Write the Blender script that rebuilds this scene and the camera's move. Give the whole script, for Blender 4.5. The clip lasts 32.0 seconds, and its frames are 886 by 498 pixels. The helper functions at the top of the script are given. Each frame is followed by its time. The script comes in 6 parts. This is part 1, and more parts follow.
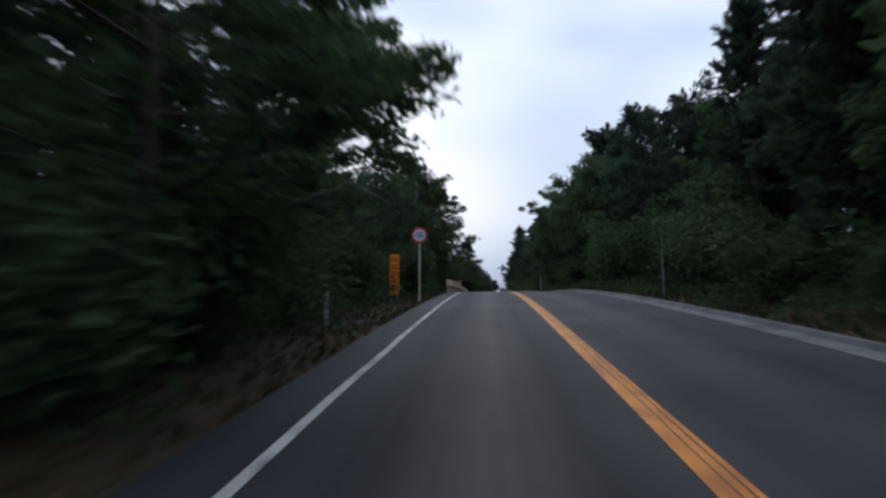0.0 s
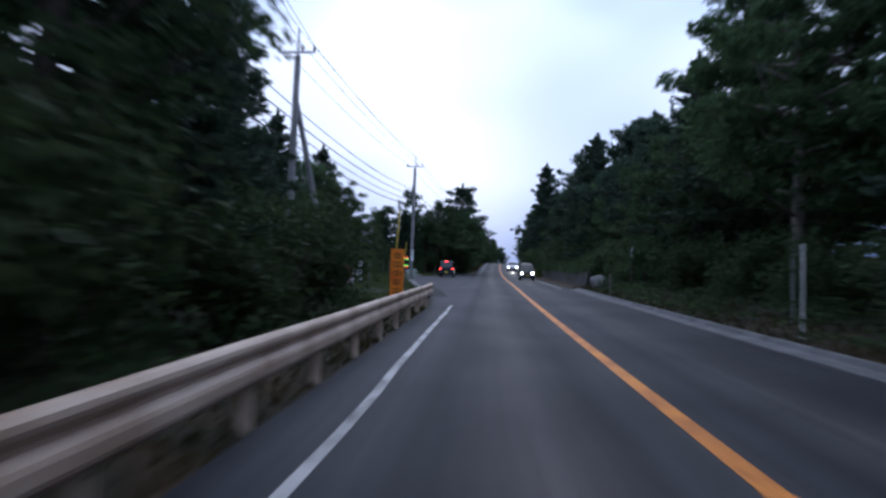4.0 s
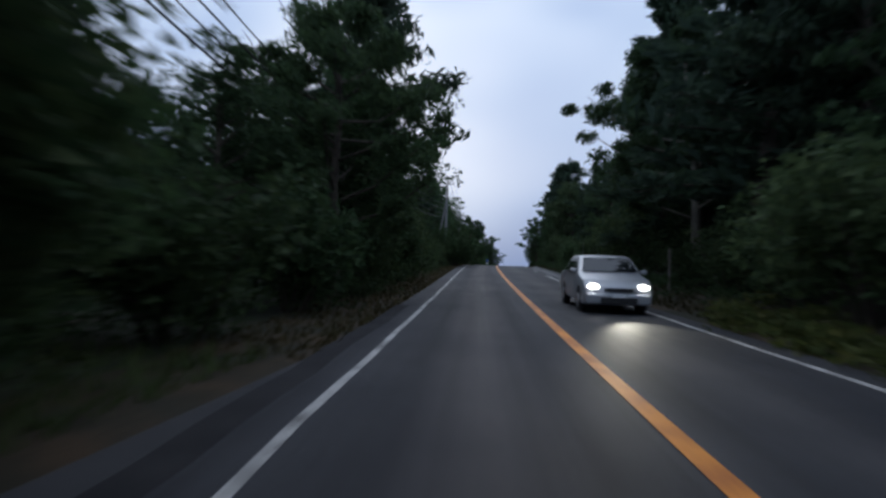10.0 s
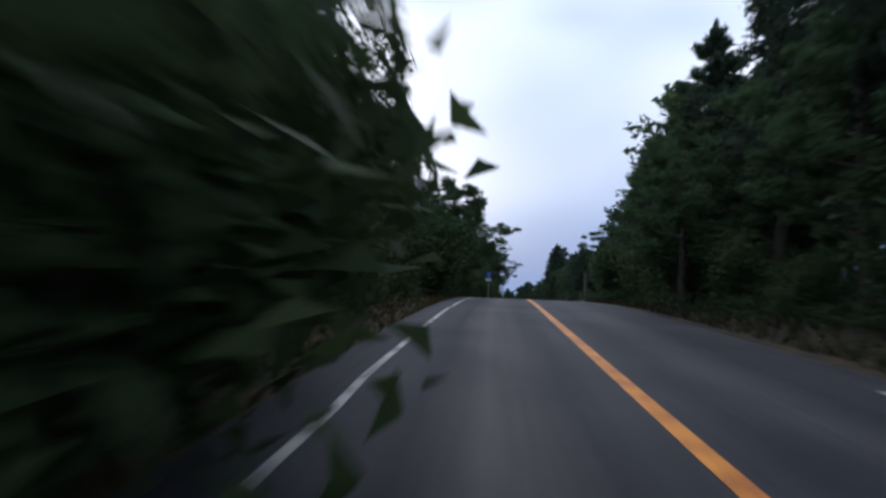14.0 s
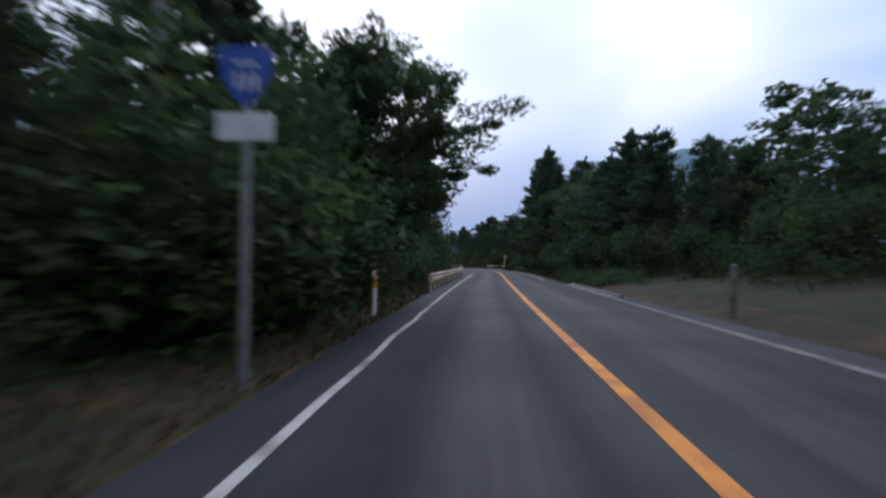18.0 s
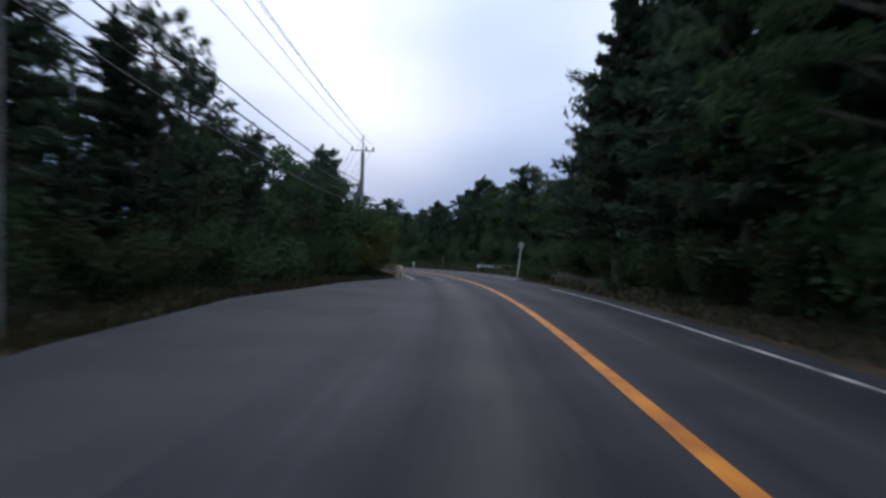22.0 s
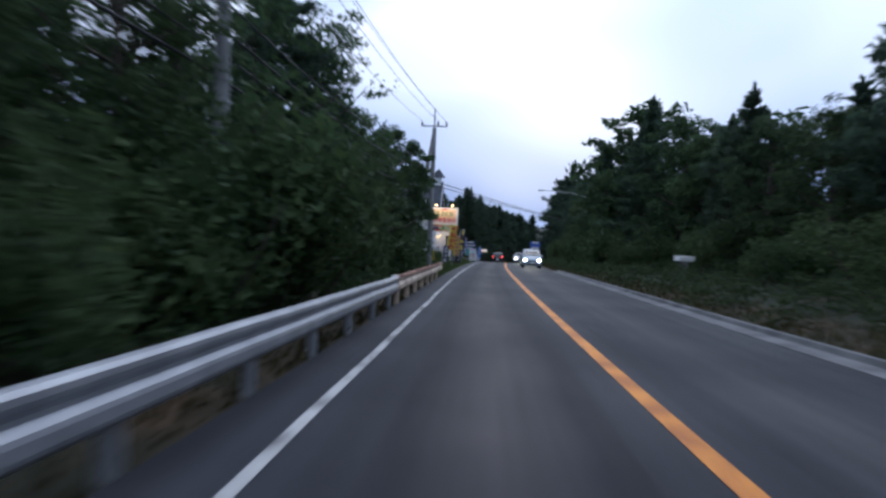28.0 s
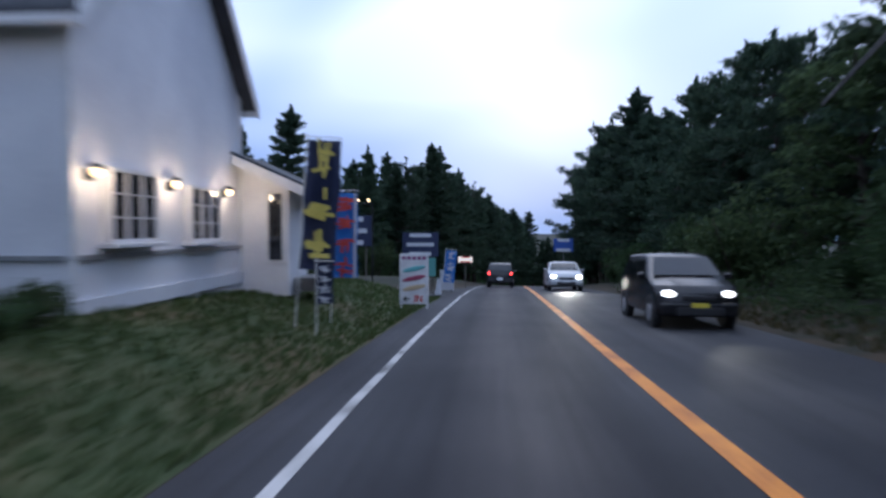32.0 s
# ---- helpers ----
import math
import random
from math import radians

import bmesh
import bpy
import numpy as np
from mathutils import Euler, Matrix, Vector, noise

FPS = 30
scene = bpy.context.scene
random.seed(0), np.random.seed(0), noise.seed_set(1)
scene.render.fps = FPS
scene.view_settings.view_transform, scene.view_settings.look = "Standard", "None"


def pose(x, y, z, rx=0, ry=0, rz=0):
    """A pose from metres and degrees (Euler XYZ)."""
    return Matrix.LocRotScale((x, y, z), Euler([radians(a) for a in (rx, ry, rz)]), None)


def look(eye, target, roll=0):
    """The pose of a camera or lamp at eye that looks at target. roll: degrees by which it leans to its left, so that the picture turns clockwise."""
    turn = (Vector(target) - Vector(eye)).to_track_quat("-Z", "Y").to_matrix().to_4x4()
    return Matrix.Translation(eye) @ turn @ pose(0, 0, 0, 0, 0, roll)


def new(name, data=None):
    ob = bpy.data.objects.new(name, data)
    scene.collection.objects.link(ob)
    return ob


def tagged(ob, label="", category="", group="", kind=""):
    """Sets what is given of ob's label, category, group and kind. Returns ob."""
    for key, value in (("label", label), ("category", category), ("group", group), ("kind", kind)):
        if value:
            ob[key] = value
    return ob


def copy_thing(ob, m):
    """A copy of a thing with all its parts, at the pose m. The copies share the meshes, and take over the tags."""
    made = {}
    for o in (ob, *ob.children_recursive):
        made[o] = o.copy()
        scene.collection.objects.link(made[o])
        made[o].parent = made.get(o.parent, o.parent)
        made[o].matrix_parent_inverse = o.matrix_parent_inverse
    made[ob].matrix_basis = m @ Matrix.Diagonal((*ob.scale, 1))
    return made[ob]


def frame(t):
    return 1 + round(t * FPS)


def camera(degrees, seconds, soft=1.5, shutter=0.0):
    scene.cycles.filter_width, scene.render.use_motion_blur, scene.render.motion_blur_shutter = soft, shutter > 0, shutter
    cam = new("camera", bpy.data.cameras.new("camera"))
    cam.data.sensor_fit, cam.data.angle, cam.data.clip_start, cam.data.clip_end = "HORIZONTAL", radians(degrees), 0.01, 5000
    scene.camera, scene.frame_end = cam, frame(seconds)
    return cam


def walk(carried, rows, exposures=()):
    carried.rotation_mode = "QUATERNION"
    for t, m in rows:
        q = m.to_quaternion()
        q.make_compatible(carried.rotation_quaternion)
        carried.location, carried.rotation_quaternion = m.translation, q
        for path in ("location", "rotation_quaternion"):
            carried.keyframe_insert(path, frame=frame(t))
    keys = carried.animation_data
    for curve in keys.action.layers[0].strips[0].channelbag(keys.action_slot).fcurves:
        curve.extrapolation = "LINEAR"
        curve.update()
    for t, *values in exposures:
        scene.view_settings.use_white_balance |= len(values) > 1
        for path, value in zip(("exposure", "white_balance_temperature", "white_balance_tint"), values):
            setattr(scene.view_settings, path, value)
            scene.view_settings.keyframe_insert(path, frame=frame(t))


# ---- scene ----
# ---------------- the road's line: heading (degrees to the left) and grade every 15 m ----------------
STEP = 15.0
S0 = -15.0
HEAD = [0.05, 0.00, -0.05, 0.17, 0.57, 0.43, 0.16, -0.02, 0.15, 0.19, -0.22, -0.56, -0.63, -1.00, -1.99, -3.48, -4.84, -5.54, -5.83, -6.32, -6.68, -6.79, -4.89, -0.11, 6.09, 10.87, 12.63, 12.69, 12.54, 11.97, 11.24, 10.15, 9.21, 8.24, 7.25, 6.23, 5.20, 4.16, 3.10, 2.04, 0.98, -0.09, -1.16, -2.24, -3.31, -4.38]
GRADE = [12.28, 10.68, 9.00, 6.53, 3.32, 2.89, 3.19, 3.35, 3.17, 3.59, 4.99, 5.47, 6.18, 6.47, 5.55, 3.20, -0.34, -3.83, -4.55, -4.66, -4.99, -4.46, -4.44, -5.06, -5.54, -6.07, -6.38, -5.70, -4.76, -5.05, -5.19, -5.00, -6.50, -8.80, -9.80, -10.40, -10.80, -10.80, -10.80, -10.80, -10.80, -10.80, -10.80, -10.80, -10.80, -10.80]
FINE = np.arange(-15.0, 660.0, 1.0)
_k = S0 + STEP * np.arange(len(HEAD))
_hd = np.radians(np.interp(FINE, _k, HEAD))
_gr = np.interp(FINE, _k, GRADE) / 100.0
_x, _y, _z = np.cumsum(-np.sin(_hd)), np.cumsum(np.cos(_hd)), np.cumsum(_gr)
_x, _y, _z = _x - _x[15], _y - _y[15], _z - _z[15]


def heading(s):
    """Heading of the road at s metres, in radians to the left of +y."""
    return float(np.interp(s, FINE, _hd))


def road_z(y):
    """Height of the road at a place of the y axis; it runs on with its last grade."""
    return float(np.interp(y, _y, _z))


def road_x(y):
    if y < _y[0]:
        return float(_x[0] + (_y[0] - y) * math.tan(_hd[0]))
    if y > _y[-1]:
        return float(_x[-1] - (y - _y[-1]) * math.tan(_hd[-1]))
    return float(np.interp(y, _y, _x))


def at(s, d, h=0.0):
    """A place s metres along the road, d metres to the right of its centre line, h above its surface."""
    a = heading(s)
    x, y, z = np.interp(s, FINE, _x), np.interp(s, FINE, _y), np.interp(s, FINE, _z)
    return Vector((x + d * math.cos(a), y + d * math.sin(a), z + h))


# ---------------- camera ----------------
cam = camera(74.55, 32.0, soft=2.7, shutter=0.6)
# seconds, x, y, z, tilt, lean, yaw
PATH = [
    (0.0, -1.460, -0.000, 1.370, 96.759, 0.097, 4.370),
    (0.5, -1.476, 6.837, 2.070, 96.725, 0.171, 3.157),
    (1.0, -1.490, 13.657, 2.716, 96.642, -0.943, 3.565),
    (1.5, -1.576, 20.459, 3.299, 95.995, -2.534, 3.700),
    (2.0, -1.674, 27.242, 3.805, 95.451, -3.935, 3.914),
    (2.5, -1.775, 34.007, 4.230, 94.607, -4.055, 4.265),
    (3.0, -1.897, 40.749, 4.556, 93.576, -4.014, 4.326),
    (3.5, -1.984, 47.475, 4.794, 93.391, -2.505, 4.565),
    (4.0, -2.068, 54.185, 5.004, 93.275, -2.121, 4.518),
    (4.5, -1.989, 60.882, 5.202, 93.183, -1.736, 4.461),
    (5.0, -1.899, 67.568, 5.402, 93.252, -1.351, 4.349),
    (5.5, -1.972, 74.242, 5.609, 93.322, -0.966, 4.239),
    (6.0, -2.033, 80.904, 5.824, 93.329, -1.973, 4.126),
    (6.5, -2.061, 87.562, 6.043, 93.312, -2.467, 4.007),
    (7.0, -2.084, 94.221, 6.264, 93.315, -2.669, 3.871),
    (7.5, -2.090, 100.881, 6.481, 93.477, -2.700, 3.954),
    (8.0, -2.104, 107.546, 6.695, 92.873, -2.975, 3.462),
    (8.5, -2.133, 114.223, 6.918, 92.410, -2.795, 3.090),
    (9.0, -2.163, 120.920, 7.156, 92.609, -3.373, 3.083),
    (9.5, -2.095, 127.641, 7.427, 92.974, -2.516, 2.957),
    (10.0, -2.006, 134.381, 7.741, 93.620, -1.815, 2.854),
    (10.5, -1.911, 141.142, 8.085, 94.448, -2.653, 2.708),
    (11.0, -1.798, 147.932, 8.445, 94.716, -2.840, 2.834),
    (11.5, -1.738, 154.747, 8.824, 94.795, -2.876, 2.986),
    (12.0, -1.673, 161.590, 9.226, 94.807, -3.306, 3.115),
    (12.5, -1.653, 168.466, 9.651, 94.920, -2.762, 3.336),
    (13.0, -1.613, 175.377, 10.087, 94.779, -2.351, 3.193),
    (13.5, -1.505, 182.325, 10.533, 94.288, -2.272, 2.805),
    (14.0, -1.346, 189.310, 10.957, 94.301, -2.240, 2.347),
    (14.5, -1.100, 196.328, 11.352, 94.243, -2.208, 1.846),
    (15.0, -0.775, 203.381, 11.685, 93.870, -2.177, 1.162),
    (15.5, -0.370, 210.463, 11.940, 93.475, -2.146, 0.479),
    (16.0, 0.120, 217.572, 12.093, 92.534, -2.461, -0.140),
    (16.5, 0.708, 224.703, 12.126, 91.318, -2.156, -0.722),
    (17.0, 1.359, 231.847, 12.040, 89.730, -2.699, -1.115),
    (17.5, 2.038, 239.015, 11.833, 88.454, -2.655, -1.613),
    (18.0, 2.751, 246.203, 11.545, 88.395, -1.464, -1.926),
    (18.5, 3.482, 253.408, 11.232, 88.308, -1.344, -2.344),
    (19.0, 4.237, 260.627, 10.901, 88.265, -1.295, -2.448),
    (19.5, 5.002, 267.858, 10.566, 88.144, -1.306, -2.303),
    (20.0, 5.795, 275.099, 10.223, 88.047, -1.166, -2.405),
    (20.5, 6.537, 282.344, 9.869, 88.196, -1.797, -2.501),
    (21.0, 7.294, 289.572, 9.512, 87.968, -2.718, -2.846),
    (21.5, 8.149, 296.772, 9.172, 87.825, -3.237, -2.968),
    (22.0, 8.980, 303.944, 8.849, 87.895, -2.077, -3.151),
    (22.5, 9.729, 311.095, 8.527, 87.707, -2.485, -2.543),
    (23.0, 10.332, 318.217, 8.204, 87.701, -1.706, -1.112),
    (23.5, 10.712, 325.316, 7.863, 87.805, -1.724, 1.537),
    (24.0, 10.798, 332.399, 7.502, 87.774, -1.244, 4.880),
    (24.5, 10.468, 339.437, 7.125, 87.568, -1.494, 8.350),
    (25.0, 9.786, 346.420, 6.734, 87.248, -1.816, 11.340),
    (25.5, 8.868, 353.352, 6.328, 87.127, -2.535, 14.335),
    (26.0, 7.690, 360.217, 5.907, 86.859, -2.680, 15.865),
    (26.5, 6.095, 366.982, 5.476, 86.640, -2.825, 16.234),
    (27.0, 4.416, 373.672, 5.038, 86.428, -2.970, 16.579),
    (27.5, 2.959, 380.381, 4.613, 86.470, -3.115, 16.147),
    (28.0, 1.510, 387.039, 4.212, 87.039, -2.530, 16.544),
    (28.5, 0.038, 393.631, 3.838, 87.540, -1.782, 16.606),
    (29.0, -1.411, 400.156, 3.497, 87.911, -1.855, 16.824),
    (29.5, -2.881, 406.608, 3.179, 88.014, -1.830, 16.778),
    (30.0, -4.309, 412.998, 2.858, 88.092, -2.445, 16.889),
    (30.5, -5.684, 419.318, 2.534, 87.928, -2.256, 16.829),
    (31.0, -7.008, 425.556, 2.209, 88.228, -2.515, 16.382),
    (31.5, -8.208, 431.726, 1.885, 88.226, -1.631, 15.681),
    (32.0, -9.350, 437.817, 1.567, 88.063, -0.089, 15.095),
]
# seconds, stops, kelvin, tint
EXPOSURES = [(0.0, -0.1, 6500, 10), (1.5, -0.05, 6250, 12), (3.0, 0.12, 5900, 13), (6.0, 0.0, 5450, 21), (8.0, 0.05, 5550, 20), (9.0, 0.0, 6000, 12), (10.0, -0.35, 6100, 10), (11.0, -0.45, 6400, 10), (12.0, -0.05, 6250, 12), (13.0, 0.0, 6250, 12), (17.0, 0.15, 6450, 12),
             (19.0, 0.25, 6400, 13), (21.0, 0.15, 6300, 11), (22.0, -0.05, 6300, 11), (23.0, 0.08, 6300, 11), (24.0, 0.1, 6300, 11), (28.0, 0.15, 5900, 12), (29.0, 0.05, 5850, 13), (30.0, 0.12, 5850, 14), (32.0, 0.1, 5550, 15)]
walk(cam, [(t, pose(*p)) for t, *p in PATH], EXPOSURES)

# ---------------- sky and light: overcast dusk ----------------
world = bpy.data.worlds.new("world")
scene.world = world
world.use_nodes = True
wn, wl = world.node_tree.nodes, world.node_tree.links
wn.clear()
w_out, w_bg = wn.new("ShaderNodeOutputWorld"), wn.new("ShaderNodeBackground")
sky = wn.new("ShaderNodeTexSky")
sky.sky_type, sky.sun_disc = "NISHITA", False
sky.sun_elevation, sky.sun_rotation = radians(8), radians(-5)
sky.air_density, sky.dust_density, sky.ozone_density = 1.0, 4.0, 3.0
w_geo = wn.new("ShaderNodeTexCoord")
w_map = wn.new("ShaderNodeMapping")
w_map.inputs["Scale"].default_value = (0.9, 0.9, 1.7)
w_noise = wn.new("ShaderNodeTexNoise")
w_noise.inputs["Scale"].default_value = 2.1
w_noise.inputs["Detail"].default_value = 2.0
w_noise.inputs["Roughness"].default_value = 0.5
w_noise.inputs["Distortion"].default_value = 0.25
w_ramp = wn.new("ShaderNodeValToRGB")
cr = w_ramp.color_ramp
cr.elements[0].position, cr.elements[0].color = 0.38, (0.54, 0.70, 1.02, 1)
cr.elements[1].position, cr.elements[1].color = 0.64, (1.19, 1.26, 1.40, 1)
e = cr.elements.new(0.50)
e.color = (0.83, 0.97, 1.22, 1)
w_mix = wn.new("ShaderNodeMix")
w_mix.data_type = "RGBA"
w_mix.inputs["Factor"].default_value = 0.88
w_scale = wn.new("ShaderNodeVectorMath")
w_scale.operation = "SCALE"
w_scale.inputs["Scale"].default_value = 0.12
wl.new(w_geo.outputs["Generated"], w_map.inputs["Vector"])
wl.new(w_map.outputs["Vector"], w_noise.inputs["Vector"])
wl.new(w_noise.outputs["Fac"], w_ramp.inputs["Fac"])
wl.new(sky.outputs["Color"], w_scale.inputs[0])
wl.new(w_scale.outputs["Vector"], w_mix.inputs["A"])
wl.new(w_ramp.outputs["Color"], w_mix.inputs["B"])
# paler and bluer towards the horizon
w_sep = wn.new("ShaderNodeSeparateXYZ")
w_hz = wn.new("ShaderNodeValToRGB")
w_hz.color_ramp.elements[0].position, w_hz.color_ramp.elements[0].color = 0.02, (0.36, 0.44, 0.60, 1)
w_hz.color_ramp.elements[1].position, w_hz.color_ramp.elements[1].color = 0.42, (1, 1, 1, 1)
w_mul = wn.new("ShaderNodeMix")
w_mul.data_type, w_mul.blend_type = "RGBA", "MULTIPLY"
w_mul.inputs["Factor"].default_value = 1.0
wl.new(w_geo.outputs["Generated"], w_sep.inputs[0])
wl.new(w_sep.outputs["Z"], w_hz.inputs["Fac"])
wl.new(w_mix.outputs["Result"], w_mul.inputs["A"])
wl.new(w_hz.outputs["Color"], w_mul.inputs["B"])
wl.new(w_mul.outputs["Result"], w_bg.inputs["Color"])
w_bg.inputs["Strength"].default_value = 1.0
wl.new(w_bg.outputs["Background"], w_out.inputs["Surface"])
sun = new("sun", bpy.data.lights.new("sun", "SUN"))
sun.data.energy, sun.data.angle, sun.data.color = 0.35, radians(30), (1.0, 0.96, 0.92)
sun.matrix_world = look((0, 60, 60), (0, 0, 0))


# ---------------- materials ----------------
def noise_mat(name, a, b, scale=3.0, rough=0.8, bump=0.0, fine=60.0, metal=0.0, spec=0.4, c=None, big=0.4):
    """A surface that wanders between colours a and b at two scales, with fine relief."""
    m = bpy.data.materials.new(name)
    m.use_nodes = True
    n, l = m.node_tree.nodes, m.node_tree.links
    p = n["Principled BSDF"]
    p.inputs["Roughness"].default_value, p.inputs["Metallic"].default_value = rough, metal
    p.inputs["Specular IOR Level"].default_value = spec
    tc = n.new("ShaderNodeTexCoord")
    n1, n2 = n.new("ShaderNodeTexNoise"), n.new("ShaderNodeTexNoise")
    n1.inputs["Scale"].default_value, n1.inputs["Detail"].default_value = scale, 5
    n2.inputs["Scale"].default_value, n2.inputs["Detail"].default_value = fine, 3
    l.new(tc.outputs["Object"], n1.inputs["Vector"])
    l.new(tc.outputs["Object"], n2.inputs["Vector"])
    mid = n.new("ShaderNodeMath")
    mid.operation = "MULTIPLY_ADD"
    mid.inputs[1].default_value, mid.inputs[2].default_value = big, 0.5 - big * 0.5
    l.new(n2.outputs["Fac"], mid.inputs[0])
    mean = n.new("ShaderNodeMath")
    mean.operation = "MULTIPLY_ADD"
    mean.inputs[1].default_value = 1.6
    l.new(n1.outputs["Fac"], mean.inputs[0])
    sub = n.new("ShaderNodeMath")
    sub.operation = "SUBTRACT"
    sub.inputs[1].default_value = 0.8
    l.new(mid.outputs[0], sub.inputs[0])
    l.new(sub.outputs[0], mean.inputs[2])
    ramp = n.new("ShaderNodeValToRGB")
    ramp.color_ramp.elements[0].position, ramp.color_ramp.elements[1].position = 0.25, 0.75
    ramp.color_ramp.elements[0].color, ramp.color_ramp.elements[1].color = (*a, 1), (*b, 1)
    if c:
        ramp.color_ramp.elements.new(0.5).color = (*c, 1)
    l.new(mean.outputs[0], ramp.inputs["Fac"])
    l.new(ramp.outputs["Color"], p.inputs["Base Color"])
    if bump:
        bp = n.new("ShaderNodeBump")
        bp.inputs["Strength"].default_value, bp.inputs["Distance"].default_value = bump, 0.02
        l.new(n2.outputs["Fac"], bp.inputs["Height"])
        l.new(bp.outputs["Normal"], p.inputs["Normal"])
    return m


def plain_mat(name, col, rough=0.5, metal=0.0, spec=0.5):
    m = bpy.data.materials.new(name)
    m.use_nodes = True
    p = m.node_tree.nodes["Principled BSDF"]
    p.inputs["Base Color"].default_value = (*col, 1)
    p.inputs["Roughness"].default_value, p.inputs["Metallic"].default_value = rough, metal
    p.inputs["Specular IOR Level"].default_value = spec
    return m


def glow_mat(name, col, strength):
    m = plain_mat(name, col, 0.4)
    p = m.node_tree.nodes["Principled BSDF"]
    p.inputs["Emission Color"].default_value, p.inputs["Emission Strength"].default_value = (*col, 1), strength
    return m


def leaf_mat(name, a, b, c, thin=0.40):
    """Leaves: each one its own green, each tree a little lighter or darker; some light passes through."""
    m = bpy.data.materials.new(name)
    m.use_nodes = True
    n, l = m.node_tree.nodes, m.node_tree.links
    p = n["Principled BSDF"]
    p.inputs["Roughness"].default_value, p.inputs["Specular IOR Level"].default_value = 0.7, 0.2
    geo, obj = n.new("ShaderNodeNewGeometry"), n.new("ShaderNodeObjectInfo")
    ramp = n.new("ShaderNodeValToRGB")
    ramp.color_ramp.elements[0].color, ramp.color_ramp.elements[1].color = (*a, 1), (*c, 1)
    ramp.color_ramp.elements.new(0.6).color = (*b, 1)
    l.new(geo.outputs["Random Per Island"], ramp.inputs["Fac"])
    hsv = n.new("ShaderNodeHueSaturation")
    val, hue = n.new("ShaderNodeMapRange"), n.new("ShaderNodeMapRange")
    val.inputs["To Min"].default_value, val.inputs["To Max"].default_value = 0.72, 1.32
    hue.inputs["To Min"].default_value, hue.inputs["To Max"].default_value = 0.485, 0.52
    frac = n.new("ShaderNodeMath")
    frac.operation = "FRACT"
    many = n.new("ShaderNodeMath")
    many.operation = "MULTIPLY"
    many.inputs[1].default_value = 7.31
    l.new(obj.outputs["Random"], val.inputs["Value"])
    l.new(obj.outputs["Random"], many.inputs[0])
    l.new(many.outputs[0], frac.inputs[0])
    l.new(frac.outputs[0], hue.inputs["Value"])
    l.new(val.outputs["Result"], hsv.inputs["Value"])
    l.new(hue.outputs["Result"], hsv.inputs["Hue"])
    l.new(ramp.outputs["Color"], hsv.inputs["Color"])
    l.new(hsv.outputs["Color"], p.inputs["Base Color"])
    tr, mix = n.new("ShaderNodeBsdfTranslucent"), n.new("ShaderNodeMixShader")
    mix.inputs["Fac"].default_value = thin
    l.new(hsv.outputs["Color"], tr.inputs["Color"])
    l.new(p.outputs["BSDF"], mix.inputs[1])
    l.new(tr.outputs["BSDF"], mix.inputs[2])
    l.new(mix.outputs["Shader"], n["Material Output"].inputs["Surface"])
    return m


M_ASPHALT = noise_mat("asphalt", (0.029, 0.030, 0.035), (0.053, 0.053, 0.057), 0.35, 0.68, 0.35, 90, spec=0.2, big=0.6)
# wheel tracks polished darker, the crown of each lane a little paler and browner
_n, _l = M_ASPHALT.node_tree.nodes, M_ASPHALT.node_tree.links
_uv, _sp = _n.new("ShaderNodeUVMap"), _n.new("ShaderNodeSeparateXYZ")
_uv.uv_map = "across"
_wob = _n.new("ShaderNodeTexNoise")
_wob.inputs["Scale"].default_value = 0.25
_add = _n.new("ShaderNodeMath")
_add.operation = "MULTIPLY_ADD"
_add.inputs[1].default_value = 0.5
_rng = _n.new("ShaderNodeMapRange")
_rng.inputs["From Min"].default_value, _rng.inputs["From Max"].default_value = -3.4, 3.8
_rmp = _n.new("ShaderNodeValToRGB")
_rmp.color_ramp.elements[0].position, _rmp.color_ramp.elements[0].color = 0.0, (0.85, 0.88, 0.95, 1)
_rmp.color_ramp.elements[1].position, _rmp.color_ramp.elements[1].color = 1.0, (0.9, 0.92, 0.96, 1)
for _p, _c in ((0.11, (0.92, 0.95, 1)), (0.20, (0.66, 0.66, 0.69)), (0.30, (1.45, 1.27, 1.14)), (0.40, (0.68, 0.67, 0.69)), (0.50, (1.0, 1.0, 1.0)), (0.60, (0.76, 0.78, 0.82)), (0.71, (1.16, 1.12, 1.08)), (0.82, (0.76, 0.78, 0.82))):
    _rmp.color_ramp.elements.new(_p).color = (*_c, 1)
_mx = _n.new("ShaderNodeMix")
_mx.data_type, _mx.blend_type = "RGBA", "MULTIPLY"
_mx.inputs["Factor"].default_value = 1.0
_bs = _n["Principled BSDF"]
_from = _bs.inputs["Base Color"].links[0].from_socket
_l.new(_uv.outputs["UV"], _sp.inputs[0])
_l.new(_uv.outputs["UV"], _wob.inputs["Vector"])
_l.new(_wob.outputs["Fac"], _add.inputs[0])
_l.new(_sp.outputs["X"], _add.inputs[2])
_l.new(_add.outputs[0], _rng.inputs["Value"])
_l.new(_rng.outputs["Result"], _rmp.inputs["Fac"])
_l.new(_from, _mx.inputs["A"])
_l.new(_rmp.outputs["Color"], _mx.inputs["B"])
_l.new(_mx.outputs["Result"], _bs.inputs["Base Color"])
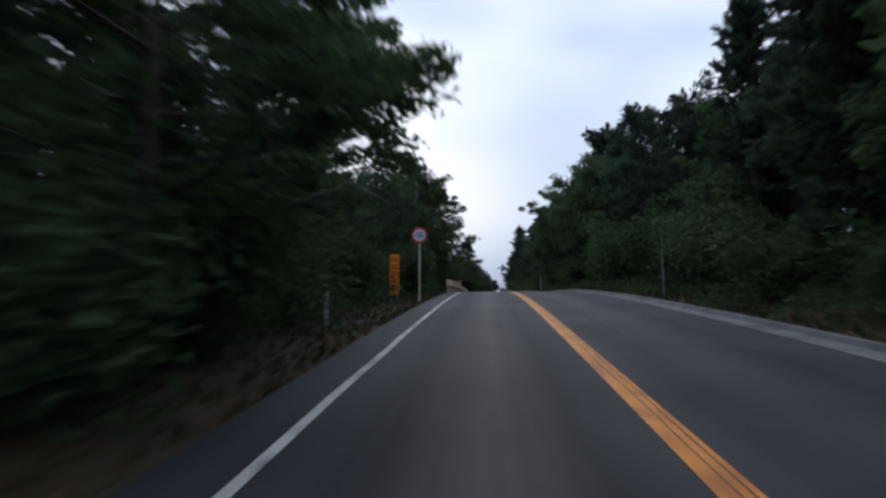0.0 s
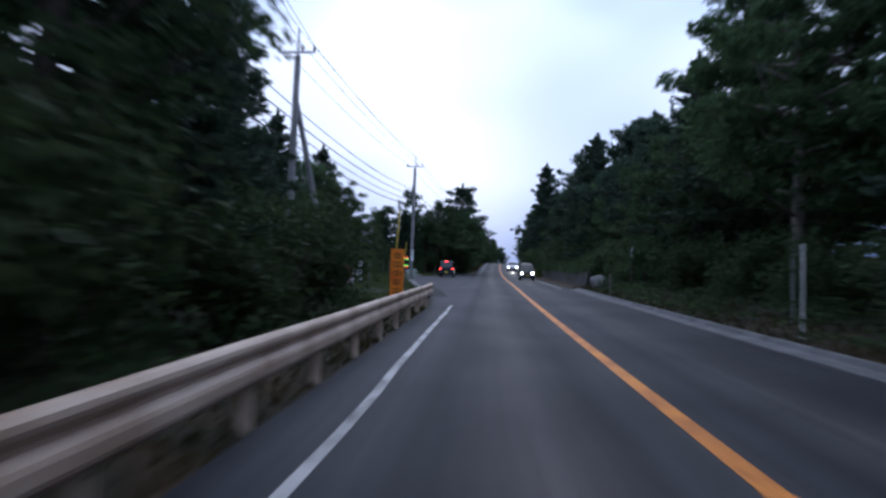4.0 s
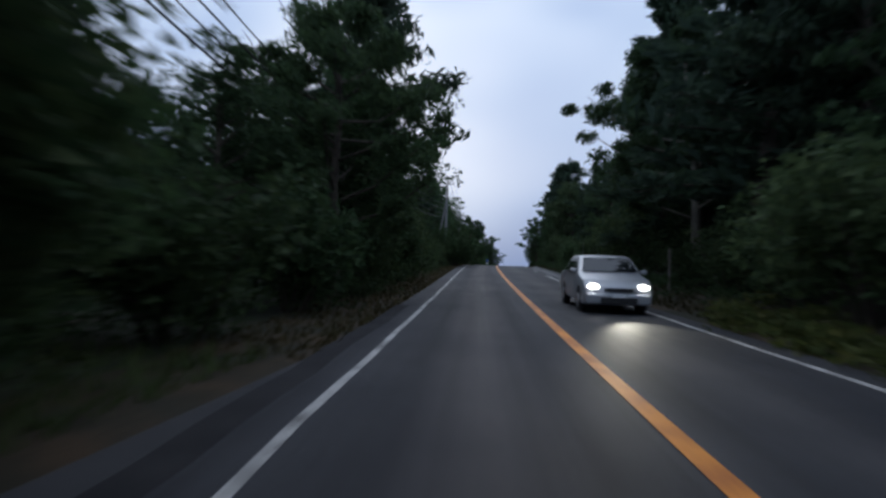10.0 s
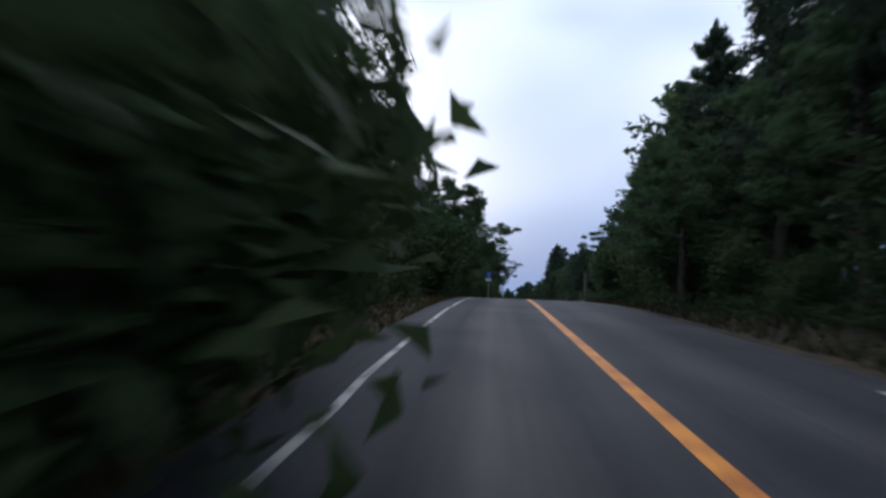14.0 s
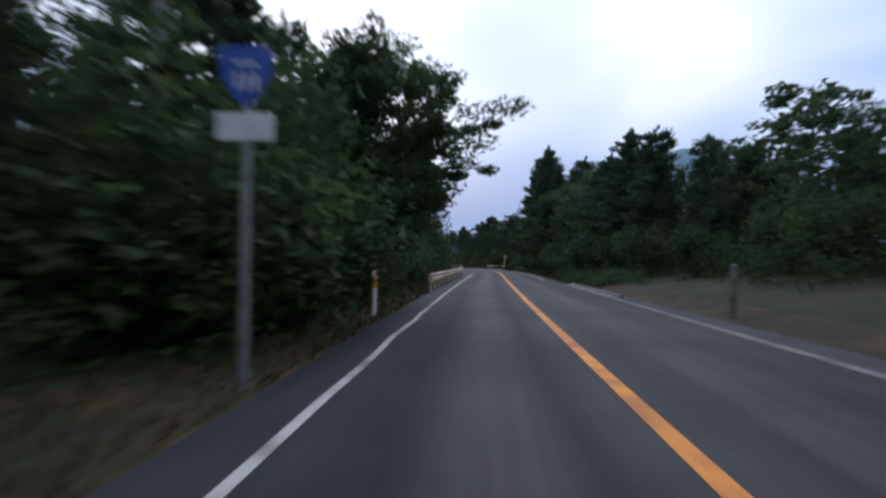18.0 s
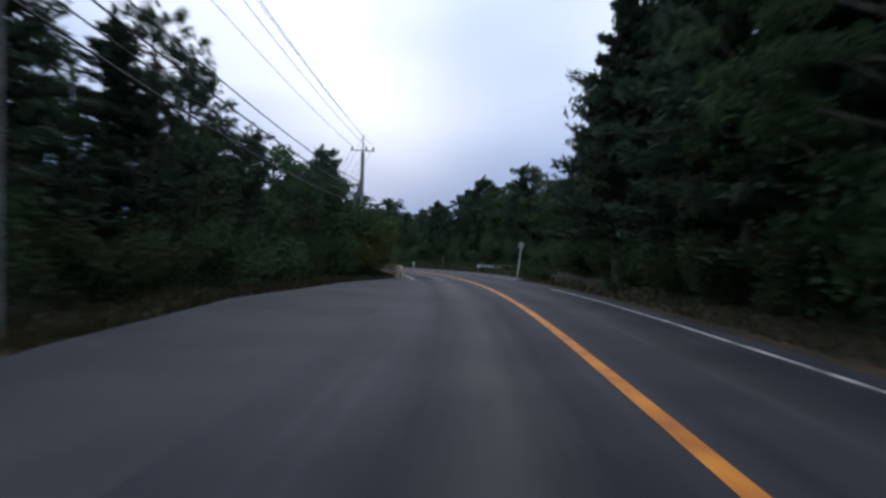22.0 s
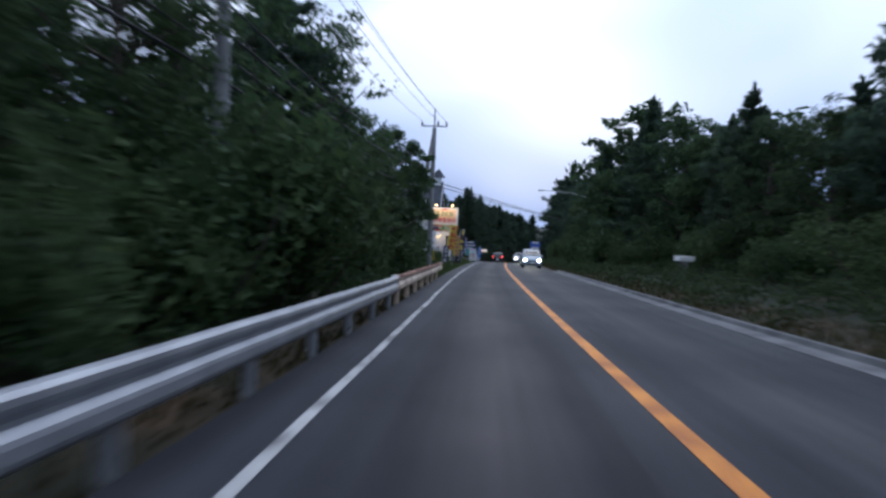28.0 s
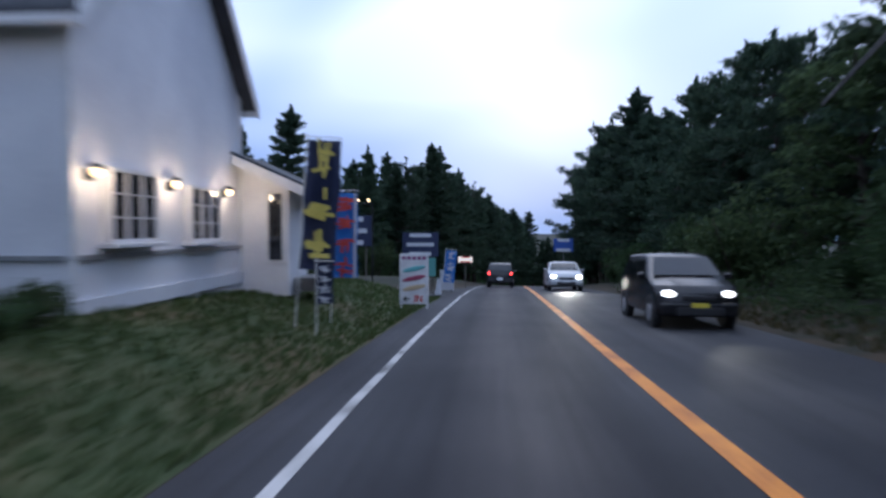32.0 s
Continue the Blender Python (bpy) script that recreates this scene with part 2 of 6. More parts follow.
# fine streaks and mottling drawn out along the lane
_smap, _sn, _sr = _n.new("ShaderNodeMapping"), _n.new("ShaderNodeTexNoise"), _n.new("ShaderNodeMapRange")
_smap.inputs["Scale"].default_value = (3.2, 0.05, 1.0)
_sn.inputs["Scale"].default_value, _sn.inputs["Detail"].default_value, _sn.inputs["Roughness"].default_value = 1.0, 6, 0.62
_sr.inputs["From Min"].default_value, _sr.inputs["From Max"].default_value = 0.3, 0.7
_sr.inputs["To Min"].default_value, _sr.inputs["To Max"].default_value = 0.74, 1.28
_sx = _n.new("ShaderNodeVectorMath")
_sx.operation = "SCALE"
_l.new(_uv.outputs["UV"], _smap.inputs["Vector"])
_l.new(_smap.outputs["Vector"], _sn.inputs["Vector"])
_l.new(_sn.outputs["Fac"], _sr.inputs["Value"])
_l.new(_mx.outputs["Result"], _sx.inputs[0])
_l.new(_sr.outputs["Result"], _sx.inputs["Scale"])
_l.new(_sx.outputs["Vector"], _bs.inputs["Base Color"])
_gl = _n.new("ShaderNodeMath")
_gl.operation = "MULTIPLY"
_gl.inputs[1].default_value = 0.2
_l.new(_rmp.outputs["Color"], _gl.inputs[0])
_l.new(_gl.outputs[0], _bs.inputs["Specular IOR Level"])
M_ASPHALT_OLD = noise_mat("old_asphalt", (0.032, 0.033, 0.038), (0.055, 0.055, 0.060), 0.5, 0.8, 0.4, 80, spec=0.3, big=0.5)
M_PATCH = noise_mat("patched_asphalt", (0.018, 0.018, 0.021), (0.032, 0.032, 0.035), 1.2, 0.8, 0.3, 90, spec=0.15)
M_YELLOW = noise_mat("yellow_road_paint", (0.42, 0.125, 0.016), (0.765, 0.28, 0.029), 2.0, 0.6, 0.2, 16, c=(0.645, 0.22, 0.023), big=0.6)
M_WHITE = noise_mat("white_road_paint", (0.12, 0.118, 0.114), (0.54, 0.525, 0.51), 1.8, 0.65, 0.2, 13, c=(0.44, 0.43, 0.415), big=0.8)
M_FADED = noise_mat("faded_road_paint", (0.06, 0.052, 0.035), (0.17, 0.13, 0.07), 2.2, 0.7, 0.2, 40)
M_CONCRETE = noise_mat("concrete", (0.085, 0.085, 0.089), (0.178, 0.178, 0.178), 1.4, 0.85, 0.3, 40)
M_SOIL = noise_mat("forest_floor", (0.011, 0.014, 0.007), (0.037, 0.029, 0.016), 0.55, 0.95, 0.5, 14, c=(0.019, 0.024, 0.010))
M_VERGE = noise_mat("dry_verge", (0.016, 0.017, 0.008), (0.059, 0.036, 0.018), 0.9, 0.95, 0.6, 12, c=(0.032, 0.024, 0.012))
# leaf litter, brighter than dry_verge: headlight glow on the left put into its colour
M_LITTER_LIT = noise_mat("headlit_leaf_litter", (0.026, 0.026, 0.013), (0.090, 0.056, 0.029), 0.9, 0.95, 0.6, 12, c=(0.050, 0.038, 0.019))
# left verge blades, paler than grass_blades to carry the same headlight glow
M_DRYGRASS_LIT = leaf_mat("headlit_dry_grass_blades", (0.038, 0.036, 0.015), (0.056, 0.046, 0.020), (0.080, 0.058, 0.028), 0.2)
M_GRASS = leaf_mat("grass_blades", (0.024, 0.029, 0.010), (0.045, 0.040, 0.016), (0.076, 0.055, 0.024), 0.2)
M_LAWN = leaf_mat("green_grass_blades", (0.058, 0.082, 0.028), (0.068, 0.094, 0.032), (0.090, 0.098, 0.040), 0.3)
M_BARK = noise_mat("bark", (0.030, 0.024, 0.019), (0.085, 0.070, 0.055), 4.0, 0.95, 0.7, 25)
M_PALEBARK = noise_mat("pale_bark", (0.10, 0.09, 0.075), (0.20, 0.18, 0.15), 3.0, 0.9, 0.6, 25)
M_PINE = leaf_mat("pine_needles", (0.034, 0.059, 0.038), (0.048, 0.077, 0.048), (0.067, 0.101, 0.056))
M_BROAD = leaf_mat("broad_leaves", (0.041, 0.070, 0.034), (0.059, 0.095, 0.041), (0.081, 0.127, 0.050))
M_SHRUB = leaf_mat("shrub_leaves", (0.038, 0.063, 0.029), (0.052, 0.087, 0.035), (0.077, 0.112, 0.044))
M_GOLD = leaf_mat("yellowing_and_headlit_leaves", (0.051, 0.072, 0.021), (0.079, 0.101, 0.028), (0.121, 0.125, 0.039))
# weathered white paint; its cream tone holds the warmth of passing headlights
M_RAIL = noise_mat("weathered_headlit_rail", (0.34, 0.225, 0.15), (0.68, 0.55, 0.43), 1.1, 0.55, 0.15, 18, c=(0.58, 0.45, 0.345))
M_RUST = noise_mat("rusty_rail", (0.10, 0.038, 0.026), (0.34, 0.20, 0.14), 1.6, 0.8, 0.3, 22, c=(0.20, 0.080, 0.052))
M_STAIN = noise_mat("stained_rail_edge", (0.17, 0.095, 0.065), (0.60, 0.48, 0.37), 1.3, 0.7, 0.3, 20, c=(0.38, 0.26, 0.19))
M_STEEL = noise_mat("galvanised_steel", (0.30, 0.31, 0.33), (0.45, 0.46, 0.48), 3.0, 0.45, 0.1, 30, metal=0.6)
M_POLE = noise_mat("pole_concrete", (0.17, 0.17, 0.17), (0.27, 0.27, 0.265), 1.2, 0.85, 0.25, 30)
M_CABLE = plain_mat("black_cable", (0.016, 0.016, 0.018), 0.6)

# ---------------- mesh helpers ----------------
def mesh_ob(name, bm, mats, smooth=False):
    me = bpy.data.meshes.new(name)
    bm.to_mesh(me)
    bm.free()
    for m in mats if isinstance(mats, (list, tuple)) else [mats]:
        me.materials.append(m)
    if smooth:
        me.polygons.foreach_set("use_smooth", [True] * len(me.polygons))
    return new(name, me)


def from_arrays(name, verts, faces, mats, smooth=False):
    me = bpy.data.meshes.new(name)
    me.from_pydata([tuple(v) for v in verts], [], faces)
    for m in mats if isinstance(mats, (list, tuple)) else [mats]:
        me.materials.append(m)
    if smooth:
        me.polygons.foreach_set("use_smooth", [True] * len(me.polygons))
    me.update()
    return new(name, me)


def part(name, bm, mats, parent, label="", smooth=False):
    ob = mesh_ob(name, bm, mats, smooth)
    ob.parent = parent
    if label:
        tagged(ob, label)
    return ob


def box(bm, size, at_=(0, 0, 0), turn=None, bevel=0.0):
    r = bmesh.ops.create_cube(bm, size=1.0)
    m = Matrix.Translation(at_) @ (turn or Matrix.Identity(4)) @ Matrix.Diagonal((*size, 1))
    bmesh.ops.transform(bm, matrix=m, verts=r["verts"])
    if bevel:
        es = list({e for v in r["verts"] for e in v.link_edges})
        bmesh.ops.bevel(bm, geom=es, offset=bevel, segments=2, affect="EDGES", profile=0.5)
    return bm


def rod(bm, a, b, r1, r2=None, sides=10, caps=True):
    a, b = Vector(a), Vector(b)
    r2 = r1 if r2 is None else r2
    res = bmesh.ops.create_cone(bm, cap_ends=caps, segments=sides, radius1=r1, radius2=r2, depth=(b - a).length)
    m = Matrix.Translation((a + b) / 2) @ (b - a).to_track_quat("Z", "Y").to_matrix().to_4x4()
    bmesh.ops.transform(bm, matrix=m, verts=res["verts"])
    return bm


def strip(name, s0, s1, d0, d1, h, mat, step=2.5, wob=0.0, kind="structure", label="", category=""):
    """A ribbon lying along the road between two offsets (numbers or functions of s)."""
    n = max(2, int((s1 - s0) / step) + 1)
    f0, f1 = (d if callable(d) else (lambda s, d=d: d) for d in (d0, d1))
    verts, faces = [], []
    for i, s in enumerate(np.linspace(s0, s1, n)):
        wv = wob * (noise.noise((s * 0.6, d0 if not callable(d0) else 0, 3.1)))
        verts += [at(s, f0(s) + wv, h), at(s, f1(s) + wv, h)]
        if i:
            k = 2 * i
            faces.append((k - 2, k - 1, k + 1, k))
    return tagged(from_arrays(name, verts, faces, mat), label, category, kind=kind)


def profile_run(name, s0, s1, prof, mat, step=2.5, base=0.0, smooth=False):
    """A bar of a given cross-section (offset, height) swept along the road, closed at both ends."""
    n = max(2, int((s1 - s0) / step) + 1)
    k = len(prof)
    verts, faces = [], []
    for i, s in enumerate(np.linspace(s0, s1, n)):
        verts += [at(s, d, base + h) for d, h in prof]
        if i:
            for j in range(k):
                a, b = (i - 1) * k + j, (i - 1) * k + (j + 1) % k
                faces.append((a, b, b + k, a + k))
    faces += [tuple(range(k)), tuple((n - 1) * k + j for j in reversed(range(k)))]
    return from_arrays(name, verts, faces, mat, smooth)


M_TURF = noise_mat("mown_turf", (0.034, 0.056, 0.018), (0.090, 0.070, 0.032), 0.5, 0.95, 0.4, 18, c=(0.056, 0.066, 0.024))


# ---------------- ground ----------------
def bank(s, d):
    """Height of the ground over the road, d metres from its centre."""
    a = abs(d)
    bump = 0.10 * noise.noise((s * 0.15, d * 0.3, 0)) + 0.05 * noise.noise((s * 0.6, d * 0.9, 5))
    if a < 4.2:
        return -0.16 if a < 3.5 else -0.05
    k = min((a - 4.2) / 1.5, 1.0)
    if d > 0:
        rise = 0.10 + 0.16 * min(a - 4.2, 10) if s < 300 else 0.06 + 0.10 * min(a - 4.2, 14)
    else:
        rise = 0.04 * min(a - 4.2, 10)
        if 72 < s < 148 or 299 < s < 341:
            return -0.06 + max(a - 9.4, 0) * 0.05 + min(max(a - 16, 0), 45) * 0.06
        if s > 425:
            rise = 0.62 * min(max((a - 4.4) / 2.6, 0), 1)
    far = min(max(a - 13, 0), 45) * 0.06
    return -0.03 + k * (rise + bump) + far


stations = [-1500, -500, -150, -60, -40, -25] + list(np.arange(-14, 645, 2.5)) + [650, 659, 700, 780, 900, 1200, 1800, 3000]
offs = [-2500, -900, -300, -120, -62, -40, -25, -18, -14, -11, -9, -8, -7.2, -6.5, -5.8, -5.2, -4.7, -4.2, -3.75, -3.3, 0, 3.3, 3.75, 4.2, 4.7, 5.2, 5.8, 6.5, 7.2, 8, 9, 11, 14, 18, 25, 40, 62, 120, 300, 900, 2500]
gv, gf = [], []
for i, s in enumerate(stations):
    for d in offs:
        if -15 <= s <= 659 and abs(d) < 100:
            gv.append(at(s, d, bank(s, d)))
        else:
            y = at(s, 0).y if -15 <= s <= 659 else s
            gv.append((road_x(y) + d, y, road_z(y) + bank(s, d)))
    if i:
        w = len(offs)
        for j in range(w - 1):
            a = (i - 1) * w + j
            gf.append((a, a + 1, a + 1 + w, a + w))
ground = tagged(from_arrays("ground", gv, gf, [M_SOIL, M_VERGE, M_TURF, M_LITTER_LIT], True), "dark forest floor with dry grassy roadside verges", "ground", kind="structure")
ids = []
for i in range(len(stations) - 1):
    for j in range(len(offs) - 1):
        if 419 < stations[i] < 463 and -13 < offs[j] < -4.0:
            ids.append(2)
            continue
        mid = (offs[j] + offs[j + 1]) / 2
        # 3: stretches of the left verge in the headlit litter colour
        ids.append(0 if abs(mid) > 5.6 else 3 if mid < 0 and (14 < stations[i] < 34 or 150 < stations[i] < 268) else 1)
ground.data.polygons.foreach_set("material_index", ids)

def line_of(*pairs):
    """A piecewise straight function of s from (s, value) pairs."""
    a, b = zip(*pairs)
    return lambda s: float(np.interp(s, a, b))


# ---------------- road, lines, edges ----------------
END = 640.0
road = strip("road", -14, END, -3.66, 3.55, 0.0, M_ASPHALT, label="grey two-lane asphalt road with worn wheel tracks", category="road")
uv = road.data.uv_layers.new(name="across")
co = [(-3.66 if i % 2 == 0 else 3.55, i // 2 * 2.5) for i in range(len(road.data.vertices))]
for loop in road.data.loops:
    uv.data[loop.index].uv = co[loop.vertex_index]
strip("centre_line", 58, END, -0.095, 0.095, 0.006, M_YELLOW, label="solid orange-yellow painted centre line", category="road marking")
strip("centre_line", -14, 58, line_of((-14, -0.19), (10, -0.18), (24, -0.14), (58, -0.12)), line_of((-14, 0.085), (10, 0.09), (24, 0.15), (58, 0.12)), 0.006, M_YELLOW, label="broad orange centre line, painted twice and worn between", category="road marking")
for d in (-0.045, 0.035):
    strip("worn_seam", -14, 40, d - 0.007, d + 0.007, 0.009, M_FADED, 0.8, 0.03, label="thin dark worn seam in the orange line", category="road marking")


# worn left and right edge lines
for n, (a, b) in enumerate([(-14, 74), (133, 304), (336.5, END)]):
    strip("edge_line_left", a, b, -3.04, -2.935, 0.006, M_WHITE, 1.5, 0.05, label="worn white painted edge line", category="road marking")
for a, b in [(304.8, 306.2)]:
    strip("edge_line_left", a, b, -3.0, -2.9, 0.006, M_WHITE, 0.5, 0.03, label="worn broken piece of white edge line", category="road marking")
strip("edge_line_left", 384, 391.5, -2.84, -2.70, 0.006, M_WHITE, 1.0, 0.03, label="second white line painted beside the first", category="road marking")
for a, b in [(93, 174), (181, 184.2), (191, 196.5), (225.5, 227.2), (292, 330)]:
    strip("edge_line_right", a, b, 2.92, 3.04, 0.006, M_WHITE, 1.5, 0.04, label="thin worn white painted edge line", category="road marking")
# paved lay-bys
LAYBY_A = line_of((72, -3.4), (78.6, -4.2), (80.5, -4.4), (84.5, -4.95), (87.2, -5.45), (91, -6.2), (97, -7.2), (107, -9.0), (115, -9.0), (120, -7.6), (128, -6.3), (136, -4.3), (146, -3.4))
strip("layby_paving", 72, 146, LAYBY_A, -3.6, -0.004, M_ASPHALT_OLD, label="pale old asphalt of a roadside lay-by", category="pavement")
LAYBY_B = line_of((299, -3.4), (304, -5.2), (310, -7.0), (320, -7.8), (325, -7.0), (331, -6.3), (335.7, -4.6), (340, -3.4))
strip("layby_paving", 299, 340, LAYBY_B, -3.6, -0.004, M_ASPHALT_OLD, label="pale old asphalt of a roadside lay-by", category="pavement")
strip("forecourt_paving", 247, 277, 3.5, line_of((247, 4.2), (253, 6.2), (262, 7.8), (271, 6.2), (277, 3.6)), 0.004, M_ASPHALT_OLD, label="paved turning place beside the road", category="pavement")
strip("driveway_paving", 79.8, 84.6, -15.0, lambda s: LAYBY_A(s) - 0.5, 0.02, M_ASPHALT_OLD, 0.8, label="pale paved side drive", category="pavement")
strip("driveway_paving", 462.5, 472, -14.0, -3.4, 0.012, M_ASPHALT, 1.0, label="paved car park entrance beside the shop", category="pavement")
strip("forecourt_edge", 247, 277, 3.52, 3.78, 0.009, M_CONCRETE, label="pale flush concrete edge between road and turning place", category="kerb")
# dark repair strips and patches
strip("asphalt_patch", 79, 90, lambda s: LAYBY_A(s) + 0.05, lambda s: LAYBY_A(s) + 0.75, 0.004, M_PATCH, label="dark strip of newer asphalt along the kerb", category="road patch")
strip("asphalt_patch", 336, 343, -2.75, -1.75, 0.004, M_PATCH, label="dark rectangular asphalt repair patch", category="road patch")
M_CRACK = noise_mat("crack_filler", (0.008, 0.008, 0.009), (0.018, 0.018, 0.020), 2.0, 0.8, 0.2, 60, spec=0.15)
for k, (a, b, d0, slope) in enumerate(((93, 116, -3.55, 0.028), (101, 118, -5.6, 0.05))):
    strip("asphalt_crack", a, b, lambda s, k=k, d0=d0, q=slope, a=a: d0 + q * (s - a) + 0.16 * noise.noise((s * 0.9, k, 0)) + 0.07 * noise.noise((s * 4.1, k, 2)) - 0.022, lambda s, k=k, d0=d0, q=slope, a=a: d0 + q * (s - a) + 0.16 * noise.noise((s * 0.9, k, 0)) + 0.07 * noise.noise((s * 4.1, k, 2)) + 0.03 + 0.03 * noise.noise((s * 2.3, k, 5)), 0.005, M_CRACK, 0.2, label="jagged dark crack between old and new asphalt", category="road crack")
strip("asphalt_patch", 116, 150, -3.75, -3.40, 0.004, M_PATCH, 1.0, 0.1, label="dark sealed seam along the lane's edge", category="road patch")
# kerbs and gutters
KERB = [(3.50, -0.05), (3.50, 0.012), (3.92, 0.03), (3.96, 0.12), (4.10, 0.12), (4.10, -0.1)]
for a, b in [(-14, 93), (162, 196), (230, 248), (270, 284), (340, 435)]:
    tagged(profile_run("kerb", a, b, KERB, M_CONCRETE), "low pale concrete kerb and gutter along the road", "kerb", kind="structure")
KL = [(-0.5, -0.1), (-0.5, 0.11), (-0.38, 0.12), (0.0, 0.05), (0.0, -0.1)]


def kerb_left(s0, s1, f):
    n = int(s1 - s0) + 1
    v, fc = [], []
    for i, s in enumerate(np.linspace(s0, s1, n)):
        v += [at(s, f(s) + d, h) for d, h in KL]
        if i:
            for j in range(5):
                a, b = (i - 1) * 5 + j, (i - 1) * 5 + (j + 1) % 5
                fc.append((a, b, b + 5, a + 5))
    fc += [tuple(range(5)), tuple((n - 1) * 5 + j for j in reversed(range(5)))]
    return tagged(from_arrays("kerb", v, fc, M_CONCRETE), "sloping pale concrete kerb at the lay-by", "kerb", kind="structure")


kerb_left(78.5, 99, LAYBY_A)
kerb_left(107, 116, LAYBY_A)
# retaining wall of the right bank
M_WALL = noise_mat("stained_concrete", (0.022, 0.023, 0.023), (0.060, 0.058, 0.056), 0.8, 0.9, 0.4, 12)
WALL = [(5.0, -0.2), (5.25, 1.35), (5.6, 1.4), (5.8, -0.2)]
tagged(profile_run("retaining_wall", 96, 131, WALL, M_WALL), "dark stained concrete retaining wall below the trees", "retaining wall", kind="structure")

# ---------------- trees ----------------
def leaf_mesh(name, centres, spreads, count, size, mat, flat=0.0, long=1.0, seed=0, ways=None, slim=0.6):
    """Many small three-cornered leaves scattered in clumps round the centres; with ways, needles that point along them."""
    rng = np.random.default_rng(seed)
    k = rng.integers(0, len(centres), count)
    c, sp = np.asarray(centres)[k], np.asarray(spreads)[k]
    q = rng.normal(0, 1, (count, 3))
    q *= (rng.random(count) ** 0.45 / np.linalg.norm(q, axis=1))[:, None]
    p = c + q * sp * 1.05
    u = rng.normal(0, 1, (count, 3))
    u[:, 2] *= 1 - flat
    if ways is not None:
        u = u * 0.5 + np.asarray(ways)[k]
    u /= np.linalg.norm(u, axis=1)[:, None]
    v = np.cross(u, rng.normal(0, 1, (count, 3)) * (1, 1, 1 - flat * 0.6))
    v /= np.linalg.norm(v, axis=1)[:, None] + 1e-9
    s = size * rng.uniform(0.6, 1.4, count)[:, None]
    a, b = u * s * long, v * s * slim
    verts = np.stack([p - a - b * 0.5, p + a * 0.9 - b * 0.2, p + b], 1).reshape(-1, 3)
    me = bpy.data.meshes.new(name)
    n = count
    me.vertices.add(3 * n)
    me.vertices.foreach_set("co", verts.ravel())
    me.loops.add(3 * n)
    me.loops.foreach_set("vertex_index", np.arange(3 * n))
    me.polygons.add(n)
    me.polygons.foreach_set("loop_start", np.arange(0, 3 * n, 3))
    me.update(calc_edges=True)
    me.validate()
    me.materials.append(mat)
    return me


def limb(bm, pts, radii, sides=6):
    for a, b, r1, r2 in zip(pts, pts[1:], radii, radii[1:]):
        rod(bm, a, b, r1, r2, sides, caps=False)


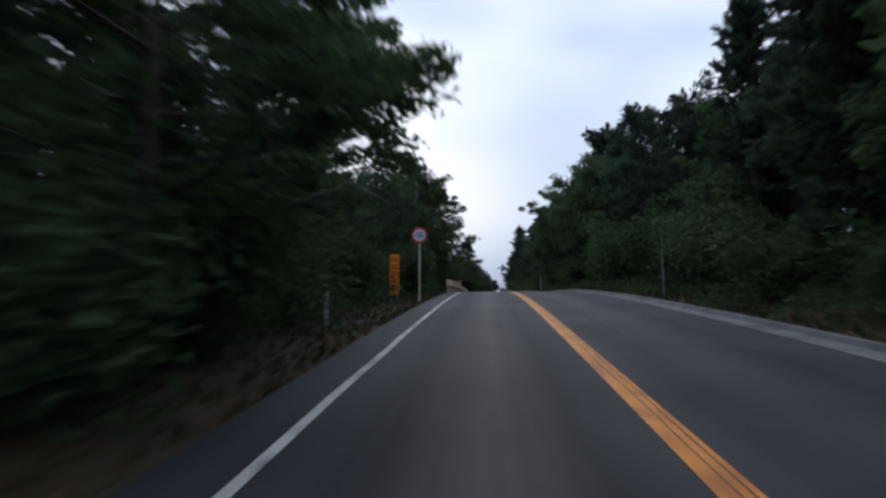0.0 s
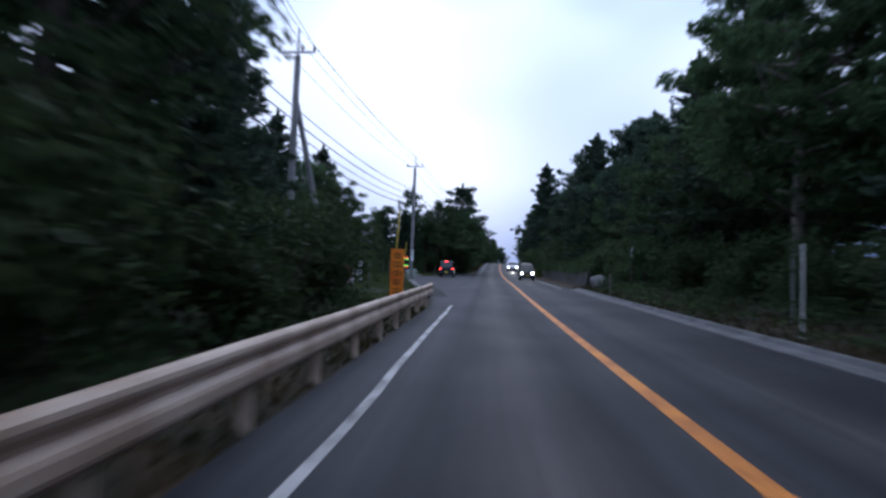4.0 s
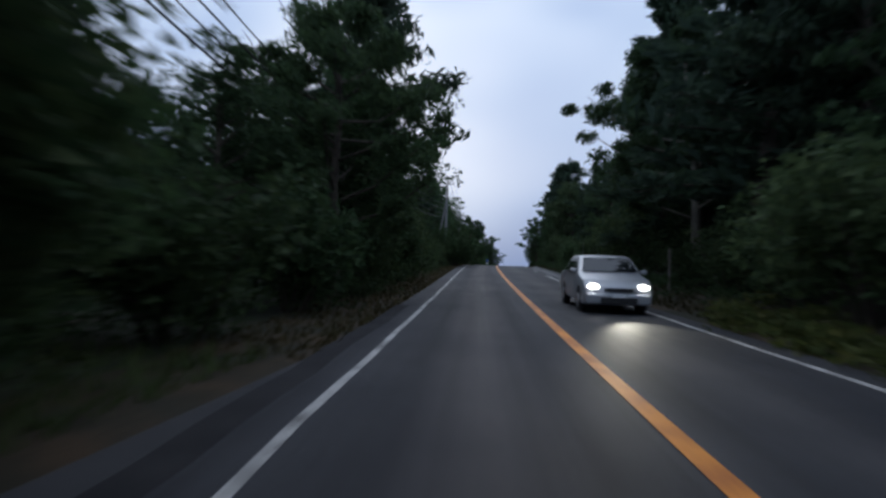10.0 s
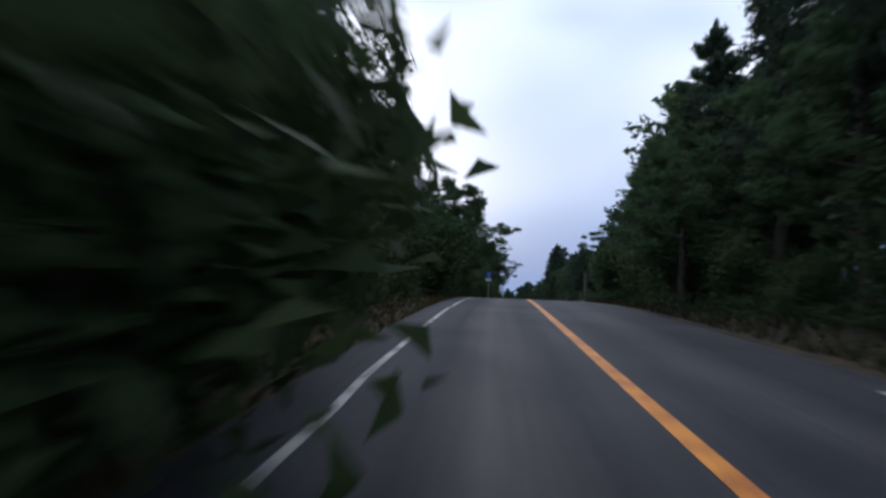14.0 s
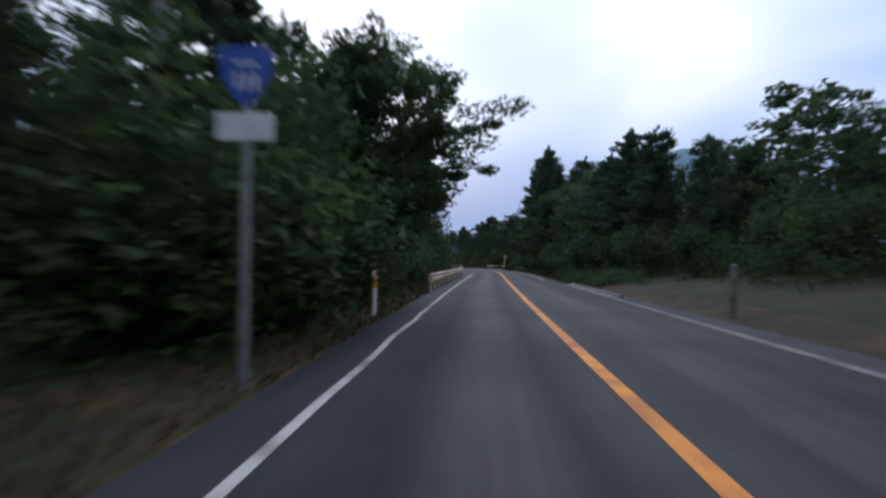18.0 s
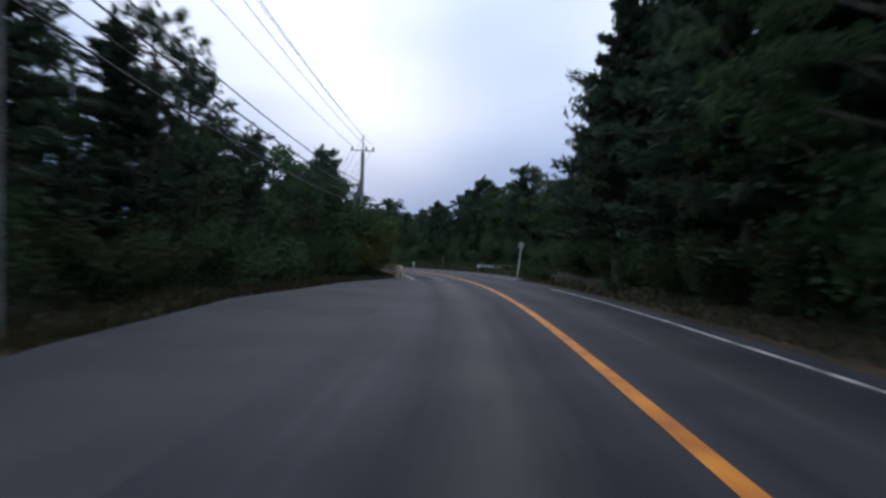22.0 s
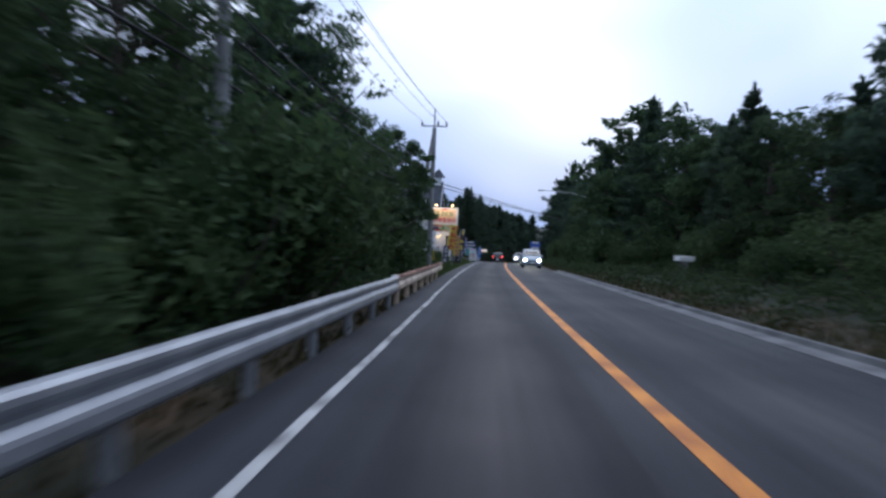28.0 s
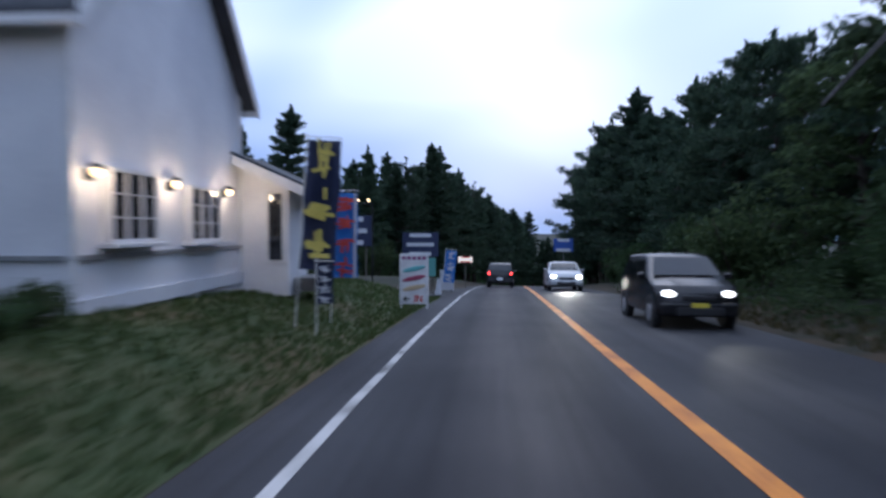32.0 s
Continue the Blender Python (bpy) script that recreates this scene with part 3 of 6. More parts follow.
def make_tree(kind, seed, h, leaves, label, category, mat, size=0.2, bark=None, low=0.24, wide=0.33, pad=1.0):
    """A tree of height h at the origin: tapered trunk with limbs, and a crown of many leaves in clumps."""
    rng = random.Random(seed)
    tree = tagged(new(kind), label, category)
    bm = bmesh.new()
    cs, sp = [], []
    top, pts = Vector((0, 0, -0.4)), [Vector((0, 0, -0.4))]
    for i in range(5):
        top = top + Vector((rng.uniform(-0.18, 0.18), rng.uniform(-0.18, 0.18), (h + 0.1) / 5.0))
        pts.append(top.copy())
    r = 0.018 * h + 0.03
    limb(bm, pts, [r * (1 - 0.17 * i) for i in range(6)], 8)

    def trunk(z):
        f = max(0.0, min(0.999, (z + 0.4) / (h + 0.1))) * 5
        i = int(f)
        return pts[i].lerp(pts[i + 1], f - i)

    ways = None
    slim = 0.6
    if kind in ("cedar_tree", "spruce_tree"):
        # a pointed cone: tiers of boughs, low ones level, high ones rising, ending in a bare spike
        ways, slim = [], 0.34
        z = h * rng.uniform(0.10, 0.18)
        while z < h * 0.955:
            f = z / h
            reach = h * (wide * (1 - f) ** 0.85 + 0.012) * min(1.0, 0.6 + 1.5 * f) * rng.uniform(0.82, 1.14)
            n = rng.randint(5, 6)
            a0 = rng.uniform(0, 6.28)
            for i in range(n):
                a = a0 + i * 6.283 / n + rng.uniform(-0.35, 0.35)
                L = reach * rng.uniform(0.5, 1.25) * (1 + 0.22 * math.sin(2 * a + seed) * (1 - f))
                o = trunk(z + h * rng.uniform(-0.02, 0.02))
                out = Vector((math.cos(a), math.sin(a), -0.10 + 0.62 * f * f + rng.uniform(-0.08, 0.1)))
                e = o + out * L
                limb(bm, [o, e], [0.035 * (1.3 - f), 0.008], 4)
                k = 3 + int(L / 0.4)
                for j in range(k):
                    q = 0.22 + 0.80 * j / (k - 1)
                    g = o.lerp(e, q)
                    w = 0.12 + 0.24 * L * max(0.14, 1.10 - q) * (0.5 + q)
                    cs.append((g.x, g.y, g.z + 0.05 * L * q * q))
                    sp.append((w, w, 0.13 + 0.20 * w))
                    ways.append((out.x + rng.uniform(-0.5, 0.5), out.y + rng.uniform(-0.5, 0.5), 0.12 + 0.4 * f))
            z += h * rng.uniform(0.036, 0.058) * (1.15 - 0.5 * f)
        for q in (0.93, 0.96, 0.985, 1.0):
            g = trunk(h * q)
            cs.append((g.x, g.y, h * q))
            sp.append((0.26 - 0.22 * (q - 0.92) / 0.08, 0.26 - 0.22 * (q - 0.92) / 0.08, 0.12))
            ways.append((rng.uniform(-0.6, 0.6), rng.uniform(-0.6, 0.6), 1.3))
        flat, lng = 0.2, 1.0
    elif kind == "pine_tree":
        # a ragged pine: bare low trunk, uneven boughs that carry flat pads of needles with gaps between
        ways, slim = [], 0.34
        z = h * low
        while z < h * 0.93:
            f = z / h
            g0 = (f - low) / (1 - low)
            reach = h * wide * (0.45 + 1.5 * g0) ** 0.5 * (1.02 - g0) ** 0.55 * rng.uniform(0.6, 1.2)
            n = rng.randint(3, 5)
            a0 = rng.uniform(0, 6.28)
            for i in range(n):
                a = a0 + i * 6.283 / n + rng.uniform(-0.5, 0.5)
                L = reach * rng.uniform(0.42, 1.12)
                o = trunk(z)
                out = Vector((math.cos(a), math.sin(a), rng.uniform(0.0, 0.22) + 0.35 * g0 * g0))
                e = o + out * L
                m = o.lerp(e, 0.55) + Vector((0, 0, -0.04 * L))
                limb(bm, [o, m, e], [0.05 * (1.3 - f), 0.03 * (1.3 - f), 0.010], 4)
                for q in (0.38, 0.55, 0.68, 0.80, 0.90, 1.0, 1.06):
                    for t in range(2):
                        g = o.lerp(e, q) + Vector((-out.y, out.x, 0)) * rng.uniform(-0.34, 0.34) * L * (1.15 - q)
                        w = rng.uniform(0.22, 0.46) * h / 9 * pad
                        cs.append((g.x, g.y, g.z + rng.uniform(-0.08, 0.24)))
                        sp.append((w, w, w * 0.62))
                        ways.append((out.x * 0.5 + rng.uniform(-0.5, 0.5), out.y * 0.5 + rng.uniform(-0.5, 0.5), 0.55))
            z += h * rng.uniform(0.042, 0.066)
        for q in (0.92, 0.95, 0.98, 1.0):
            g = trunk(h * q)
            cs.append((g.x + rng.uniform(-0.15, 0.15), g.y + rng.uniform(-0.15, 0.15), h * q))
            sp.append((0.26 * (1.9 - 1.5 * q), 0.26 * (1.9 - 1.5 * q), 0.16))
            ways.append((0, 0, 1.0))
        flat, lng = 0.1, 1.0
    else:
        n = rng.randint(20, 25)
        for i in range(n):
            f = low + (0.97 - low) * (i + rng.random()) / n
            a = i * 2.4 + rng.uniform(-0.5, 0.5)
            L = h * wide * math.sin(math.pi * min(0.96, (f - low + 0.2) / (1.2 - low))) ** 0.6 * rng.uniform(0.6, 1.2)
            o = trunk(h * max(0.15, f - 0.18))
            e = Vector((o.x + math.cos(a) * L, o.y + math.sin(a) * L, h * f))
            m = o.lerp(e, 0.5) + Vector((0, 0, -0.12 * L))
            limb(bm, [o, m, e], [0.06, 0.04, 0.012], 4)
            for q in range(8):
                g = m.lerp(e, rng.uniform(0.05, 1.06))
                w = rng.uniform(0.22, 0.62) * h / 8
                r = 0.62 if f < 0.8 else 0.4
                cs.append((g.x + rng.uniform(-r, r), g.y + rng.uniform(-r, r), g.z + rng.uniform(-0.45, 0.5)))
                sp.append((w, w, w * 0.55))
        flat, lng = 0.45, 1.0
    part("trunk", bm, bark or M_BARK, tree, "dark tapered trunk with limbs")
    crown = new("crown", leaf_mesh("crown", cs, sp, leaves, size, mat, flat, lng, seed, ways, slim))
    crown.parent = tree
    return tree


def make_shrub(seed, w, h, leaves, mat, label, size=0.13):
    rng = random.Random(seed)
    bush = tagged(new("shrub"), label, "shrub")
    bm = bmesh.new()
    cs, sp = [], []
    for i in range(9):
        a, q = rng.uniform(0, 6.28), rng.random() ** 0.5
        e = Vector((math.cos(a) * w * q * 0.8, math.sin(a) * w * q * 0.8, h * rng.uniform(0.45, 0.95) * (1.1 - 0.4 * q)))
        rod(bm, (e.x * 0.2, e.y * 0.2, -0.2), e, 0.03, 0.01, 4, False)
        for k in range(3):
            g = e * rng.uniform(0.45, 1.05)
            cs.append((g.x + rng.uniform(-0.3, 0.3), g.y + rng.uniform(-0.3, 0.3), g.z))
            sp.append((w * 0.35, w * 0.35, h * 0.22))
    part("stem", bm, M_BARK, bush, "thin brown stems")
    crown = new("foliage", leaf_mesh("foliage", cs, sp, leaves, size, mat, 0.2, 1.0, seed))
    crown.parent = bush
    return bush


L_PINE = "dark green pine tree with layered ragged branches beside the road"
L_BROAD = "dark green broadleaf tree with a dense uneven crown beside the road"
L_CONE = "dark green pointed conifer with tiered boughs beside the road"
L_LACE = "dark broadleaf tree with a thin airy crown beside the road"
PINES = [make_tree("pine_tree", 11 + i, 9.0, 10000, L_PINE, "pine tree", M_PINE, 0.155, low=(0.30, 0.22, 0.36, 0.26)[i], wide=(0.24, 0.30, 0.27, 0.33)[i]) for i in range(4)]
THINS = [make_tree("pine_tree", 15 + i, 9.0, 5200, "slender dark pine with open tiers of needles and gaps between", "pine tree", M_PINE, 0.15, low=(0.20, 0.26)[i], wide=(0.25, 0.22)[i], pad=0.72) for i in range(2)]
TALLS = [make_tree("pine_tree", 18 + i, 9.0, 5000, "tall pine with a long bare trunk and a ragged flat crown", "pine tree", M_PINE, 0.15, low=0.60, wide=0.26, pad=0.85) for i in range(2)]
CONES = [make_tree("spruce_tree", 21 + i, 9.0, 9000, L_CONE, "conifer", M_PINE, 0.18, wide=(0.22, 0.27, 0.25)[i]) for i in range(3)]
BROADS = [make_tree("broadleaf_tree", 31 + i, 8.0, 14000, L_BROAD, "tree", M_BROAD, 0.092, wide=0.29) for i in range(4)]
LACES = [make_tree("broadleaf_tree", 35 + i, 8.5, 7500, L_LACE, "tree", M_BROAD, 0.092, low=0.30, wide=0.28) for i in range(2)]
FARS = [make_tree("broadleaf_tree", 51 + i, 8.5, 3600, "tall dark tree in the woods behind the roadside", "tree", M_BROAD, 0.20) for i in range(2)]
FARP = [make_tree("cedar_tree", 61 + i, 10.0, 3600, "tall dark conifer in the woods behind the roadside", "conifer", M_PINE, 0.30, wide=0.25) for i in range(2)]
OVERS = [make_tree("broadleaf_tree", 41 + i, 10.0, 32000, "tall dark broadleaf tree with branches hanging over the road", "tree", M_BROAD, 0.090, (None, M_PALEBARK, None)[i], low=0.40, wide=0.40) for i in range(3)]
SHRUBS = [make_shrub(71 + i, 1.3, 2.2, 4200, M_SHRUB, "dense dark green shrub at the wood's edge", 0.066) for i in range(4)]
LOWS = [make_shrub(81 + i, 0.8, 0.9, 1300, M_SHRUB, "low green undergrowth at the road's edge", 0.055) for i in range(3)]
used = set()


def plant(proto, s, d, height, base, rng, h0=None, spread=1.0):
    """Puts one tree of that kind at a place of the plan; the first stands itself, the rest are copies."""
    p = at(s, d, bank(s, d) if h0 is None else h0)
    k = height / base
    m = Matrix.Translation(p) @ pose(0, 0, 0, rng.uniform(-2, 2), rng.uniform(-2, 2), rng.uniform(0, 360)) @ Matrix.Diagonal((k * spread * rng.uniform(0.9, 1.12), k * spread * rng.uniform(0.9, 1.12), k, 1))
    if proto.name in used:
        return copy_thing(proto, m)
    used.add(proto.name)
    proto.matrix_basis = m
    return proto


R_OFF = line_of((-20, 7), (60, 6.8), (95, 7.6), (140, 7.0), (180, 7.2), (205, 6.6), (222, 6.6), (240, 8), (250, 11), (270, 12), (282, 8.5), (300, 7.0), (322, 6.5), (335, 8), (350, 11), (385, 12), (405, 10), (425, 11), (440, 8.5), (470, 8), (640, 7.5))
R_H = line_of((-20, 10.5), (30, 10.5), (48, 11), (70, 11.5), (90, 9.8), (104, 10.6), (112, 11), (119, 11), (124, 7.8), (131, 8.6), (137, 9.6), (145, 10.4), (152, 12), (163, 12), (170, 9), (177, 7.8), (190, 9.4), (200, 9.8), (210, 11), (224, 11.5), (239, 11), (252, 10), (264, 9), (274, 7.8), (282, 7.4), (290, 8.4), (298, 9), (306, 10.8), (314, 12.4), (322, 14), (337, 13.5), (346, 9.8), (351, 8.6), (365, 9.6), (384, 10), (396, 9.2), (410, 8), (416, 9.4), (424, 10.4), (432, 11.2), (440, 12.2), (448, 12.8), (457, 11), (464, 9.6), (478, 10.4), (489, 12.6), (505, 15.8), (540, 18), (640, 25))
L_OFF = line_of((-20, 6.6), (68, 6.8), (76, 11), (82, 15), (100, 14), (118, 13), (124, 10), (131, 7.6), (140, 6.8), (180, 6.8), (235, 6.6), (296, 6.8), (304, 9.5), (320, 11.5), (333, 9), (342, 6.8), (420, 7), (430, 10), (438, 20), (470, 20), (480, 13), (490, 9.5), (505, 8), (640, 7.5))
L_H = line_of((-20, 10.5), (0, 9.5), (12, 8.4), (22, 7.0), (30, 6.6), (38, 8), (50, 10.8), (66, 11), (74, 9.5), (90, 10.5), (98, 8.8), (103, 6.4), (107, 5.0), (115, 5.6), (123, 7.6), (134, 8.6), (140, 6.6), (146, 5.2), (152, 6.6), (160, 8.2), (170, 7.4), (176, 7.4), (184, 9), (196, 9.6), (210, 10.4), (221, 9.4), (230, 8.6), (245, 9.6), (262, 8.8), (280, 9.2), (290, 8.6), (297, 7.2), (310, 9), (322, 9), (329, 8.2), (340, 7.2), (347, 8), (356, 9.6), (370, 10), (384, 9.2), (396, 8.2), (406, 9.2), (418, 9.2), (430, 9.5), (440, 9), (478, 8.6), (486, 9), (492, 11.4), (505, 13), (525, 15), (575, 20), (640, 25))
rng = random.Random(5)
for side, off, hgt in ((1, R_OFF, R_H), (-1, L_OFF, L_H)):
    s = -12.0
    while s < 540:
        h = hgt(s) * rng.uniform(0.82, 1.08)
        kind = rng.random()
        if kind < (0.26 if s < 465 else 0.55):
            proto, base = rng.choice(CONES), 9.0
        elif kind < 0.52 or s >= 465:
            proto, base = rng.choice(PINES if side > 0 else THINS), 9.0
        elif kind < (0.80 if side < 0 else 0.60):
            proto, base, h = rng.choice(LACES), 8.5, h * 0.84
        else:
            proto, base, h = rng.choice(BROADS), 8.0, h * 0.84
        if not (side < 0 and 423 < s < 470):
            plant(proto, s, side * (off(s) + (1.7 if side > 0 else 1.4) + rng.uniform(-0.6, 0.9)), h, base, rng)
        s += rng.uniform(2.8, 4.2)
    for extra, gap in ((4.6, 4.4), (9.5, 8.5)):
        s = -10.0
        while s < 640:
            h = hgt(s) * rng.uniform(0.85, 1.12) * (0.86 if side < 0 and s < 425 else 0.94)
            proto, base = (rng.choice(FARP), 10.0) if rng.random() < (0.60 if s < 465 else 1.1) else (rng.choice(FARS), 8.5)
            plant(proto, s, side * (off(s) + extra + rng.uniform(-1, 1.2)), h, base, rng)
            s += gap * rng.uniform(0.8, 1.3)
    s = -12.0
    while s < 490:
        if not (side < 0 and 428 < s < 474):
            plant(rng.choice(SHRUBS), s, side * (off(s) - rng.uniform(0.2, 1.3)), rng.uniform(1.7, 3.2), 2.2, rng)
        s += rng.uniform(3.4, 4.8)

# single trees that stand out
one = random.Random(9)
for proto, base, s, d, h in ((THINS[1], 9, 124.3, -11.0, 10.6), (OVERS[1], 10, 125.5, -8.4, 9.0), (OVERS[2], 10, 131.5, -7.8, 9.4), (OVERS[0], 10, 137.5, -6.6, 7.0), (CONES[2], 9, 134.5, 8.0, 9.6), (TALLS[0], 9, 128.0, 9.2, 13.6), (TALLS[1], 9, 123.5, 9.8, 14.2), (CONES[1], 9, 118.0, 8.8, 12.4), (CONES[0], 9, 112.0, 8.6, 12.0), (OVERS[0], 10, 86.4, -10.4, 8.6), (THINS[1], 9, 309.0, -7.3, 11.0), (THINS[0], 9, 322.5, -11.5, 9.4), (THINS[1], 9, 326.5, -12.0, 8.4),
                             (THINS[0], 9, 330.5, -11.0, 6.8), (BROADS[0], 8, 262.0, -4.7, 7.4), (BROADS[1], 8, 41.5, -6.0, 9.4), (THINS[0], 9, 436.5, -8.8, 9.2), (THINS[1], 9, 440.5, -12.5, 8.6), (THINS[1], 9, 428.0, -9.6, 9.0),
                             (THINS[0], 9, 431.0, -14.5, 9.0),  (CONES[1], 9, 342.0, 9.4, 9.8), (PINES[3], 9, 290.5, -6.9, 10.8), (PINES[1], 9, 285.5, -7.4, 11.0), (THINS[1], 9, 338.5, -8.8, 6.4), (THINS[0], 9, 344.5, -9.2, 7.2), (PINES[0], 9, 350.0, -8.6, 8.0),
                             (OVERS[1], 10, 72.0, 7.4, 12.5), (BROADS[2], 8, 124.5, -9.6, 7.4), 
                             (OVERS[2], 10, 151.0, -5.7, 9.6), (OVERS[1], 10, 158.0, 7.2, 12.5), (CONES[1], 9, 153.0, 7.6, 14.5), (CONES[2], 9, 162.0, 7.4, 15.0), (PINES[1], 9, 166.5, 8.4, 13.0), (PINES[2], 9, 160.0, -6.2, 12.5), (OVERS[2], 10, 203.0, 6.8, 7.6), (OVERS[0], 10, 210.5, 5.0, 8.8), 
                             (OVERS[1], 10, 316.0, 7.2, 11.4), (CONES[1], 9, 321.5, 6.7, 13.0), (CONES[2], 9, 326.0, 6.5, 12.6), (CONES[1], 9, 331.5, 6.6, 11.6), (THINS[1], 9, 433.0, -9.6, 7.0), (THINS[0], 9, 425.5, -11.0, 7.6), (THINS[0], 9, 423.0, -8.6, 6.4), (BROADS[1], 8, 89.5, -12.6, 7.6), (BROADS[2], 8, 95.5, -13.0, 6.2), (BROADS[0], 8, 147.0, -7.4, 5.6), (OVERS[1], 10, 417.2, -6.6, 7.8), (OVERS[0], 10, 412.0, -7.4, 8.6), (BROADS[3], 8, 156.0, -7.0, 7.6), (OVERS[0], 10, 243.5, 8.4, 9.6), (OVERS[2], 10, 248.0, 10.0, 9.2), (LACES[0], 8.5, 409.0, -8.0, 8.0), (SHRUBS[0], 2.2, 434.0, -7.4, 2.6), (SHRUBS[1], 2.2, 437.6, -8.2, 2.2), (SHRUBS[2], 2.2, 431.0, -7.8, 2.8), (SHRUBS[3], 2.2, 440.4, -10.2, 2.4), (SHRUBS[0], 2.2, 428.2, -7.6, 2.6), (SHRUBS[1], 2.2, 425.0, -7.0, 2.4)):
    plant(proto, s, d, h, base, one)
# the pair at 238.0 and 244.5 is added to shade the left verge
# those at negative s are unseen, added to shade the road's first metres
for k, s, d, h, w in ((0, 129.0, -6.3, 8.2, 1.6), (2, 133.5, -6.1, 8.8, 1.45), (1, 231.5, -5.4, 9.6, 1.05), (2, 263.6, -4.8, 8.4, 1.15), (0, 238.0, -6.2, 10.4, 1.0), (2, 244.5, -6.6, 10.0, 1.0), (1, 155.5, -6.6, 9.2, 1.0), (0, 6.8, -5.9, 10.6, 1.06), (1, 13.0, -6.9, 10.0, 1.0), (2, 47.5, -6.6, 10.2, 0.9), (2, 58.0, 7.2, 12.5, 1.0), (2, -4.0, -5.4, 10.5, 1.1), (1, -9.0, 6.0, 10.5, 1.1), (0, -1.5, 6.6, 9.5, 1.0), (0, 361.5, -5.6, 10.0, 1.1), (1, 369.0, -5.8, 10.5, 1.15)):
    plant(OVERS[k], s, d, h, 10, one, None, w)
GOLDS = [make_shrub(91 + i, 2.5, 4.4, 11000, M_GOLD, "large yellowing shrub beside the bend", 0.09) for i in range(2)]
for i, (s, d, h) in enumerate(((340.6, -5.9, 3.6), (343.5, -5.9, 4.2), (346.5, -6.0, 4.6), (349.5, -6.0, 4.6), (352.5, -6.4, 3.8), (262, 12.5, 3.0))):
    plant(GOLDS[i % 2], s, d, h, 4.4, one)
for i in range(60):
    s = one.uniform(-10, 440)
    sd = one.choice((-1, 1))
    if (sd < 0 and (70 < s < 148 or 297 < s < 342)) or (sd > 0 and (245 < s < 280 or 402 < s < 430)):
        continue
    plant(one.choice(LOWS), s, sd * one.uniform(5.0, 6.6), one.uniform(0.5, 1.1), 0.9, one)


def thicket(name, s0, s1, side, off, near, far, tall, step, leaves, size, mat, label, seed, lift=0.0):
    """Undergrowth too dense to count: leaves in low clumps along one side, as one piece of stuff."""
    rng = random.Random(seed)
    cs, sp = [], []
    s = s0
    while s < s1:
        d = side * (off(s) + rng.uniform(near, far))
        if not (side < 0 and 426 < s < 474):
            p = at(s, d, bank(s, d) + lift)
            h = tall * rng.uniform(0.5, 1.15)
            for k in range(3):
                cs.append((p.x + rng.uniform(-0.5, 0.5), p.y + rng.uniform(-0.5, 0.5), p.z + h * (0.12 + 0.33 * k)))
                sp.append((step * 1.6 * (1 - 0.22 * k), step * 1.6 * (1 - 0.22 * k), h * 0.26))
        s += step * rng.uniform(0.6, 1.4)
    return tagged(new(name, leaf_mesh(name, cs, sp, leaves, size, mat, 0.15, 1.0, seed)), label, "undergrowth", kind="stuff")


for k, (sd, off) in enumerate(((1, R_OFF), (-1, L_OFF))):
    thicket("undergrowth", -12, 500, sd, off, -0.6, 1.6, 1.5, 0.7, 120000, 0.078, M_SHRUB, "dense tangled undergrowth at the foot of the trees", 101 + k)
    thicket("undergrowth", -12, 640, sd, off, 3.0, 9.0, 5.0, 0.8, 120000, 0.26, M_BROAD, "dark undergrowth deep in the woods", 111 + k)
thicket("wall_creeper", 96, 131, 1, lambda s: 5.2, -0.1, 0.6, 0.9, 0.5, 16000, 0.09, M_SHRUB, "leafy growth hanging over the retaining wall", 125, 0.9)
# low green growth on the open banks, and dense low boughs along the first stretch
for k, (a, b, sd, inner, far, tall, n) in enumerate(((340, 428, 1, 4.9, 5.0, 0.8, 34000), (277, 300, 1, 4.8, 3.0, 0.8, 8000), (246, 279, 1, 8.0, 4.2, 1.9, 16000), (429, 475, 1, 4.8, 3.5, 0.9, 14000), (150, 246, 1, 4.9, 1.6, 0.6, 20000), (-12, 90, 1, 4.7, 1.6, 0.6, 18000), (-12, 72, -1, 5.0, 1.6, 0.8, 18000), (148, 299, -1, 5.2, 1.4, 0.8, 30000), (343, 425, -1, 5.0, 1.6, 0.9, 18000))):
    thicket("undergrowth", a, b, sd, lambda s, q=inner: q, 0.0, far, tall, 0.5, n, 0.075, M_SHRUB, "low tangled green growth on the roadside bank", 141 + k)
for k, (a, b, tall) in enumerate(((-12, 34, 8.0), (38, 74, 8.5), (150, 236, 6.5), (238, 300, 7.0), (352, 424, 7.0))):
    thicket("undergrowth", a, b, -1, L_OFF, 2.2, 4.5, tall, 0.8, int((b - a) * 700), 0.115, M_BROAD, "dense low boughs and saplings under the trees", 151 + k)
# woods closing the view where the road bends away
for i in range(14):
    plant(one.choice(FARP), 650 + one.uniform(-3, 6), -16 + 2.4 * i, one.uniform(17, 22), 10.0, one)
thicket("undergrowth", 646, 652, 1, lambda s: -14, 0, 28, 3.5, 0.06, 6000, 0.3, M_BROAD, "dark undergrowth where the road bends away", 131)
# low bushes on the bank below the shop
for i in range(12):
    plant(LOWS[i % 3], 437.5 + 0.85 * i, -6.4 - one.uniform(0, 0.7), one.uniform(0.5, 0.95), 0.9, one)
# dry grass tufts on the bank opposite the lay-by, headlight paleness put into their colour
thicket("grass_tufts", 128, 149, 1, lambda s: 4.2, 0.0, 0.8, 0.55, 0.5, 9000, 0.10, M_GOLD, "dry grass tufts at the road's edge, coloured pale as if headlit", 121)


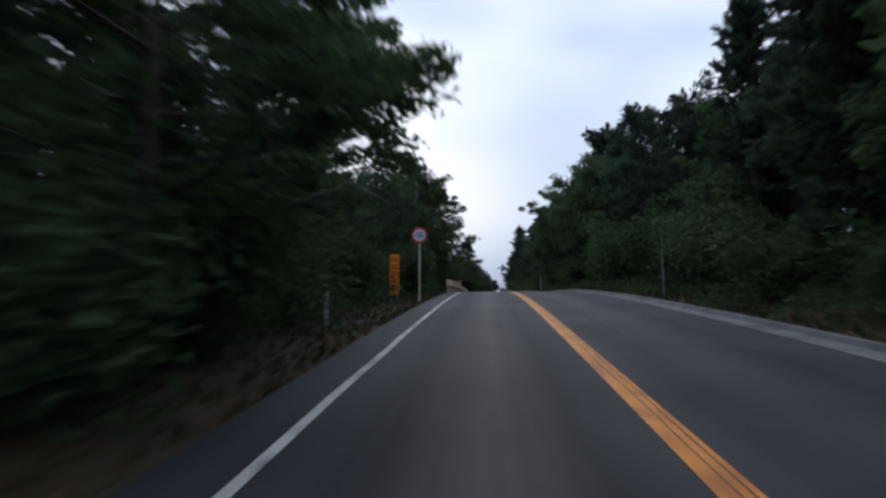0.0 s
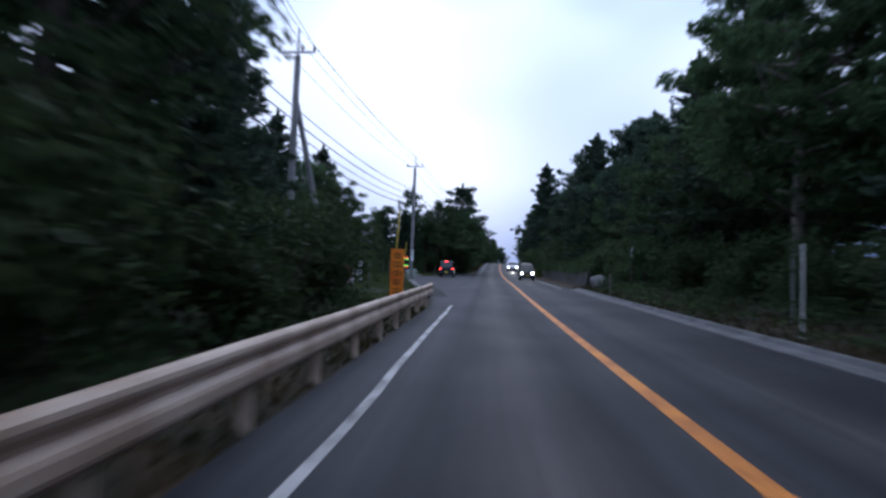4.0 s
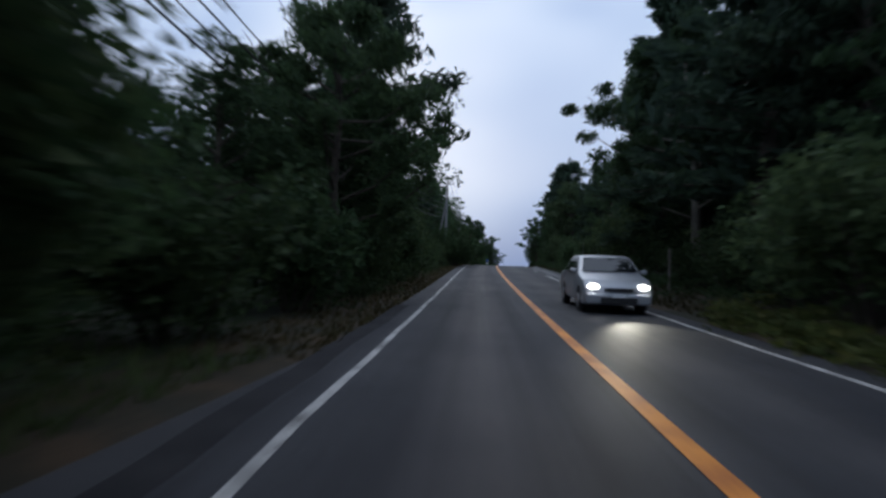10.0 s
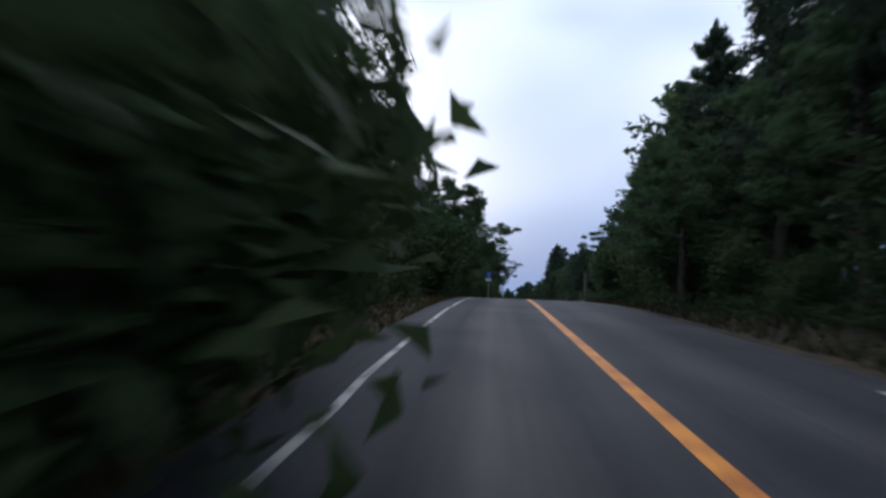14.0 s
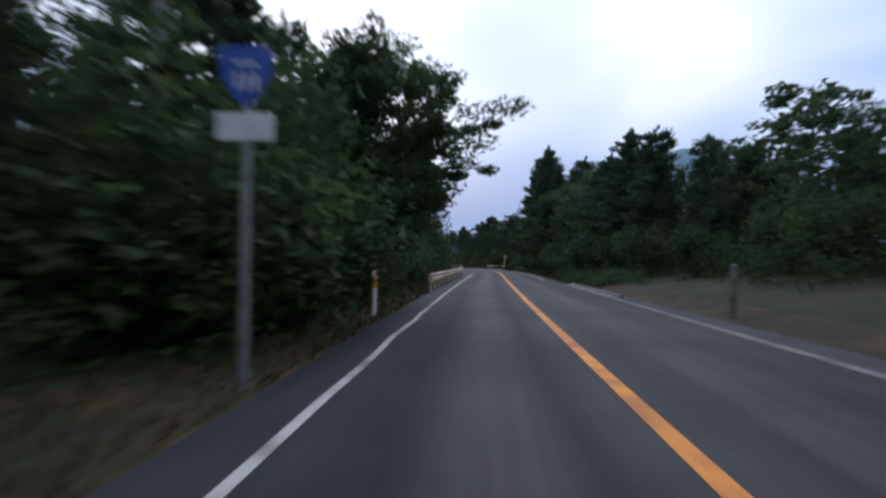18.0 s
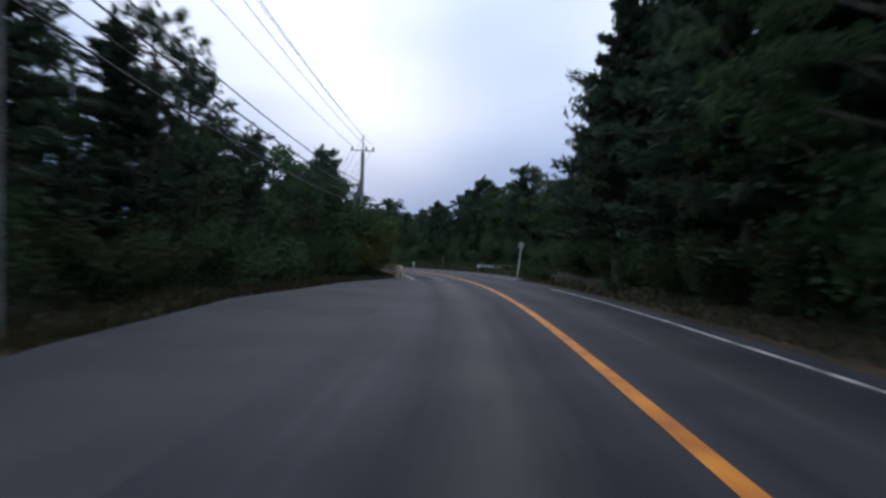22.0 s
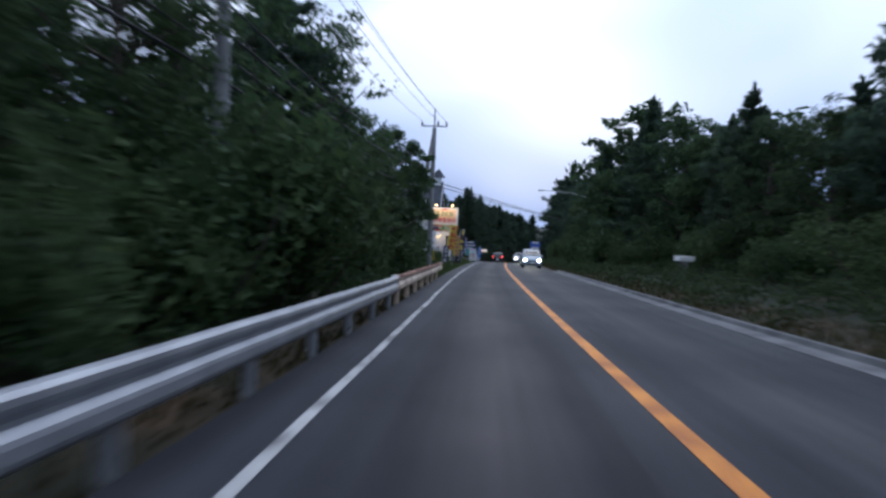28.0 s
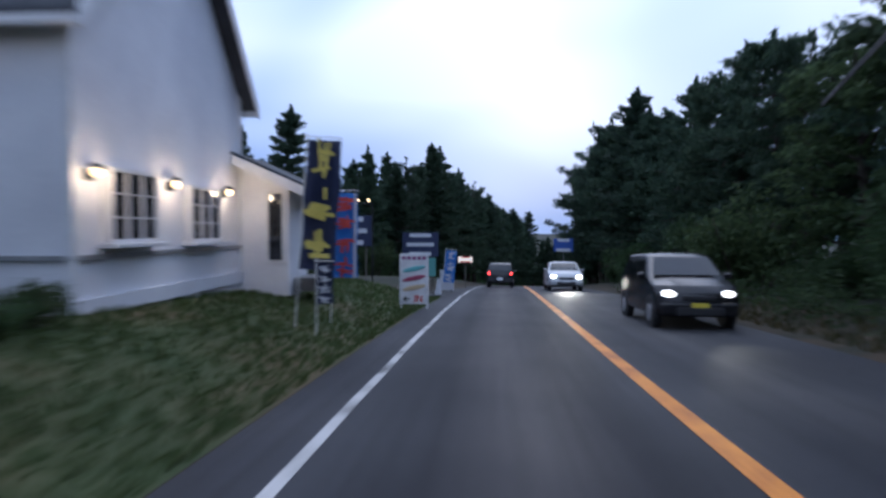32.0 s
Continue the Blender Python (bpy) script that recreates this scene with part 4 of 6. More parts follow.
def grass_belt(name, s0, s1, inner, outer, count, mat, label, hgt=0.22, seed=3):
    """Countless grass blades on a verge, as one piece of stuff."""
    rng = np.random.default_rng(seed)
    s, k = rng.uniform(s0, s1, count), rng.random(count) ** 1.3
    verts = np.zeros((count, 3, 3))
    for i in range(count):
        d = inner(s[i]) + (outer(s[i]) - inner(s[i])) * k[i]
        p = at(s[i], d, bank(s[i], d) - 0.02)
        a, h = rng.uniform(0, 6.28), hgt * rng.uniform(0.5, 1.6)
        u = Vector((math.cos(a), math.sin(a), 0)) * 0.035
        t = Vector((rng.normal(0, 0.4), rng.normal(0, 0.4), 1)) * h
        verts[i] = (p - u, p + u, p + t)
    me = bpy.data.meshes.new(name)
    me.vertices.add(3 * count)
    me.vertices.foreach_set("co", verts.ravel())
    me.loops.add(3 * count)
    me.loops.foreach_set("vertex_index", np.arange(3 * count))
    me.polygons.add(count)
    me.polygons.foreach_set("loop_start", np.arange(0, 3 * count, 3))
    me.update(calc_edges=True)
    me.materials.append(mat)
    return tagged(new(name, me), label, "grass", kind="stuff")


L_DRY = "dry brownish grass along the road's verge"
for k, (a, b) in enumerate(((-10, 73), (142, 300), (341, 412))):
    grass_belt("verge_grass", a, b, lambda s: -3.75, lambda s: -5.8, int((b - a) * 110), M_DRYGRASS_LIT if 0 < a < 300 else M_GRASS, L_DRY, 0.12, 10 + k)
for k, (a, b) in enumerate(((-10, 96), (139, 247), (278, 470))):
    grass_belt("verge_grass", a, b, lambda s: 4.1, lambda s: 6.0, int((b - a) * 80), M_GRASS, L_DRY, 0.17, 20 + k)
grass_belt("lawn_grass", 412, 463, lambda s: -3.8, lambda s: -12, 52000, M_LAWN, "green grass bank below the shop", 0.09, 30)
grass_belt("lawn_grass", 74, 142, lambda s: LAYBY_A(s) - 0.6, lambda s: LAYBY_A(s) - 5, 9000, M_LAWN, "rough green grass behind the lay-by", 0.25, 31)
grass_belt("lawn_grass", 301, 338, lambda s: LAYBY_B(s) - 0.1, lambda s: LAYBY_B(s) - 2.5, 5000, M_GRASS, "rough grass behind the lay-by", 0.2, 32)

# ---------------- roadside things ----------------
def ground_at(s, d):
    return at(s, d, bank(s, d))


def stand(ob, s, d, turn=0.0, lift=0.0, lean=(0, 0)):
    """Puts a thing on the ground at s, d, its own y axis along the road."""
    p = at(s, d) if abs(d) < 3.4 else ground_at(s, d)
    ob.matrix_basis = Matrix.Translation(p + Vector((0, 0, lift))) @ pose(0, 0, 0, lean[0], lean[1], math.degrees(heading(s)) + turn)
    return ob


def text_part(name, words, size, mat, parent, where, label="", thick=0.004, turn=(90, 0, 0)):
    cu = bpy.data.curves.new(name, "FONT")
    cu.body, cu.size, cu.align_x, cu.align_y, cu.extrude, cu.offset = words, size, "CENTER", "CENTER", thick, size * 0.022
    tmp = bpy.data.objects.new("tmp", cu)
    scene.collection.objects.link(tmp)
    me = bpy.data.meshes.new_from_object(tmp.evaluated_get(bpy.context.evaluated_depsgraph_get()))
    bpy.data.objects.remove(tmp)
    bpy.data.curves.remove(cu)
    me.materials.clear()
    me.materials.append(mat)
    ob = new(name, me)
    ob.parent = parent
    ob.matrix_basis = pose(*where, *turn)
    if label:
        tagged(ob, label)
    return ob


def disc(bm, r, thick, centre, sides=32):
    rod(bm, Vector(centre) + Vector((0, thick / 2, 0)), Vector(centre) - Vector((0, thick / 2, 0)), r, r, sides)
    return bm


def B():
    return bmesh.new()


M_RED = plain_mat("red_sign_paint", (0.50, 0.035, 0.035), 0.45)
M_SIGNWHITE = noise_mat("white_sign_sheet", (0.58, 0.60, 0.64), (0.74, 0.75, 0.78), 3, 0.45, 0, 20)
M_BLUE = plain_mat("blue_sign_sheet", (0.045, 0.11, 0.42), 0.4)
# orange sheet, base colour raised in place of the headlights' return glow
M_ORANGE = noise_mat("orange_sign_sheet", (0.78, 0.17, 0.010), (0.92, 0.32, 0.02), 1.5, 0.4, 0, 20)
M_BLACK = plain_mat("black_paint", (0.012, 0.012, 0.013), 0.5)
M_PLASTIC = noise_mat("white_plastic", (0.60, 0.60, 0.58), (0.75, 0.75, 0.73), 4, 0.45, 0, 20)
M_SLEEVE = noise_mat("yellow_sleeve", (0.34, 0.27, 0.04), (0.46, 0.36, 0.06), 3, 0.6, 0, 15)
M_WOOD = noise_mat("grey_wood", (0.085, 0.080, 0.070), (0.17, 0.155, 0.13), 3, 0.9, 0.4, 25)
M_BRICK = noise_mat("brick", (0.22, 0.065, 0.035), (0.34, 0.12, 0.06), 4, 0.85, 0.4, 30)
M_MORTAR = noise_mat("mortar", (0.20, 0.18, 0.16), (0.28, 0.26, 0.23), 5, 0.9, 0.3, 30)
M_STONE = noise_mat("boulder_stone", (0.13, 0.13, 0.13), (0.26, 0.26, 0.25), 2, 0.9, 0.7, 10)
M_REFLECT = plain_mat("amber_reflector", (0.85, 0.35, 0.04), 0.25)
M_GREENPIPE = noise_mat("pale_green_paint", (0.30, 0.42, 0.33), (0.50, 0.60, 0.52), 4, 0.5, 0, 15)


def guard_rail(s0, s1, d, top, mats, label, lip=None):
    """A steel beam rail with its W-shaped beam, end cap and posts two metres apart."""
    f = lambda s: d
    rail = tagged(new("guard_rail"), label, "guard rail")
    low = top - 0.70
    prof = [(0.0, 0.315), (0.05, 0.36), (0.06, 0.39), (0.06, 0.455), (0.05, 0.485), (0.012, 0.525), (0.012, 0.555), (0.05, 0.60), (0.06, 0.63), (0.055, 0.665), (0.03, 0.69), (0.0, 0.70), (-0.02, 0.70), (-0.02, 0.315)]
    n, k = int((s1 - s0) / 1.0) + 1, len(prof)
    v, fc = [], []
    for i, s in enumerate(np.linspace(s0, s1, n)):
        v += [at(s, f(s) + a, low + h + 0.015 * noise.noise((s * 0.4, 0, 1))) for a, h in prof]
        if i:
            for j in range(k):
                a, b = (i - 1) * k + j, (i - 1) * k + (j + 1) % k
                fc.append((a, b, b + k, a + k))
    fc += [tuple(range(k)), tuple((n - 1) * k + j for j in reversed(range(k)))]
    beam = from_arrays("beam", v, fc, mats)
    beam.parent = rail
    if lip:
        beam.data.materials.append(lip)
        beam.data.polygons.foreach_set("material_index", [1 if q < (n - 1) * k and q % k in (8, 9, 10, 11) else 0 for q in range(len(fc))])
    for s, sg in ((s0, -1), (s1, 1)):
        bm = B()
        p = at(s, f(s) - 0.05, low + 0.53)
        box(bm, (0.18, 0.10, 0.36), p, pose(0, 0, 0, 0, 0, math.degrees(heading(s))), 0.03)
        part("end_cap", bm, mats, rail, "rounded end cap of the rail")
    s = s0 + 0.6
    me = None
    while s < s1:
        if me is None:
            bm = B()
            rod(bm, (0, 0, -0.45), (0, 0, top - 0.05), 0.07, 0.07, 10)
            post = part("post", bm, mats, rail)
            me = post.data
        else:
            post = new("post", me)
            post.parent = rail
        post.matrix_basis = Matrix.Translation(at(s, f(s) - 0.10, 0.0))
        s += 2.0
    return rail


L_RAIL = "weathered white steel guard rail along the verge, headlight warmth in its colour"
guard_rail(34.3, 74, -3.70, 0.73, M_RAIL, L_RAIL)
guard_rail(270.6, 298.2, -3.70, 0.735, M_RAIL, L_RAIL)
guard_rail(334.5, 361.5, -3.66, 0.74, M_RAIL, "weathered guard rail with rust stains round the bend", M_STAIN)
guard_rail(389.4, 402.5, -3.66, 0.70, M_STEEL, "newer pale grey steel guard rail along the verge")
guard_rail(402.7, 416.8, -3.66, 0.70, M_RAIL, "old white guard rail with rusty upper edge", M_RUST)

rail = tagged(new("guard_rail"), "short pale guard rail across a side track", "guard rail")
bm = B()
box(bm, (4.4, 0.05, 0.30), (2.2, 0, 0.58), bevel=0.02)
part("beam", bm, M_SIGNWHITE, rail)
for x in (0.2, 2.2, 4.2):
    bm = B()
    rod(bm, (x, 0.06, -0.3), (x, 0.06, 0.66), 0.057)
    part("post", bm, M_SIGNWHITE, rail)
stand(rail, 357.5, 5.6, 8, -0.16)


def sign_post(name, s, d, h, label, category, r=0.03, mat=None, lean=(0, 0)):
    ob = tagged(new(name), label, category)
    bm = B()
    rod(bm, (0, 0, -0.3), (0, 0, h), r, r, 12)
    rod(bm, (0, 0, h), (0, 0, h + 0.015), r, r * 0.5, 12)
    part("post", bm, mat or M_STEEL, ob, "thin round steel post")
    return stand(ob, s, d, 0, 0, lean)


sg = sign_post("speed_limit_sign", 21.2, -3.95, 2.75, "round red-bordered speed limit sign on a thin pole", "traffic sign", 0.024, M_PLASTIC)
part("border", disc(B(), 0.30, 0.012, (0, -0.045, 2.47)), M_RED, sg, "red border disc")
part("face", disc(B(), 0.225, 0.012, (0, -0.053, 2.47)), M_SIGNWHITE, sg, "white face disc")
text_part("digits", "50", 0.27, M_BLUE, sg, (0, -0.062, 2.47), "blue digits")


def works_sign(s, d, h=1.6, w=0.42):
    ob = tagged(new("works_sign"), "tall orange roadworks board with black writing on legs", "roadworks sign")
    bm = B()
    box(bm, (w, 0.03, h), (0, 0, 0.32 + h / 2), bevel=0.008)
    part("panel", bm, M_ORANGE, ob)
    for i, q in enumerate((0.14, 0.32, 0.5, 0.68, 0.86)):
        bm = B()
        z = 0.32 + h * (1 - q)
        for dx, dz, ww, hh in ((0, 0.06, 0.24, 0.022), (0, -0.05, 0.24, 0.022), (0, 0.0, 0.02, 0.17), (-0.08, 0.0, 0.02, 0.10), (0.08, 0.0, 0.02, 0.10)):
            box(bm, (ww * (0.9 + 0.1 * (i % 2)), 0.006, hh), (dx * (1 + 0.3 * (i % 3)), -0.018, z + dz))
        part("mark", bm, M_BLACK, ob, "black bars of a written character")
    for x in (-w / 2 + 0.05, w / 2 - 0.05):
        bm = B()
        rod(bm, (x, 0.03, -0.1), (x, 0.03, 0.9), 0.018)
        part("leg", bm, M_STEEL, ob)
    return stand(ob, s, d, 4)


works_sign(20.4, -4.75, 1.4, 0.32)
works_sign(72.0, -4.6, 1.5)


def marker_post(s, d, h, label, mat=None, top=None, r=0.045):
    ob = tagged(new("marker_post"), label, "marker post")
    bm = B()
    rod(bm, (0, 0, -0.3), (0, 0, h), r, r, 12)
    rod(bm, (0, 0, h), (0, 0, h + 0.03), r, r * 0.3, 12)
    part("shaft", bm, mat or M_PLASTIC, ob)
    if top:
        bm = B()
        rod(bm, (0, 0, h * 0.62), (0, 0, h * 0.9), r + 0.004, r + 0.004, 12)
        part("reflector", bm, top, ob, "bright reflective band")
    return stand(ob, s, d)


marker_post(12.6, -5.0, 0.9, "slim white roadside marker post", r=0.04)
marker_post(12.0, -5.5, 0.85, "slim pale marker post in the undergrowth", M_POLE, r=0.05)
marker_post(22.0, 5.0, 2.4, "thin pale grey pole at the wood's edge", M_STEEL, r=0.02)
marker_post(67.2, 4.9, 2.0, "thin pale pole beside the kerb", M_PLASTIC, r=0.025)
marker_post(69.0, 5.6, 1.7, "thin grey pole beside the kerb", M_STEEL, r=0.025)
marker_post(86.6, 4.85, 1.1, "dark weathered marker post behind the kerb", M_WOOD, None, 0.06)
marker_post(155.8, 5.3, 1.6, "dark wooden stake at the wood's edge", M_WOOD, r=0.05)
marker_post(172.3, 5.1, 2.2, "thin pale pole at the wood's edge", M_POLE, r=0.035)
marker_post(255.0, 6.0, 1.5, "thin pale pole at the wood's edge", M_POLE, r=0.035)
marker_post(260.0, -4.1, 1.05, "white delineator post with amber reflector on the verge", None, M_REFLECT, 0.06)
marker_post(261.6, 4.9, 1.35, "weathered grey wooden post beside the turning place", M_WOOD, r=0.09)
marker_post(367.0, 4.8, 1.5, "weathered grey post behind the kerb", M_WOOD, r=0.07)
marker_post(379.0, 4.3, 0.95, "short white delineator post behind the kerb", None, None, 0.07)

for s, d, h, wd in ((243.6, 5.4, 2.5, 0.11), (248.5, 7.6, 3.6, 0.09)):
    ob = tagged(new("gate_post"), "tall grey wooden post with a box-like lamp on top", "post")
    bm = B()
    box(bm, (wd * 2, wd * 2, h + 0.3), (0, 0, h / 2 - 0.15), bevel=0.02)
    part("shaft", bm, M_WOOD, ob)
    bm = B()
    box(bm, (0.30, 0.30, 0.26), (0, 0, h + 0.13), bevel=0.03)
    part("cap", bm, M_WOOD, ob, "grey box-shaped cap")
    stand(ob, s, d, 10)

# numbered-route sign: blue shield over a white plate
sg = sign_post("route_sign", 252.0, -3.95, 3.48, "blue shield-shaped route sign with white plate on a grey pole", "traffic sign", 0.045)
bm = B()
pts = [(-0.36, 0.30), (-0.30, 0.36), (0, 0.39), (0.30, 0.36), (0.36, 0.30), (0.30, -0.02), (0.12, -0.30), (0, -0.37), (-0.12, -0.30), (-0.30, -0.02)]
fr = [bm.verts.new((0.8 * x, -0.06, 3.18 + 0.8 * z)) for x, z in pts]
bk = [bm.verts.new((0.8 * x, -0.045, 3.18 + 0.8 * z)) for x, z in pts]
bm.faces.new(fr)
bm.faces.new(list(reversed(bk)))
for i in range(len(pts)):
    j = (i + 1) % len(pts)
    bm.faces.new((fr[j], fr[i], bk[i], bk[j]))
bmesh.ops.recalc_face_normals(bm, faces=bm.faces)
part("shield", bm, M_BLUE, sg, "blue shield plate")
bm = B()
for dx, dz, ww, hh in ((0, 0.13, 0.24, 0.032), (-0.08, -0.05, 0.04, 0.16), (0.016, -0.05, 0.04, 0.16), (0.11, -0.05, 0.04, 0.16)):
    box(bm, (ww, 0.006, hh), (dx, -0.066, 3.18 + dz))
part("mark", bm, M_SIGNWHITE, sg, "white bars of writing")
bm = B()
box(bm, (0.60, 0.02, 0.28), (0, -0.05, 2.68), bevel=0.01)
part("plate", bm, M_SIGNWHITE, sg, "white plate below the shield")

sg = sign_post("parking_sign", 299.6, -4.55, 2.62, "square blue parking sign with a white letter on a steel pole", "traffic sign", 0.032)
bm = B()
box(bm, (0.50, 0.015, 0.52), (0, -0.045, 2.38), bevel=0.006)
part("panel", bm, M_BLUE, sg)
text_part("letter", "P", 0.46, M_SIGNWHITE, sg, (0.02, -0.055, 2.40), "white letter")

sg = sign_post("traffic_sign", 343.2, 4.6, 2.45, "grey back of a leaning square traffic sign on a pale pole", "traffic sign", 0.045, M_PLASTIC, (0, 6))
bm = B()
box(bm, (0.40, 0.02, 0.42), (0, 0.06, 2.25), bevel=0.01)
part("panel", bm, M_STEEL, sg, "bare grey back of the panel")

# ---------------- utility poles and cables ----------------
POLES = []


def utility_pole(s, d, h, brace=0, reach=0.72, ahead=1.2, arm=1.5, side=0.0):
    ob = tagged(new("utility_pole"), "grey concrete utility pole with crossarm and insulators", "utility pole")
    bm = B()
    rod(bm, (0, 0, -0.6), (0, 0, h - 1.1), 0.165, 0.115, 14)
    part("shaft", bm, M_POLE, ob, "tapered concrete shaft")
    bm = B()
    rod(bm, (0, 0, h - 1.2), (0, 0, h), 0.05, 0.04, 8)
    part("top_pole", bm, M_STEEL, ob, "thin steel top extension")
    bm = B()
    box(bm, (arm, 0.08, 0.08), (side, -0.13, h - 1.0), bevel=0.01)
    part("crossarm", bm, M_STEEL, ob)
    for x in (-arm / 2 + 0.06, 0.22, arm / 2 - 0.06):
        bm = B()
        rod(bm, (side + x, -0.13, h - 0.96), (side + x, -0.13, h - 0.72), 0.055, 0.035, 8)
        rod(bm, (side + x, -0.13, h - 0.86), (side + x, -0.13, h - 0.82), 0.075, 0.075, 8)
        part("insulator", bm, M_STONE, ob)
    if s < 110:
        bm = B()
        rod(bm, (0.02, 0, 1.6), (0.02, 0, 2.6), 0.162, 0.158, 14)
        part("band", bm, M_SIGNWHITE, ob, "pale wrapped plate on the shaft")
    if brace:
        bm = B()
        rod(bm, (brace, ahead, -0.5), (0.02, 0.1 * ahead, h * reach), 0.15, 0.10, 12)
        part("brace", bm, M_POLE, ob, "slanting concrete brace pole")
    stand(ob, s, d)
    POLES.append((s, d, h, arm, side))
    return ob


utility_pole(-22, -7.5, 10.2)
utility_pole(42.3, -6.6, 10.2)
utility_pole(76.0, -9.5, 10.5, 1.6)
utility_pole(105.9, -8.7, 11.1)
utility_pole(137.0, -7.1, 10.7)
utility_pole(163.0, -7.4, 9.6)
utility_pole(193.5, -5.3, 9.3, -1.5)
utility_pole(220.6, -6.2, 8.6)
utility_pole(256.5, -7.5, 10.6)
utility_pole(284.0, -8.8, 9.6)
utility_pole(312.0, -8.3, 9.4)
utility_pole(344.0, -6.0, 9.1, -1.6)
utility_pole(370.0, -6.6, 9.2)
utility_pole(399.2, -6.5, 8.8)
utility_pole(422.0, -4.8, 9.3, -1.25, 0.86, -1.0)


feet = random.Random(17)
for s, d, h, arm, side in POLES:
    if s in (42.3, 137.0, 163.0, 193.5, 220.6, 256.5, 284.0, 344.0, 370.0, 399.2):
        for k in range(4):
            plant(feet.choice(SHRUBS), s - 2.2 + 1.1 * k, max(d, -6.6) + feet.uniform(0.35, 0.8), feet.uniform(2.6, 3.8), 2.2, feet)


def cable(a, b, sag, r, label):
    n, k = 12, 5
    way = (b - a).normalized()
    u = way.cross(Vector((0, 0, 1))).normalized()
    w = u.cross(way)
    v, fc = [], []
    for i in range(n + 1):
        f = i / n
        p = a.lerp(b, f) - Vector((0, 0, sag * 4 * f * (1 - f)))
        v += [p + (u * math.cos(q) + w * math.sin(q)) * r for q in (2 * math.pi * j / k for j in range(k))]
        if i:
            for j in range(k):
                g, h = (i - 1) * k + j, (i - 1) * k + (j + 1) % k
                fc.append((g, h, h + k, g + k))
    return tagged(from_arrays("overhead_cable", v, fc, M_CABLE, True), label, "cable", "overhead cables")


for (s0, d0, h0, a0, e0), (s1, d1, h1, a1, e1) in zip(POLES, POLES[1:]):
    z0, z1 = ground_at(s0, d0).z - at(s0, d0).z, ground_at(s1, d1).z - at(s1, d1).z
    for k in (-0.46, 0.15, 0.46):
        cable(at(s0, d0 + e0 + k * a0, z0 + h0 - 0.72), at(s1, d1 + e1 + k * a1, z1 + h1 - 0.72), 0.35, 0.011, "thin black overhead power line between poles")
    cable(at(s0, d0, z0 + h0), at(s1, d1, z1 + h1), 0.3, 0.009, "thin black overhead earth wire between poles")
    for k, hh, r in ((-0.2, 3.0, 0.022), (-0.25, 3.5, 0.026), (-0.2, 4.0, 0.020), (-0.3, 4.4, 0.030)):
        cable(at(s0, d0 + k, z0 + h0 - hh), at(s1, d1 + k, z1 + h1 - hh), 0.45, r, "thick black telephone cable between poles")
for k in (0.0, 0.22):
    cable(at(422, -4.8, 5.2 - k), at(456, 6.4, 5.3 - k * 0.3), 0.1, 0.026, "black cable crossing over the road")
cable(at(422, -4.85, 5.6), at(449, -8.0, 5.6), 0.4, 0.014, "black service cable to the shop")


def guy_sleeve(s, d, h, lean):
    ob = tagged(new("guy_wire"), "slanting stay wire in a yellow plastic sleeve", "stay wire")
    bm = B()
    rod(bm, (0, 0, -0.2), (0, 0, h * 0.45), 0.035, 0.035, 8)
    part("lower_tube", bm, M_BLACK, ob, "dark lower tube")
    bm = B()
    rod(bm, (0, 0, h * 0.45), (0, 0, h), 0.05, 0.05, 10)
    part("sleeve", bm, M_SLEEVE, ob, "yellow sleeve")
    return stand(ob, s, d, 0, 0, lean)


guy_sleeve(86.5, -7.1, 4.4, (-1, 3))
guy_sleeve(109.8, -9.8, 3.4, (0, 0))
for x in (0, 0.28):
    ob = guy_sleeve(425.6 + x, -4.95 + x * 0.4, 1.25, (0, -6))

# ---------------- lay-by: brick pillars, boards, barriers, boulder ----------------
def brick_pillar(s, d, h=1.45, w=0.48):
    ob = tagged(new("brick_pillar"), "square red-brown brick gate pillar with a flat cap", "pillar")
    bm = B()
    box(bm, (w - 0.03, w - 0.03, h + 0.2), (0, 0, h / 2 - 0.1))
    part("core", bm, M_MORTAR, ob, "pale mortar core")
    bm = B()
    box(bm, (w + 0.08, w + 0.08, 0.07), (0, 0, h + 0.035), bevel=0.012)
    part("cap", bm, M_BRICK, ob)
    shared = None
    rows = int(h / 0.075)
    for r in range(rows):
        for f in range(4):
            for c in (-1, 1):
                if shared is None:
                    bm = B()
                    box(bm, (0.215, 0.03, 0.062), bevel=0.004)
                    br = part("brick", bm, M_BRICK, ob)
                    shared = br.data
                else:
                    br = new("brick", shared)
                    br.parent = ob
                sh = 0.055 if r % 2 else -0.055
                br.matrix_basis = pose(0, 0, 0.04 + r * 0.075, 0, 0, 90 * f) @ pose(c * 0.115 + sh * 0.1, -w / 2 + 0.01, 0)
    return stand(ob, s, d, 6)


brick_pillar(89.7, -7.6)
brick_pillar(88.0, -10.0)

ob = tagged(new("warning_light"), "roadside sign with rows of red and green lamps", "warning light")
M_LEDR, M_LEDG = glow_mat("red_lamp", (1.0, 0.06, 0.04), 2.2), glow_mat("green_lamp", (0.12, 0.9, 0.10), 1.6)
bm = B()
box(bm, (0.09, 0.09, 1.5), (0, 0, 0.55), bevel=0.01)
part("post", bm, M_WOOD, ob)
bm = B()
box(bm, (0.44, 0.05, 0.62), (0, 0, 1.45), bevel=0.015)
part("board", bm, M_BLACK, ob, "dark board")
for z, m in ((1.68, M_LEDR), (1.61, M_LEDG), (1.34, M_LEDG), (1.27, M_LEDR)):
    for x in (-0.12, 0, 0.12):
        part("lamp", disc(B(), 0.036, 0.02, (x, -0.035, z), 12), m, ob, "glowing round lamp")
